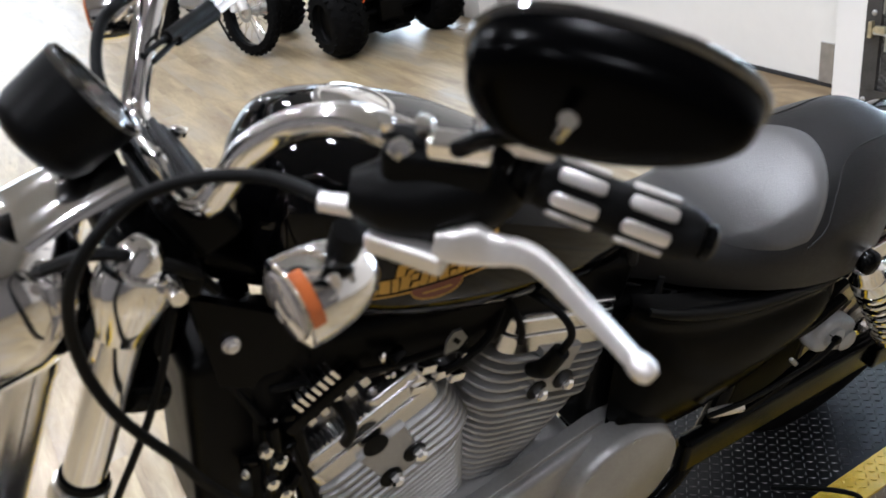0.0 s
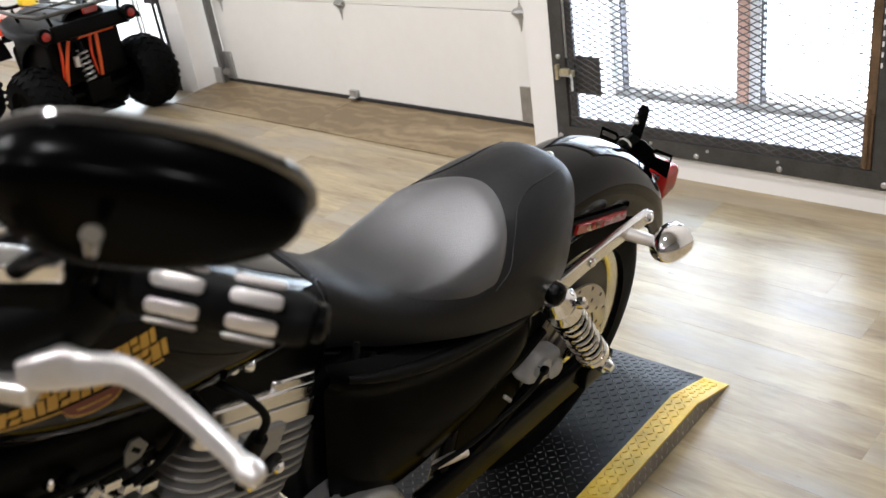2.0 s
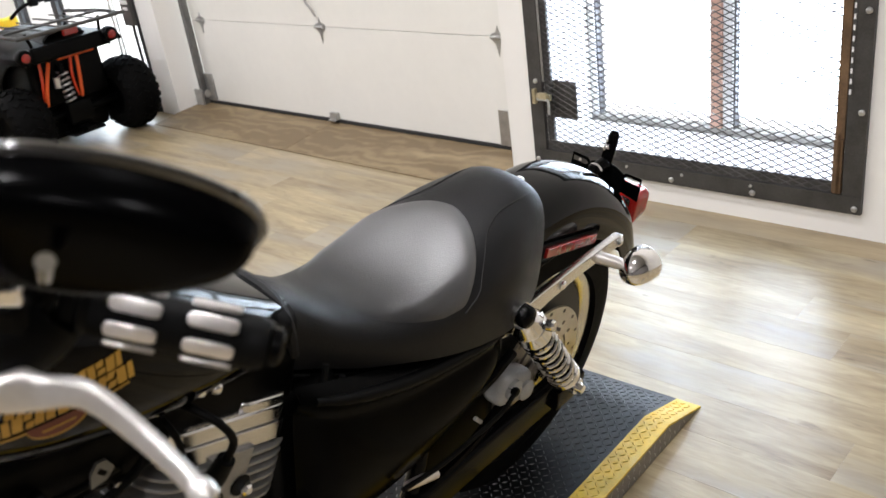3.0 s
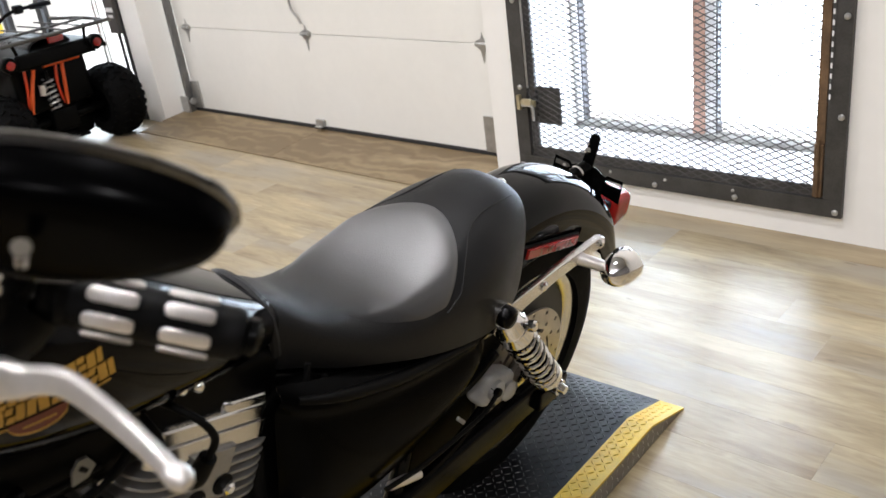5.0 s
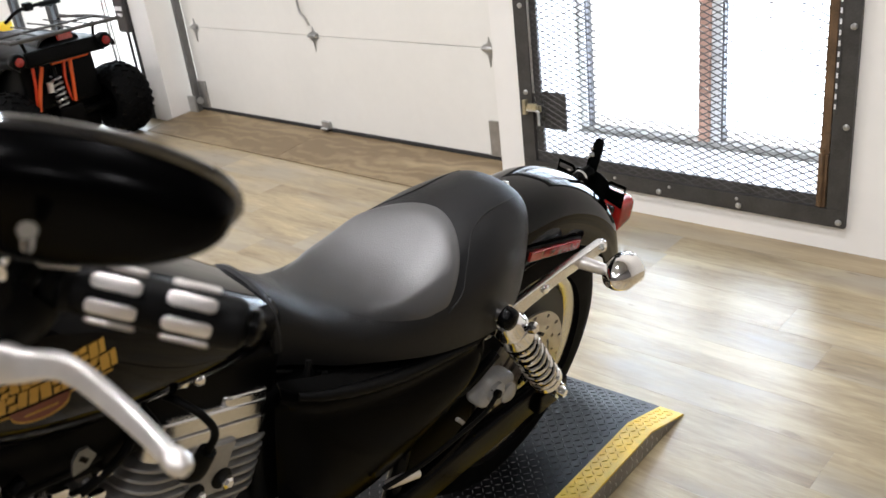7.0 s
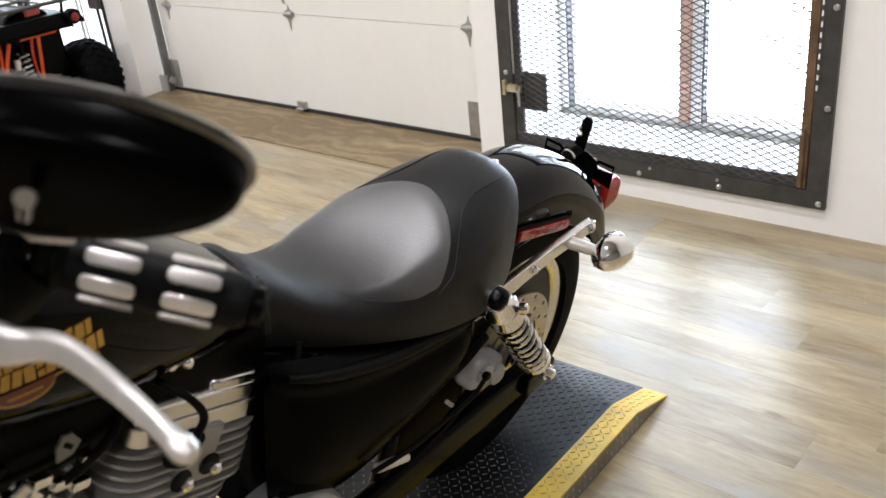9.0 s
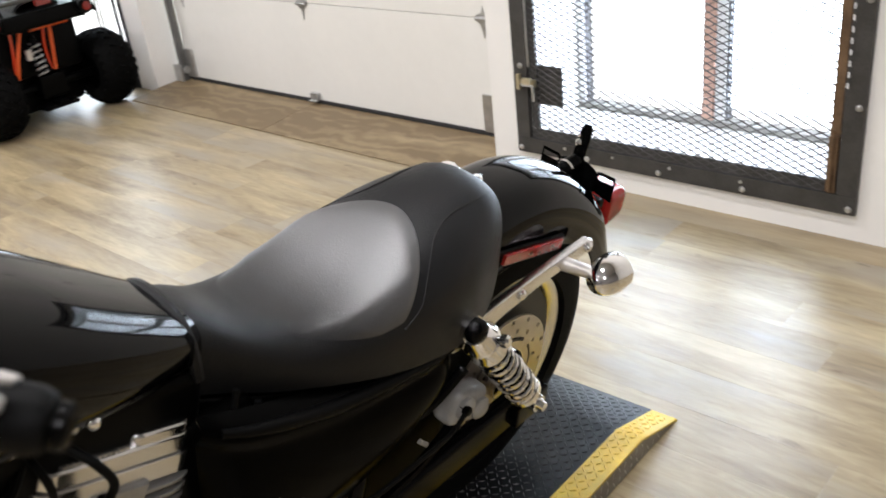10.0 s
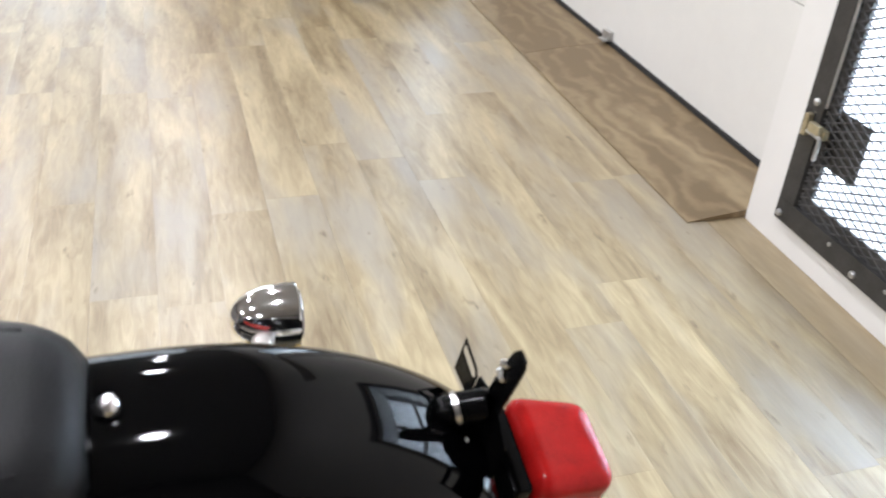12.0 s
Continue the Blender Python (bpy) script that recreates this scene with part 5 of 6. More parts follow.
# Filler mass for the dark wiring ahead of the engine, hides the floor.
P("neck_filler", moved(box(-0.055, 0.055, -0.065, 0.065, -0.15, 0.13, 0.02, 3), Matrix.Translation(L(-1.178, 0, 0.765)) @ pose(0, 0, 0, 0, 6, 0)), "black")
P("oil_tank", moved(box(-0.13, 0.13, -0.09, 0.09, -0.11, 0.11, 0.03, 3), Matrix.Translation(L(-0.45, 0, 0.57))), "black_gloss")
P("downtube_cover", moved(box(-0.03, 0.03, -0.07, 0.07, -0.16, 0.14, 0.02, 3), Matrix.Translation(L(-1.15, 0, 0.72)) @ pose(0, 0, 0, 0, 8, 0)), "black")


def shock(sgn):
    a, b = L(-0.207, sgn * 0.147, 0.650), L(-0.016, sgn * 0.160, 0.376)
    d = (b - a).normalized()
    ln = (b - a).length
    s = P("shock_absorber", lathe([(0.0, 0.008), (ln, 0.008)], a, d, 14), "chrome", label="chrome coil-over shock absorber")
    P("shock_eye", tube([a + Vector((0, 0.012 * sgn, 0)), a - Vector((0, 0.004 * sgn, 0))], 0.0225, 24), "chrome", s)
    P("top_cap", lathe([(0, 0.0200), (0.012, 0.0200), (0.018, 0.0165), (0.021, 0.009), (0.022, 0.001)], a + Vector((0, -sgn * 0.004, 0.0)), (0, -sgn, 0), 24), "black_gloss", s, "glossy black cap nut")
    P("reservoir_nut", lathe([(0, 0.011), (0.010, 0.011), (0.014, 0.007)], a + d * 0.050 + Vector((0.012, -sgn * 0.030, 0.010)), (0.3, -sgn, 0.3), 10), "chrome", s)
    P("cover", lathe([(0.014, 0.012), (0.018, 0.022), (0.030, 0.0275), (0.044, 0.029), (0.048, 0.0325), (0.054, 0.0325), (0.056, 0.030), (0.072, 0.0305), (0.078, 0.033), (0.084, 0.033), (0.086, 0.02)], a, d, 30), "chrome", s, "chrome upper cover")
    side = d.orthogonal().normalized()
    up = d.cross(side)
    turns, a0, a1 = 8.5, 0.086, ln - 0.050
    P("spring", tube([a + d * (a0 + (a1 - a0) * k / 128) + 0.0275 * (math.cos(2 * math.pi * turns * k / 128) * side + math.sin(2 * math.pi * turns * k / 128) * up) for k in range(129)], 0.0048, 8, 1), "chrome", s, "chrome coil spring")
    P("damper", lathe([(0.075, 0.016), (ln - 0.02, 0.016)], a, d, 18), "black_gloss", s)
    P("collar", lathe([(ln - 0.056, 0.032), (ln - 0.044, 0.033), (ln - 0.036, 0.026), (ln - 0.02, 0.018)], a, d, 26), "chrome", s)
    P("lower_eye", tube([b + Vector((0, 0.020, 0)), b - Vector((0, 0.022, 0))], 0.017, 16), "chrome", s)
    P("lower_nut", tube([b + Vector((0, -sgn * 0.022, 0)), b + Vector((0, -sgn * 0.034, 0))], [0.012, 0.009], 12), "chrome", s)


shock(1)
shock(-1)
P("shock_mount", moved(box(-0.030, 0.030, -0.010, 0.010, -0.026, 0.030, 0.006), Matrix.Translation(L(-0.206, 0.120, 0.622)) @ pose(0, 0, 0, 0, 30, 0)), "black_gloss")
cal = P("brake_caliper", moved(box(-0.046, 0.046, -0.026, 0.022, -0.034, 0.034, 0.015, 3), Matrix.Translation(L(-0.165, 0.112, 0.440)) @ pose(0, 0, 0, 0, 24, 0)), "caliper", label="silver rear brake caliper")
for dx, dz in ((-0.018, 0.014), (0.022, -0.012)):
    P("piston_cap", lathe([(0, 0.021), (0.008, 0.021), (0.013, 0.014), (0.014, 0.002)], L(-0.165 + dx, 0.136, 0.440 + dz), (0, -1, 0), 20), "caliper", cal)
P("banjo_bolt", lathe([(0, 0.009), (0.016, 0.009), (0.018, 0.006)], L(-0.192, 0.138, 0.462), (0, -1, 0), 8), "black", cal)
P("brake_hose", tube([L(-0.192, 0.150, 0.462), L(-0.24, 0.158, 0.452), L(-0.32, 0.165, 0.46), L(-0.42, 0.170, 0.47), L(-0.50, 0.16, 0.47)], 0.0045, 8), "rubber")
P("brake_arm", tube([L(-0.17, 0.118, 0.41), L(-0.28, 0.125, 0.375), L(-0.42, 0.12, 0.345)], 0.010, 8), "black_gloss")
for rr, uu, aa in ((-0.30, 0.470, 50),):
    P("hose_bracket", moved(box(-0.016, 0.016, -0.003, 0.003, -0.004, 0.004, 0.002), Matrix.Translation(L(rr, 0.150, uu)) @ pose(0, 0, 0, 0, aa, 0)), "caliper")
peg = P("foot_peg", tube([L(-0.405, 0.150, 0.421), L(-0.440, 0.150, 0.437), L(-0.478, 0.150, 0.453)], [0.008, 0.009, 0.008], 10), "satin", label="folded rear foot peg")
# Added plate: keeps the far rim from shining through below the caliper.
P("rim_hiding_plate", moved(box(-0.115, 0.085, -0.006, 0.006, -0.10, 0.09, 0.005), Matrix.Translation(L(-0.235, 0.062, 0.345))), "black", label="black plate added to hide the bright far rim")
P("belt_guard", tube([L(-0.36, 0.142, 0.545), L(-0.28, 0.140, 0.530), L(-0.20, 0.138, 0.555)], 0.010, 8), "black_gloss")

# ---- front end ----
fa, fb = Vector((-1.234, 0, 1.074)), Vector((-1.575, 0, 0.335))
fd = (fb - fa).normalized()
for sgn in (1, -1):
    f = P("fork_leg", lathe([(0.0, 0.0205), (0.62, 0.0205)], fa + L(0, sgn * 0.098, 0), fd, 22), "chrome", label="chrome fork leg")
    P("fork_slider", lathe([(0.246, 0.0210), (0.250, 0.0265), (0.268, 0.0285), (0.280, 0.026), (0.80, 0.026), (0.83, 0.020)], fa + L(0, sgn * 0.098, 0), fd, 24), "polish", f, "polished fork slider")
    P("fork_boot", lathe([(0.238, 0.0207), (0.240, 0.0235), (0.250, 0.0235)], fa + L(0, sgn * 0.098, 0), fd, 22), "black", f)
    P("fork_cap", lathe([(-0.022, 0.003), (-0.020, 0.012), (-0.010, 0.019), (0.002, 0.0215)], fa + L(0, sgn * 0.098, 0), fd, 18), "chrome", f)
    P("tree_cover", lathe([(0.004, 0.0215), (0.006, 0.030), (0.022, 0.0335), (0.038, 0.032), (0.066, 0.0235), (0.076, 0.0212)], fa + L(0, sgn * 0.098, 0), fd, 24), "chrome", f, "chrome fork clamp cover")
for k, nm in ((0.035, "upper_fork_clamp"), (0.165, "lower_fork_clamp")):
    P(nm, moved(box(-0.020, 0.050, -0.100, 0.100, -0.016, 0.016, 0.010, 3), Matrix.Translation(fa + fd * k + Vector((0.018, 0, 0))) @ pose(0, 0, 0, 0, 25, 0)), "black_gloss")
for sgn in (1, -1):
    P("clamp_bolt", tube([fa + fd * 0.022 + L(0.026, sgn * 0.112, 0), fa + fd * 0.022 + L(0.026, sgn * 0.138, 0)], [0.0085, 0.0075], 8), "chrome")

fw = L(-1.575, 0, 0.322)
FW = P("front_wheel", lathe([(-0.06, 0.02), (-0.06, 0.04), (-0.03, 0.03), (0.03, 0.03), (0.06, 0.04), (0.06, 0.02)], fw, (0, 1, 0), 24), "chrome", label="front wheel with black tyre")
P("tyre", lathe(torus_profile(0.321, 0.098, 0.8), fw, (0, 1, 0), 64, closed=True), "tyre", FW)
P("rim", lathe([(-0.034, 0.245), (-0.036, 0.252), (-0.03, 0.236), (0.03, 0.236), (0.036, 0.252), (0.034, 0.245), (0.02, 0.228), (-0.02, 0.228)], fw, (0, 1, 0), 56, closed=True), "chrome", FW)
spk = finish("spoke", tube([(0, 0.0, 0.03), (0, 0.0, 0.235)], 0.003, 6), M["chrome"])
for k in range(36):
    piece("spoke", spk, FW, Matrix.Translation(fw + Vector((0, 0.03 if k % 2 else -0.03, 0))) @ Matrix.Rotation(2 * math.pi * k / 36, 4, "Y") @ Matrix.Rotation(radians(7 if k % 2 else -7), 4, "X"))
P("front_fender", grid_surface(lambda t, a: fw + Vector((0.352 * math.cos(t) - 0.0, 0.062 * power(math.sin(a), 0.8), 0.352 * math.sin(t))) - Vector((math.cos(t), 0, math.sin(t))) * 0.05 * (1 - power(math.cos(a), 0.7)), np.linspace(radians(10), radians(120), 30), np.linspace(-1.5, 1.5, 17), thick=-0.003), "paint", label="glossy black front fender")

# headlamp
hc = L(-1.335, 0, 1.023)
HL = P("headlamp", lathe([(-0.070, 0.004), (-0.068, 0.030), (-0.055, 0.055), (-0.030, 0.076), (0.0, 0.086), (0.035, 0.089), (0.045, 0.092), (0.055, 0.092), (0.060, 0.086)], hc, (-1, 0, -0.05), 44), "chrome", label="chrome headlamp shell")
P("lens", lathe([(0.058, 0.086), (0.066, 0.070), (0.071, 0.04), (0.073, 0.002)], hc, (-1, 0, -0.05), 40), "glass", HL)
P("visor", grid_surface(lambda t, s: L(-1.365 + 0.150 * t, (0.052 - 0.014 * t) * math.sin(s), 1.073 + 0.026 * t - 0.022 * (1 - t) ** 3 + 0.020 * math.cos(s)), np.linspace(0, 1, 18), np.linspace(-1.5, 1.5, 17), thick=-0.004), "chrome", HL, "arched chrome headlamp mounting visor")
P("visor_nut", lathe([(0, 0.011), (0.007, 0.011), (0.010, 0.007), (0.011, 0.001)], L(-1.262, 0.0, 1.108), (-0.1, 0, 1), 12), "chrome", HL)

# speedometer and riser
sc, sa = L(-1.219, 0.0, 1.181), Vector((0.86, 0, 0.50))
SP = P("speedometer", lathe([(-0.072, 0.004), (-0.070, 0.030), (-0.062, 0.041), (-0.050, 0.046), (-0.004, 0.0485), (0.0, 0.047)], sc, sa, 40), "black", label="black speedometer with polished bezel")
P("bezel", lathe([(-0.003, 0.0485), (-0.002, 0.0500), (0.002, 0.0500), (0.005, 0.047), (0.004, 0.044), (0.0, 0.044)], sc, sa, 40, closed=True), "trim_gloss", SP, "polished dark bezel")
P("dial", lathe([(0.001, 0.0445), (0.002, 0.044), (0.0025, 0.002)], sc, sa, 32), "black_gloss", SP)
RS = P("bar_riser", moved(box(-0.026, 0.026, -0.062, 0.062, -0.05, 0.030, 0.012, 3), Matrix.Translation(L(-1.172, 0, 1.070)) @ pose(0, 0, 0, 0, -24, 0)), "black", label="black handlebar riser clamp")
for k in range(4):
    P("clamp_rib", moved(box(-0.004, 0.004, -0.058, 0.058, 0.028, 0.034, 0.002), Matrix.Translation(L(-1.172, 0, 1.070)) @ pose(0, 0, 0, 0, -24, 0) @ pose(-0.018 + 0.012 * k, 0, 0)), "black", RS)
for sgn in (1, -1):
    P("riser_bolt", lathe([(0, 0.008), (0.006, 0.008), (0.007, 0.005)], L(-1.150, sgn * 0.042, 1.092), (0.4, 0, 0.9), 10), "chrome", RS)

# handlebar
bar_l = [L(-1.180, 0.0, 1.092), L(-1.178, 0.05, 1.090), L(-1.168, 0.085, 1.098), L(-1.150, 0.100, 1.125), L(-1.134, 0.118, 1.158), L(-1.106, 0.150, 1.190), L(-1.082, 0.205, 1.216), L(-1.060, 0.262, 1.222), L(-1.010, 0.302, 1.206), L(-0.985, 0.329, 1.197)]
BAR = P("handlebar", tube(bar_l, 0.0135, 18, 8), "chrome", label="chrome pulled-back handlebar")
# the fork is turned a little to the left
bar_r = [L(-1.180, 0.0, 1.092), L(-1.180, -0.05, 1.090), L(-1.174, -0.088, 1.104), L(-1.153, -0.108, 1.145), L(-1.125, -0.130, 1.190), L(-1.098, -0.150, 1.205), L(-1.067, -0.190, 1.206), L(-1.030, -0.235, 1.197), L(-0.985, -0.275, 1.178), L(-0.945, -0.300, 1.162)]
P("bar_half", tube(bar_r, 0.0135, 18, 8), "chrome", BAR)


def hand_control(sgn, g0, g1):
    """Grip with inset chrome pads, housing, lever. sgn 1 is the left side."""
    def S(r, l, u):
        return L(r, sgn * l, u)
    a, b = Vector(g0), Vector(g1)
    d = (b - a).normalized()
    ln = (b - a).length
    g = P("grip", lathe([(0, 0.0180), (0.004, 0.0205), (0.010, 0.0180), (0.014, 0.0205), (0.020, 0.0175), (0.026, 0.0188), (ln - 0.010, 0.0188), (ln - 0.002, 0.0165), (ln + 0.002, 0.008)], a, d, 26), "rubber", BAR, "black rubber grip with chrome pads")
    q = d.to_track_quat("Z", "Y").to_matrix().to_4x4()
    pad = slab([(0.004, -0.0052), (0.030, -0.0052), (0.0335, -0.0036), (0.034, 0.0), (0.0335, 0.0036), (0.030, 0.0052), (0.004, 0.0052), (0.001, 0.0036), (0.0, 0.0), (0.001, -0.0036)], pose(0, 0, 0), 0.0028, 0.0010)
    padm = finish("grip_pad", moved(pad, Matrix(((0, 0, 1, 0), (0, 1, 0, 0), (1, 0, 0, 0), (0, 0, 0, 1)))), M["satin"])
    for row in range(2):
        for k in range(7):
            piece("grip_pad", padm, g, Matrix.Translation(a + d * (0.030 + row * 0.050)) @ q @ Matrix.Rotation(2 * math.pi * (k + 0.30) / 7, 4, "Z") @ pose(0.0186, 0, 0))
    P("end_cap", lathe([(ln + 0.001, 0.0135), (ln + 0.007, 0.0135), (ln + 0.010, 0.010), (ln + 0.011, 0.002)], a, d, 20), "black_gloss", g)
    return g


GA, GB = L(-1.010, 0.302, 1.206), L(-0.920, 0.398, 1.172)
hand_control(1, GA, GB)
GAr, GBr = L(-0.945, -0.300, 1.162), L(-0.831, -0.380, 1.104)
hand_control(-1, GAr, GBr)

gd = (GB - GA).normalized()
SWI = P("switch_housing", tube([L(-1.108, 0.250, 1.192), L(-1.090, 0.262, 1.190), L(-1.064, 0.278, 1.190), L(-1.036, 0.292, 1.196), GA - gd * 0.010, GA - gd * 0.001], [0.016, 0.027, 0.034, 0.034, 0.031, 0.024], 22, 5), "black", label="black switch housing")
P("housing_cap", moved(box(-0.040, 0.036, -0.024, 0.024, -0.016, 0.020, 0.010, 3), basis(L(-1.056, 0.286, 1.212), (0.66, -0.60, -0.05), (0, 0, 1))), "black", SWI)
for p, s in ((L(-1.072, 0.316, 1.190), 0.009), (L(-1.062, 0.322, 1.174), 0.011)):
    P("switch_button", moved(box(-s, s, -0.006, 0.006, -s * 0.8, s * 0.8, 0.003), Matrix.Translation(p) @ pose(0, 0, -40)), "satin", SWI)
PER = P("clutch_perch", moved(box(-0.030, 0.030, -0.012, 0.012, -0.010, 0.010, 0.006, 3), basis(L(-1.062, 0.284, 1.230), (0.66, -0.60, -0.05), (0, 0, 1))), "black", label="black clutch perch with chrome hardware")
for p, rad, ax in ((L(-1.082, 0.278, 1.234), 0.009, (-0.5, -0.7, 0.3)), (L(-1.086, 0.268, 1.248), 0.006, (-0.2, -0.3, 1)), (L(-1.068, 0.284, 1.250), 0.007, (-0.1, -0.4, 1)), (L(-1.032, 0.300, 1.248), 0.008, (0, -0.3, 1)), (L(-1.004, 0.314, 1.240), 0.007, (0, -0.5, 1))):
    P("chrome_nut", lathe([(-0.012, 0.8 * rad), (-0.002, 0.8 * rad), (-0.001, rad), (0.004, rad), (0.006, 0.75 * rad), (0.0065, 0.1 * rad)], p, ax, 8), "chrome", PER)
P("clamp_plate", moved(box(-0.022, 0.022, -0.009, 0.009, -0.009, 0.009, 0.005, 3), basis(L(-1.052, 0.302, 1.238), (0.66, -0.60, -0.02), (0, 0, 1))), "chrome", PER)
P("clamp_plate", moved(box(-0.026, 0.026, -0.008, 0.008, -0.005, 0.005, 0.004, 3), basis(L(-1.014, 0.312, 1.232), (0.68, -0.66, -0.06), (0, 0, 1))), "satin", PER)


def lever(sgn, drop=0.0):
    pts = [(-1.078, 0.312, 1.178), (-1.069, 0.320, 1.177), (-1.052, 0.335, 1.176), (-1.038, 0.353, 1.180), (-1.030, 0.370, 1.177), (-1.023, 0.400, 1.166), (-1.021, 0.435, 1.160), (-1.022, 0.455, 1.159)]
    ks = list(range(len(pts)))
    wide = [0.0070, 0.0115, 0.0108, 0.0092, 0.0082, 0.0074, 0.0064, 0.0060]
    thin = [0.0045, 0.0080, 0.0066, 0.0058, 0.0052, 0.0048, 0.0046, 0.0050]

    def spine(k):
        return L(*(curve_between(ks, [p[i] * (sgn if i == 1 else 1) - (drop if i == 2 else 0) for p in pts], k) for i in range(3)))

    def blade(k, t):
        """A flattened bar with rounded corners, broad side up."""
        d = (spine(min(k + 0.05, 7)) - spine(max(k - 0.05, 0))).normalized()
        up = Vector((0.45, 0, 0.89))
        up = (up - d * up.dot(d)).normalized()
        hump = 0.0055 * math.exp(-((k - 1.7) / 0.45) ** 2) * max(0.0, math.sin(t))
        return spine(k) + up * (curve_between(ks, wide, k) * power(math.sin(t), 0.45) + hump) + d.cross(up) * curve_between(ks, thin, k) * power(math.cos(t), 0.45)
    lv = P("lever", grid_surface(blade, np.linspace(0, 7, 50), np.linspace(0, 2 * math.pi, 29)[:-1], wrap=True, caps=True), "satin", BAR, "satin alloy hand lever", 32)
    end = L(-1.021, sgn * 0.457, 1.158 - drop)
    P("lever_ball", lathe([(-0.0095, 0.001), (-0.0088, 0.0052), (-0.005, 0.0080), (0, 0.0086), (0.005, 0.0080), (0.0088, 0.0052), (0.0095, 0.001)], end, (0.1, -sgn, -0.2), 18), "satin", lv)
    P("lever_shoe", moved(box(-0.030, 0.030, -0.0085, 0.0085, -0.008, 0.008, 0.004, 3), basis(L(-1.090, sgn * 0.294, 1.163 - drop), (0.53, -sgn * 0.84, -0.03), (0, 0, 1))), "satin", lv)
    return lv


lever(1)
rl = P("lever", tube([L(-1.020, -0.330, 1.150), L(-0.98, -0.365, 1.140), L(-0.93, -0.40, 1.128), L(-0.87, -0.44, 1.112)], [0.007, 0.008, 0.007, 0.008], 14), "satin", BAR, "satin alloy brake lever")
P("master_cylinder", moved(box(-0.030, 0.030, -0.016, 0.016, -0.012, 0.016, 0.006, 3), basis(L(-1.010, -0.280, 1.200), (0.72, 0.60, -0.20), (0, 0, 1))), "black", rl)
# twin throttle cables: bright elbows, black adjuster sleeves, thin outer casings
for lo, mid, hi, tail in (((-1.128, -0.100, 1.162), (-1.064, -0.160, 1.153), (-0.999, -0.220, 1.152), (-1.160, -0.070, 1.165)), ((-1.117, -0.110, 1.152), (-1.060, -0.160, 1.145), (-0.987, -0.220, 1.142), (-1.150, -0.075, 1.154))):
    cab = P("throttle_cable", tube([L(*mid), L(*mid).lerp(L(*hi), 0.5) + Vector((0, 0, 0.001)), L(*hi), L(hi[0] + 0.02, hi[1] - 0.03, hi[2] + 0.012)], 0.0045, 10), "satin", label="throttle cable with bright metal elbow")
    P("adjuster_sleeve", tube([L(*lo), L(*mid)], [0.0065, 0.0078], 12), "rubber", cab, "black rubber sleeve")
    P("cable_casing", tube([L(*tail), L(*lo)], 0.0030, 8), "rubber", cab)
P("cable_ferrule", tube([L(-1.128, 0.243, 1.187), L(-1.110, 0.259, 1.186)], [0.0072, 0.0082], 14), "satin")
P("clutch_cable", tube([L(-1.120, 0.250, 1.187), L(-1.149, 0.200, 1.189), L(-1.197, 0.170, 1.186), L(-1.241, 0.156, 1.171), L(-1.282, 0.155, 1.135), L(-1.300, 0.145, 1.085), L(-1.303, 0.140, 1.020), L(-1.290, 0.148, 0.960), L(-1.256, 0.160, 0.890), L(-1.228, 0.160, 0.82), L(-1.13, 0.16, 0.64), L(-1.0, 0.12, 0.48)], 0.0052, 10), "rubber", label="black clutch cable")
P("throttle_cable", tube([L(-1.00, -0.26, 1.165), L(-1.08, -0.20, 1.205), L(-1.156, -0.12, 1.20), L(-1.183, -0.10, 1.19), L(-1.20, -0.07, 1.172), L(-1.205, -0.045, 1.150), L(-1.20, -0.04, 1.10), L(-1.16, -0.04, 0.98)], 0.0055, 10), "rubber")
P("wire_loom", tube([L(-1.31, 0.05, 1.06), L(-1.26, 0.10, 1.095), L(-1.20, 0.10, 1.05), L(-1.17, 0.06, 0.98)], 0.006, 8), "rubber")
P("wire_loom", tube([L(-1.22, 0.11, 1.02), L(-1.26, 0.12, 0.93), L(-1.33, 0.115, 0.80)], 0.004, 8), "rubber")

# front signals hang below the hand controls
fs = bullet_signal("turn_signal", L(-1.122, 0.230, 1.099), (0.90, 0.10, 0.06), L(-1.106, 0.240, 1.150), "smoke_lens", 0.0375, "black")
def amber_window():
    """A short amber reflector let into the outer side of the front lamp."""
    c, along = L(-1.122, 0.230, 1.099), Vector((0.90, 0.10, 0.06)).normalized()
    side = Vector((-0.25, -1.0, 0.85))
    side = (side - along * side.dot(along)).normalized()
    up = along.cross(side)
    return grid_surface(lambda t, a: c + along * (0.011 * t - 0.036) + 0.0381 * (math.cos(a) * side + math.sin(a) * up), np.linspace(0, 1, 3), np.linspace(-0.62, 0.62, 14), thick=0.002)


P("amber_reflector", amber_window(), "amber", fs, "amber side reflector")
bullet_signal("turn_signal", L(-1.133, -0.235, 1.139), (0.93, -0.30, 0.05), L(-1.10, -0.24, 1.19), "amber", 0.034, "black", lens_label="amber lens")


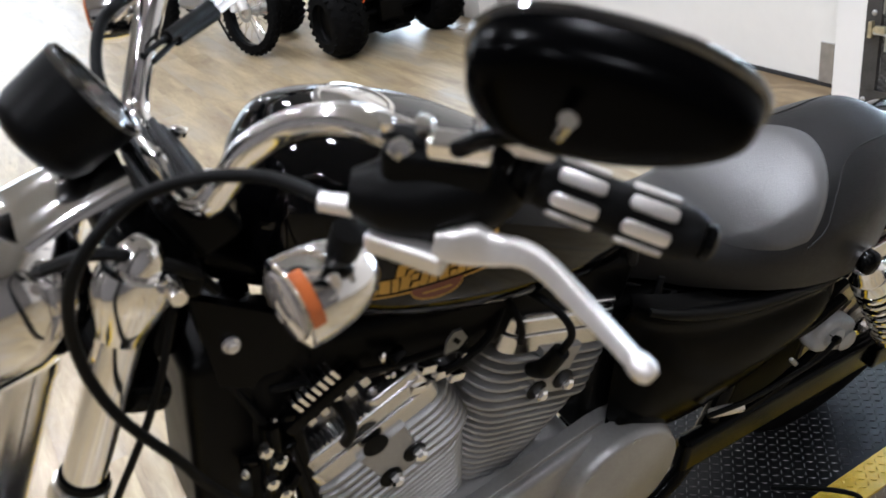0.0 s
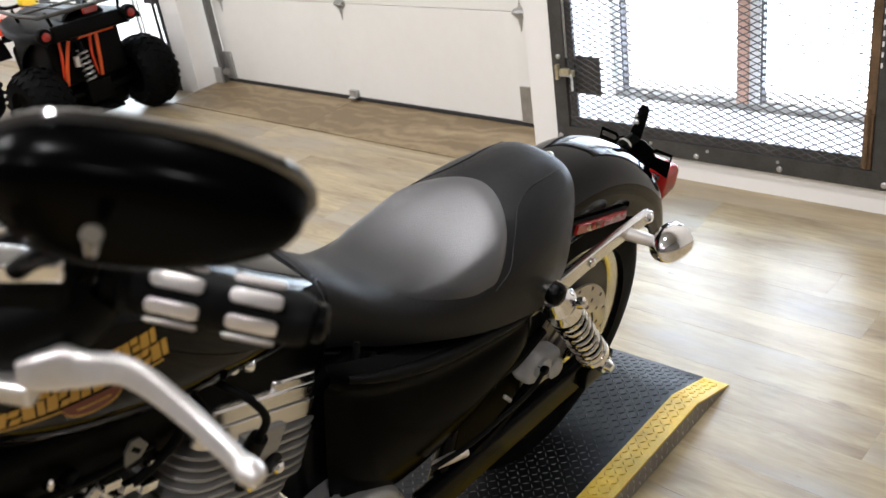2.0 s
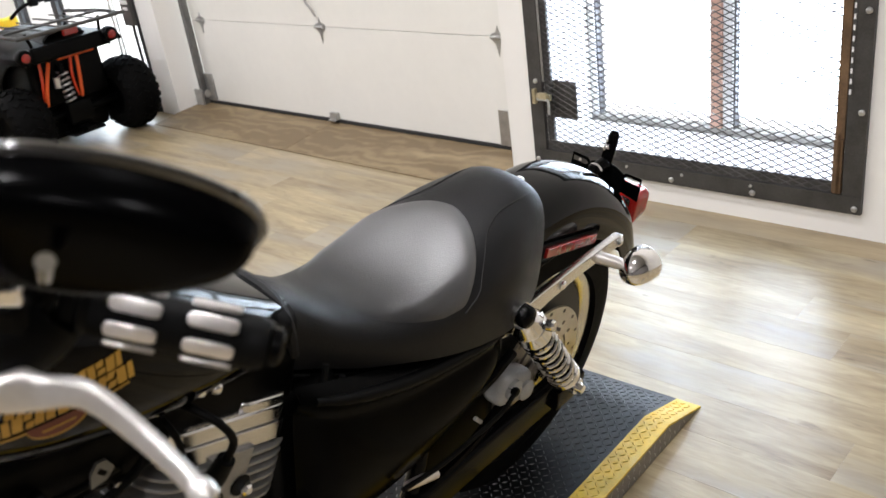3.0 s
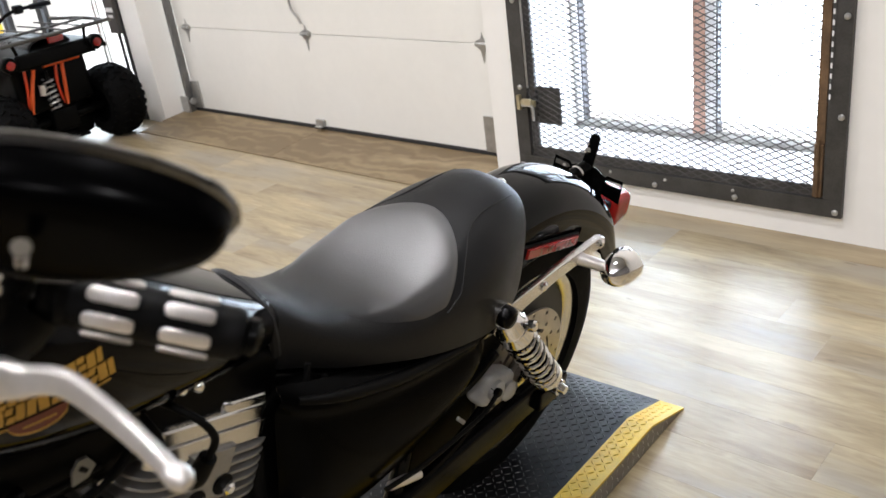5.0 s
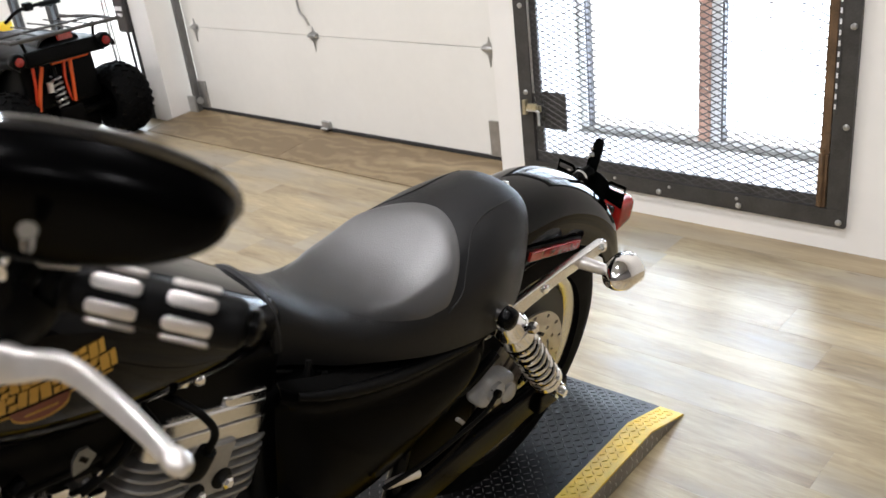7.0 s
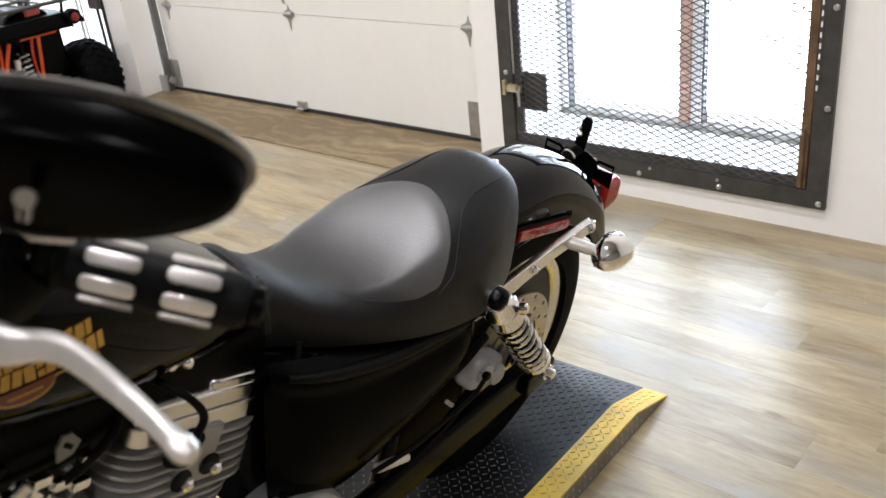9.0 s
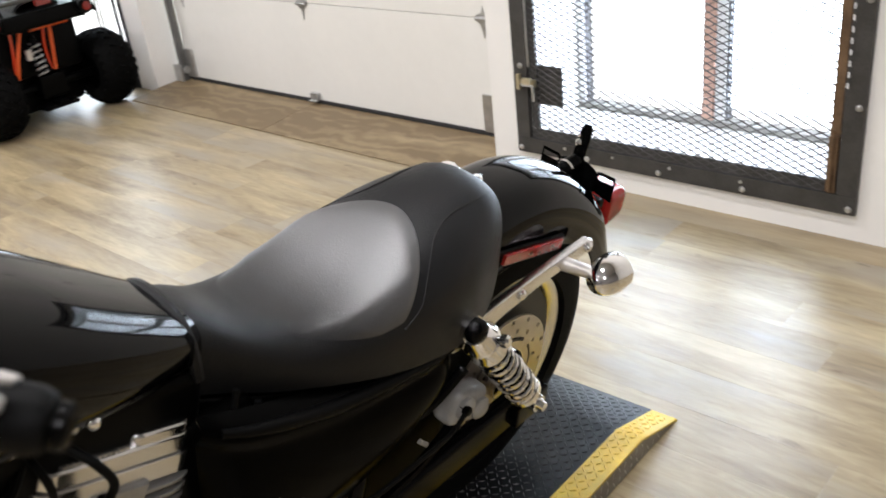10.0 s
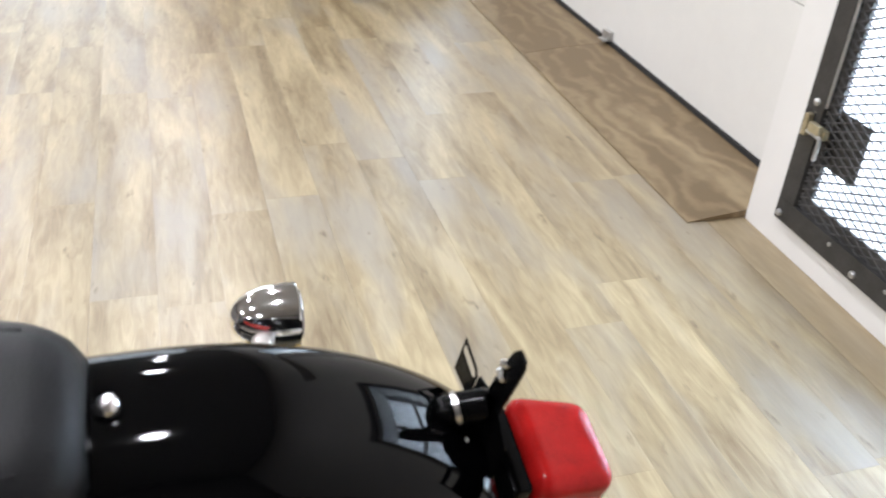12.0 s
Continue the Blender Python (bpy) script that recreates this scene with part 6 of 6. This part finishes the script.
def rear_mirror(sgn):
    c = L(-1.014, sgn * 0.392, 1.316)
    x = Vector((0.66, -sgn * 0.75, -0.05)).normalized()
    n = Vector((0.72, sgn * 0.64, 0.25))
    n = (n - x * n.dot(x)).normalized()
    y = n.cross(x) * (1 if n.cross(x).z > 0 else -1)

    def rim(t):
        ct, st = math.cos(t), math.sin(t)
        half = 0.079
        taper = 1.0 - 0.40 * (ct * 0.5 + 0.5) ** 1.3
        return half * power(ct, 0.86), 0.049 * taper * power(st, 0.80)

    def shell(k, t):
        a, b = rim(t)
        g = math.cos(k * math.pi / 2) ** 0.44
        return c + x * a * g + y * b * g - n * 0.032 * math.sin(k * math.pi / 2) ** 0.58
    mi = P("mirror", grid_surface(shell, (0.0, 0.0003, 0.003, 0.01, 0.03, 0.06, 0.1, 0.16, 0.24, 0.34, 0.45, 0.56, 0.66, 0.75, 0.82, 0.88, 0.925, 0.955, 0.975, 0.988, 0.995, 0.9985, 0.9998), np.linspace(0, 2 * math.pi, 65)[:-1], wrap=True, caps=True), "mirror_shell", label="black teardrop mirror")
    P("mirror_rim", tube([c + x * rim(t)[0] + y * rim(t)[1] + n * 0.002 for t in np.linspace(0, 2 * math.pi, 49)], 0.0042, 8, 1), "trim_gloss", mi, "polished black mirror rim")
    bm = bmesh.new()
    bm.faces.new([bm.verts.new(c + x * rim(t)[0] * 0.97 + y * rim(t)[1] * 0.97 + n * 0.003) for t in np.linspace(0, 2 * math.pi, 49)[:-1]])
    bmesh.ops.solidify(bm, geom=bm.faces[:], thickness=0.001)
    P("mirror_glass", bm, "mirror", mi)
    foot = L(-1.064, sgn * 0.318, 1.250)
    P("mirror_stem", tube([foot, L(-1.062, sgn * 0.345, 1.272), L(-1.052, sgn * 0.372, 1.288), L(-1.040, sgn * 0.385, 1.298)], 0.0062, 10), "black_gloss", mi)
    P("stem_ball", tube([L(-1.058, sgn * 0.404, 1.305), L(-1.060, sgn * 0.413, 1.320)], [0.0038, 0.0052], 12), "chrome", mi, "chrome mirror stud")


rear_mirror(1)
P("side_stand", tube([L(-0.98, 0.10, 0.20), L(-0.90, 0.20, 0.10), L(-0.82, 0.265, 0.066)], [0.014, 0.013, 0.016], 10), "black_gloss")
for rr, ll, uu in ((-0.60, 0.12, 0.70), (-0.615, 0.115, 0.66), (-0.61, 0.125, 0.62)):
    P("frame_bolt", lathe([(0, 0.006), (0.006, 0.006), (0.008, 0.003)], L(rr, ll, uu), (0, -1, 0), 8), "chrome")

# small fasteners, clips and hoses, scattered at random to give the engine bay glints
rng = random.Random(12)
clip = finish("fastener", lathe([(-0.003, 0.004), (0.0, 0.006), (0.005, 0.006), (0.007, 0.003)], (0, 0, 0), (0, -1, 0), 8), M["chrome"])
plug = finish("connector", box(-0.010, 0.010, -0.006, 0.006, -0.006, 0.006, 0.002), M["black_gloss"])
for r0, r1, u0, u1, l0, l1, count in ((-0.66, -0.57, 0.50, 0.76, 0.095, 0.125, 16), (-1.16, -0.93, 0.77, 0.83, 0.06, 0.09, 12), (-1.20, -1.13, 0.62, 0.80, 0.07, 0.09, 9)):
    for k in range(count):
        p = L(rng.uniform(r0, r1), rng.uniform(l0, l1), rng.uniform(u0, u1))
        s = rng.uniform(0.5, 1.25)
        m = Matrix.Translation(p) @ pose(0, 0, 0, rng.uniform(-50, 50), rng.uniform(-30, 30), rng.uniform(-40, 40)) @ Matrix.Diagonal((s, s, s, 1))
        if k % 3 == 2:
            piece("connector", plug, BIKE, m)
        else:
            piece("fastener", clip, BIKE, m)
for pts in (((-0.60, 0.10, 0.76), (-0.63, 0.12, 0.68), (-0.61, 0.125, 0.58), (-0.64, 0.11, 0.48)), ((-0.57, 0.10, 0.72), (-0.59, 0.125, 0.62), (-0.57, 0.12, 0.52)), ((-1.14, 0.07, 0.83), (-1.05, 0.085, 0.815), (-0.96, 0.09, 0.80), (-0.90, 0.085, 0.79)), ((-1.18, 0.06, 0.86), (-1.15, 0.08, 0.76), (-1.17, 0.08, 0.66))):
    P("hose", tube([L(*p) for p in pts], 0.0048, 8), "rubber")

# ---- other vehicles at the shop door ----


def knobby_tyre(name, R, w, flat, rows, count, knob, parent, centre, label="", single=False):
    """Tyre with moulded tread blocks; single makes every block a part beside the tyre."""
    bm = lathe(torus_profile(R - 0.008, w, flat, 14), centre, (0, 1, 0), 48, closed=True)
    block = finish("tread_block", box(-knob[0], knob[0], -knob[1], knob[1], -0.006, 0.011), M["tyre"], 30) if single else None
    for j, off in enumerate(rows):
        for k in range(count):
            a = 2 * math.pi * (k + 0.5 * (j % 2)) / count
            lean = off / (w / 2)
            rad = R - 0.010 - (w * flat) * (1 - math.sqrt(max(0.0, 1 - min(0.97, abs(lean)) ** 2.6))) * 0.9
            m = Matrix.Translation(Vector(centre)) @ Matrix.Rotation(a, 4, "Y") @ Matrix.Translation((0, off, rad)) @ Matrix.Rotation(-lean * 0.8, 4, "X") @ Matrix.Rotation(radians(28 if j % 2 else -28) if knob[2] else 0, 4, "Z")
            if single:
                piece("tread_block", block, parent, m)
            else:
                merge(bm, moved(box(-knob[0], knob[0], -knob[1], knob[1], -0.006, 0.011), m))
    return part(name, bm, M["tyre"], parent, label, 30)


def quad_bike(m):
    """x runs to its rear."""
    e = empty("quad_bike", m, "small black and red quad bike parked facing the glass door", "quad bike")
    hub = [(0, 0.345, 0.212, 0.215, "rear_wheel"), (0, -0.335, 0.212, 0.215, "rear_wheel"), (-0.92, 0.27, 0.215, 0.17, "front_wheel"), (-0.92, -0.27, 0.215, 0.17, "front_wheel")]
    for x, y, R, w, n in hub:
        c = (x, y, R)
        wl = part(n, lathe([(-w * 0.32, 0.05), (-w * 0.30, 0.10), (-w * 0.36, 0.115), (w * 0.36, 0.115), (w * 0.30, 0.10), (w * 0.1, 0.06), (w * 0.1, 0.02)], c, (0, 1, 0), 28), M["black"], e)
        knobby_tyre("tyre", R, w, 0.42, [-0.085 * w / 0.2, -0.045 * w / 0.2, 0.0, 0.045 * w / 0.2, 0.085 * w / 0.2], 22, (0.012, 0.019, True), wl, c, "black off-road tyre", True)
    part("axle", tube([(0, -0.3, 0.205), (0, 0.3, 0.205)], 0.022, 12), M["black"], e)
    part("axle_carrier", box(-0.07, 0.06, -0.08, 0.08, 0.14, 0.27, 0.02), M["black"], e)
    part("skid_plate", box(-0.02, 0.085, -0.10, 0.10, 0.085, 0.105, 0.006), M["black"], e)
    # Filler box added to block the bright floor seen under the quad.
    part("glare_filler", box(-0.60, -0.04, -0.20, 0.22, 0.065, 0.285, 0.03, 2), M["black"], e, "black filler box hiding floor glare under the quad")
    part("hitch_plate", box(0.02, 0.11, -0.03, 0.03, 0.10, 0.125, 0.004), M["black"], e)
    part("swing_arm", tube([(0.0, 0.0, 0.19), (-0.30, 0.0, 0.24)], 0.035, 10), M["black"], e)
    for s in (1, -1):
        part("frame_tube", tube([(0.05, -0.075 + s * 0.108, 0.285), (0.07, -0.060 + s * 0.100, 0.40), (0.09, -0.040 + s * 0.085, 0.52)], 0.011, 10), M["orange"], e, "orange-red frame tube")
        part("frame_tube", tube([(0.03, -0.080 + s * 0.105, 0.29), (0.06, -0.085 + s * 0.090, 0.42), (0.08, -0.075 + s * 0.095, 0.55)], 0.009, 10), M["red_paint"], e)
        part("frame_rail", tube([(-0.75, s * 0.12, 0.22), (-0.40, s * 0.14, 0.20), (-0.10, s * 0.13, 0.25)], 0.014, 10), M["red_paint"], e)
    # Filler box added to block white daylight between body and wheels.
    part("body_filler", box(-0.34, 0.04, -0.225, 0.225, 0.27, 0.56, 0.03, 2), M["black"], e)
    part("cross_bar", tube([(0.105, -0.075, 0.528), (0.105, 0.143, 0.530)], 0.013, 10), M["orange"], e, "orange cross bar")
    a, b = Vector((0.06, -0.052, 0.49)), Vector((0.10, -0.066, 0.285))
    d = (b - a).normalized()
    side, up = d.orthogonal().normalized(), d.cross(d.orthogonal().normalized())
    sh = part("shock_absorber", lathe([(0, 0.014), ((b - a).length, 0.014)], a, d, 12), M["black"], e, "rear shock with coil spring")
    part("spring", tube([a + d * (0.04 + 0.17 * k / 70) + 0.028 * (math.cos(2 * math.pi * 6 * k / 70) * side + math.sin(2 * math.pi * 6 * k / 70) * up) for k in range(71)], 0.0055, 6, 1), M["galv"], sh)
    part("reservoir", tube([(0.075, -0.105, 0.37), (0.075, -0.100, 0.425)], 0.018, 12), M["satin"], e)
    part("engine", box(-0.62, -0.26, -0.12, 0.12, 0.16, 0.46, 0.04, 3), M["black"], e)
    # moulded rear body, fenders and seat
    def body(t, a):
        x = 0.16 - 0.62 * t
        w = 0.30 + 0.03 * math.sin(3 * t) - 0.10 * t * t
        return Vector((x, w * power(math.sin(a), 0.7), 0.545 + 0.075 * power(max(0, math.cos(a)), 0.6) + 0.03 * t))
    part("rear_body", grid_surface(body, np.linspace(0, 1, 14), np.linspace(-math.pi / 2, math.pi / 2, 23), thick=0.012), M["black"], e, "black plastic rear body")
    part("rear_panel", box(0.13, 0.165, -0.24, 0.24, 0.535, 0.62, 0.02, 3), M["black"], e)
    for s in (1, -1):
        part("rear_fender", grid_surface(lambda t, v, s=s: Vector((0.02 + 0.30 * math.cos(t), s * (0.14 + 0.12 * v), 0.30 + 0.27 * math.sin(t) - 0.03 * v * v)), np.linspace(radians(72), radians(160), 18), np.linspace(0, 1, 8), thick=0.008), M["black"], e, "black plastic fender")
        lamp = part("tail_lamp", lathe([(-0.03, 0.040), (0.0, 0.044), (0.012, 0.040), (0.016, 0.03)], (0.185, -0.034 + s * 0.258, 0.590), (1, 0, -0.1), 22), M["black"], e)
        part("lens", lathe([(0.010, 0.026), (0.020, 0.023), (0.024, 0.004)], (0.185, -0.034 + s * 0.258, 0.590), (1, 0, -0.1), 18), M["red_refl"], lamp, "round red lens")
        part("front_fender", grid_surface(lambda t, v, s=s: Vector((-0.92 + 0.30 * math.cos(t), s * (0.11 + 0.13 * v), 0.28 + 0.30 * math.sin(t))), np.linspace(radians(20), radians(160), 16), np.linspace(0, 1, 6), thick=0.008), M["black"], e)
    part("brake_lamp", box(0.162, 0.185, -0.041, 0.048, 0.640, 0.685, 0.008), M["red_refl"], e, "red brake lamp")
    part("seat", grid_surface(lambda t, a: Vector((0.10 - 0.52 * t, 0.12 * power(math.sin(a), 0.7), 0.585 + 0.075 * power(max(0, math.cos(a)), 0.6) - 0.02 * math.sin(math.pi * t))), np.linspace(0, 1, 14), np.linspace(-math.pi / 2, math.pi / 2, 17), thick=-0.01), M["vinyl"], e)
    part("tank_cover", grid_surface(lambda t, a: Vector((-0.40 - 0.38 * t, (0.13 + 0.06 * t) * power(math.sin(a), 0.7), 0.53 + (0.10 - 0.03 * t) * power(max(0, math.cos(a)), 0.6))), np.linspace(0, 1, 12), np.linspace(-math.pi / 2, math.pi / 2, 17), thick=-0.01), M["red_paint"], e, "red plastic tank cover")
    rack = part("rear_rack", tube([(0.20, -0.30, 0.688), (0.235, -0.27, 0.693), (0.235, 0.27, 0.693), (0.20, 0.30, 0.688)], 0.011, 10, 5), M["steel_dark"], e, "dark tubular rear rack")
    for s in (1, -1):
        part("rack_rail", tube([(0.20, s * 0.30, 0.688), (0.0, s * 0.31, 0.698), (-0.28, s * 0.26, 0.703)], 0.011, 10), M["steel_dark"], rack)
        part("rack_stay", tube([(0.12, s * 0.20, 0.60), (0.12, s * 0.22, 0.693)], 0.009, 8), M["black"], rack)
        part("rack_stay", tube([(-0.22, s * 0.20, 0.61), (-0.22, s * 0.22, 0.701)], 0.009, 8), M["black"], rack)
    for y in (-0.15, -0.05, 0.05, 0.15):
        part("rack_slat", tube([(0.235, y, 0.695), (-0.26, y, 0.705)], 0.005, 8), M["steel_dark"], rack)
    part("rack_bar", tube([(0.0, -0.31, 0.699), (0.0, 0.31, 0.699)], 0.008, 8), M["steel_dark"], rack)
    bar = part("handlebar", tube([(-0.50, -0.37, 0.755), (-0.55, -0.18, 0.750), (-0.64, -0.07, 0.665), (-0.64, 0.07, 0.665), (-0.55, 0.18, 0.750), (-0.50, 0.37, 0.765)], 0.011, 10), M["black"], e)
    part("bar_pad", box(-0.66, -0.61, 0.03, 0.15, 0.635, 0.70, 0.02, 3), M["yellow_plastic"], bar, "yellow handlebar pad")
    for s in (1, -1):
        part("grip", tube([(-0.520, s * 0.29, 0.759), (-0.500, s * 0.37, 0.763), (-0.490, s * 0.41, 0.765)], 0.018, 10), M["rubber"], bar)
        part("switch_box", box(-0.565, -0.515, s * 0.225 - 0.025, s * 0.225 + 0.025, 0.735, 0.785, 0.008), M["black"], bar)
        part("brake_lever", tube([(-0.56, s * 0.24, 0.765), (-0.575, s * 0.32, 0.750), (-0.56, s * 0.39, 0.735)], 0.006, 8), M["black"], bar)
    return e


quad_bike(pose(-2.657, -0.581, 0.0, 0, 0, 4))


def dirt_bike(m, accent):
    """x runs to its front; the front wheel stands at the origin."""
    e = empty("dirt_bike", m, "off-road motorcycle with white and red plastics and knobbly tyres", "dirt bike", "parked dirt bikes")
    for x, R, w, n in ((0.0, 0.335, 0.085, "front_wheel"), (-1.30, 0.32, 0.105, "rear_wheel")):
        c = Vector((x, 0, R))
        wl = part(n, lathe([(-0.055, 0.02), (-0.05, 0.045), (-0.02, 0.03), (0.02, 0.03), (0.05, 0.045), (0.055, 0.02)], c, (0, 1, 0), 20), M["satin"], e)
        knobby_tyre("tyre", R, w, 0.85, [-0.033, -0.012, 0.012, 0.033], 34, (0.011, 0.0085, False), wl, c, "black knobbly tyre")
        part("rim", lathe([(-0.026, 0.262), (-0.028, 0.270), (-0.02, 0.255), (0.02, 0.255), (0.028, 0.270), (0.026, 0.262), (0.015, 0.248), (-0.015, 0.248)], c, (0, 1, 0), 48, closed=True), M["black"], wl, "black rim")
        sp = finish("spoke", tube([(0, 0, 0.035), (0, 0, 0.252)], 0.0034, 5), M["chrome"])
        for k in range(32):
            piece("spoke", sp, wl, Matrix.Translation(c + Vector((0, 0.04 if k % 2 else -0.04, 0))) @ Matrix.Rotation(2 * math.pi * k / 32, 4, "Y") @ Matrix.Rotation(radians(8 if k % 2 else -8), 4, "X") @ Matrix.Rotation(radians(22 if k % 4 < 2 else -22), 4, "Y"))
        part("brake_disc", lathe([(-0.060, 0.05), (-0.060, 0.080), (-0.057, 0.080), (-0.057, 0.05)], c, (0, 1, 0), 36, closed=True), M["galv"], wl)
    for s in (1, -1):
        f = part("fork_leg", tube([(0.015, s * 0.095, 0.335), (-0.10, s * 0.095, 0.62), (-0.26, s * 0.095, 1.02)], [0.024, 0.026, 0.022], 14), M["satin"], e)
        part("fork_guard", grid_surface(lambda t, v, s=s: Vector((0.050 - 0.115 * t + 0.022 * math.cos(v), s * 0.095 + 0.036 * math.sin(v), 0.36 + 0.30 * t)), np.linspace(0, 1, 8), np.linspace(-1.6, 1.6, 11), thick=0.003), M["white_plastic"], f, "white fork guard")
        part("guard_stripe", box(0.0, 0.03, s * 0.095 - 0.037, s * 0.095 + 0.037, 0.50, 0.56, 0.004), M[accent], f)
    part("axle_lug", box(-0.02, 0.03, 0.07, 0.13, 0.29, 0.36, 0.012), M["satin"], e)
    part("caliper", box(-0.10, -0.035, -0.12, -0.06, 0.33, 0.43, 0.012), M["white_plastic"], e)
    part("front_fender", grid_surface(lambda t, a: Vector((0.35 - 0.75 * t, 0.085 * power(math.sin(a), 0.8) * (1 - 0.3 * t), 0.72 + 0.07 * math.sin(math.pi * t) + 0.04 * math.cos(a))), np.linspace(0, 1, 14), np.linspace(-1.5, 1.5, 11), thick=0.004), M[accent], e)
    part("frame", tube([(-0.22, 0, 0.92), (-0.38, 0, 0.60), (-0.42, 0, 0.34), (-0.80, 0, 0.30), (-0.86, 0, 0.62), (-0.30, 0, 0.90)], 0.022, 10), M["black"], e)
    part("engine", box(-0.78, -0.45, -0.12, 0.12, 0.32, 0.56, 0.04, 3), M["cast"], e)
    part("cylinder", box(-0.60, -0.46, -0.07, 0.07, 0.54, 0.72, 0.02, 3), M["cast"], e)
    part("swing_arm", tube([(-0.80, 0.08, 0.38), (-1.30, 0.10, 0.32)], 0.022, 10), M["satin"], e)
    part("tank_shroud", grid_surface(lambda t, a: Vector((-0.28 - 0.42 * t, 0.16 * power(math.sin(a), 0.7) * (1 - 0.4 * t), 0.68 + 0.26 * power(max(0, math.cos(a)), 0.6))), np.linspace(0, 1, 10), np.linspace(-1.57, 1.57, 15), thick=-0.008), M[accent], e)
    part("seat", grid_surface(lambda t, a: Vector((-0.62 - 0.68 * t, 0.07 * power(math.sin(a), 0.7), 0.80 + 0.10 * power(max(0, math.cos(a)), 0.6))), np.linspace(0, 1, 10), np.linspace(-1.57, 1.57, 13), thick=-0.008), M["vinyl"], e)
    part("rear_fender", grid_surface(lambda t, a: Vector((-1.20 - 0.40 * t, 0.08 * power(math.sin(a), 0.8), 0.80 + 0.06 * t + 0.03 * math.cos(a))), np.linspace(0, 1, 8), np.linspace(-1.5, 1.5, 9), thick=0.004), M["white_plastic"], e)
    part("handlebar", tube([(-0.36, -0.38, 1.10), (-0.28, -0.15, 1.06), (-0.28, 0.15, 1.06), (-0.36, 0.38, 1.10)], 0.011, 10), M["black"], e)
    part("side_stand", tube([(-0.62, 0.10, 0.30), (-0.60, 0.24, 0.012)], 0.011, 8), M["black"], e)
    return e


dirt_bike(pose(-3.16, -1.285, 0, 0, 0, 19) @ pose(0, 0, 0, -9, 0, 0) @ Matrix.Scale(0.81, 4), "red_paint")
dirt_bike(pose(-5.20, -1.28, 0, 0, 0, 17) @ pose(0, 0, 0, -9, 0, 0) @ Matrix.Scale(0.81, 4), "red_paint")

# ---- floor pieces ----
floor()
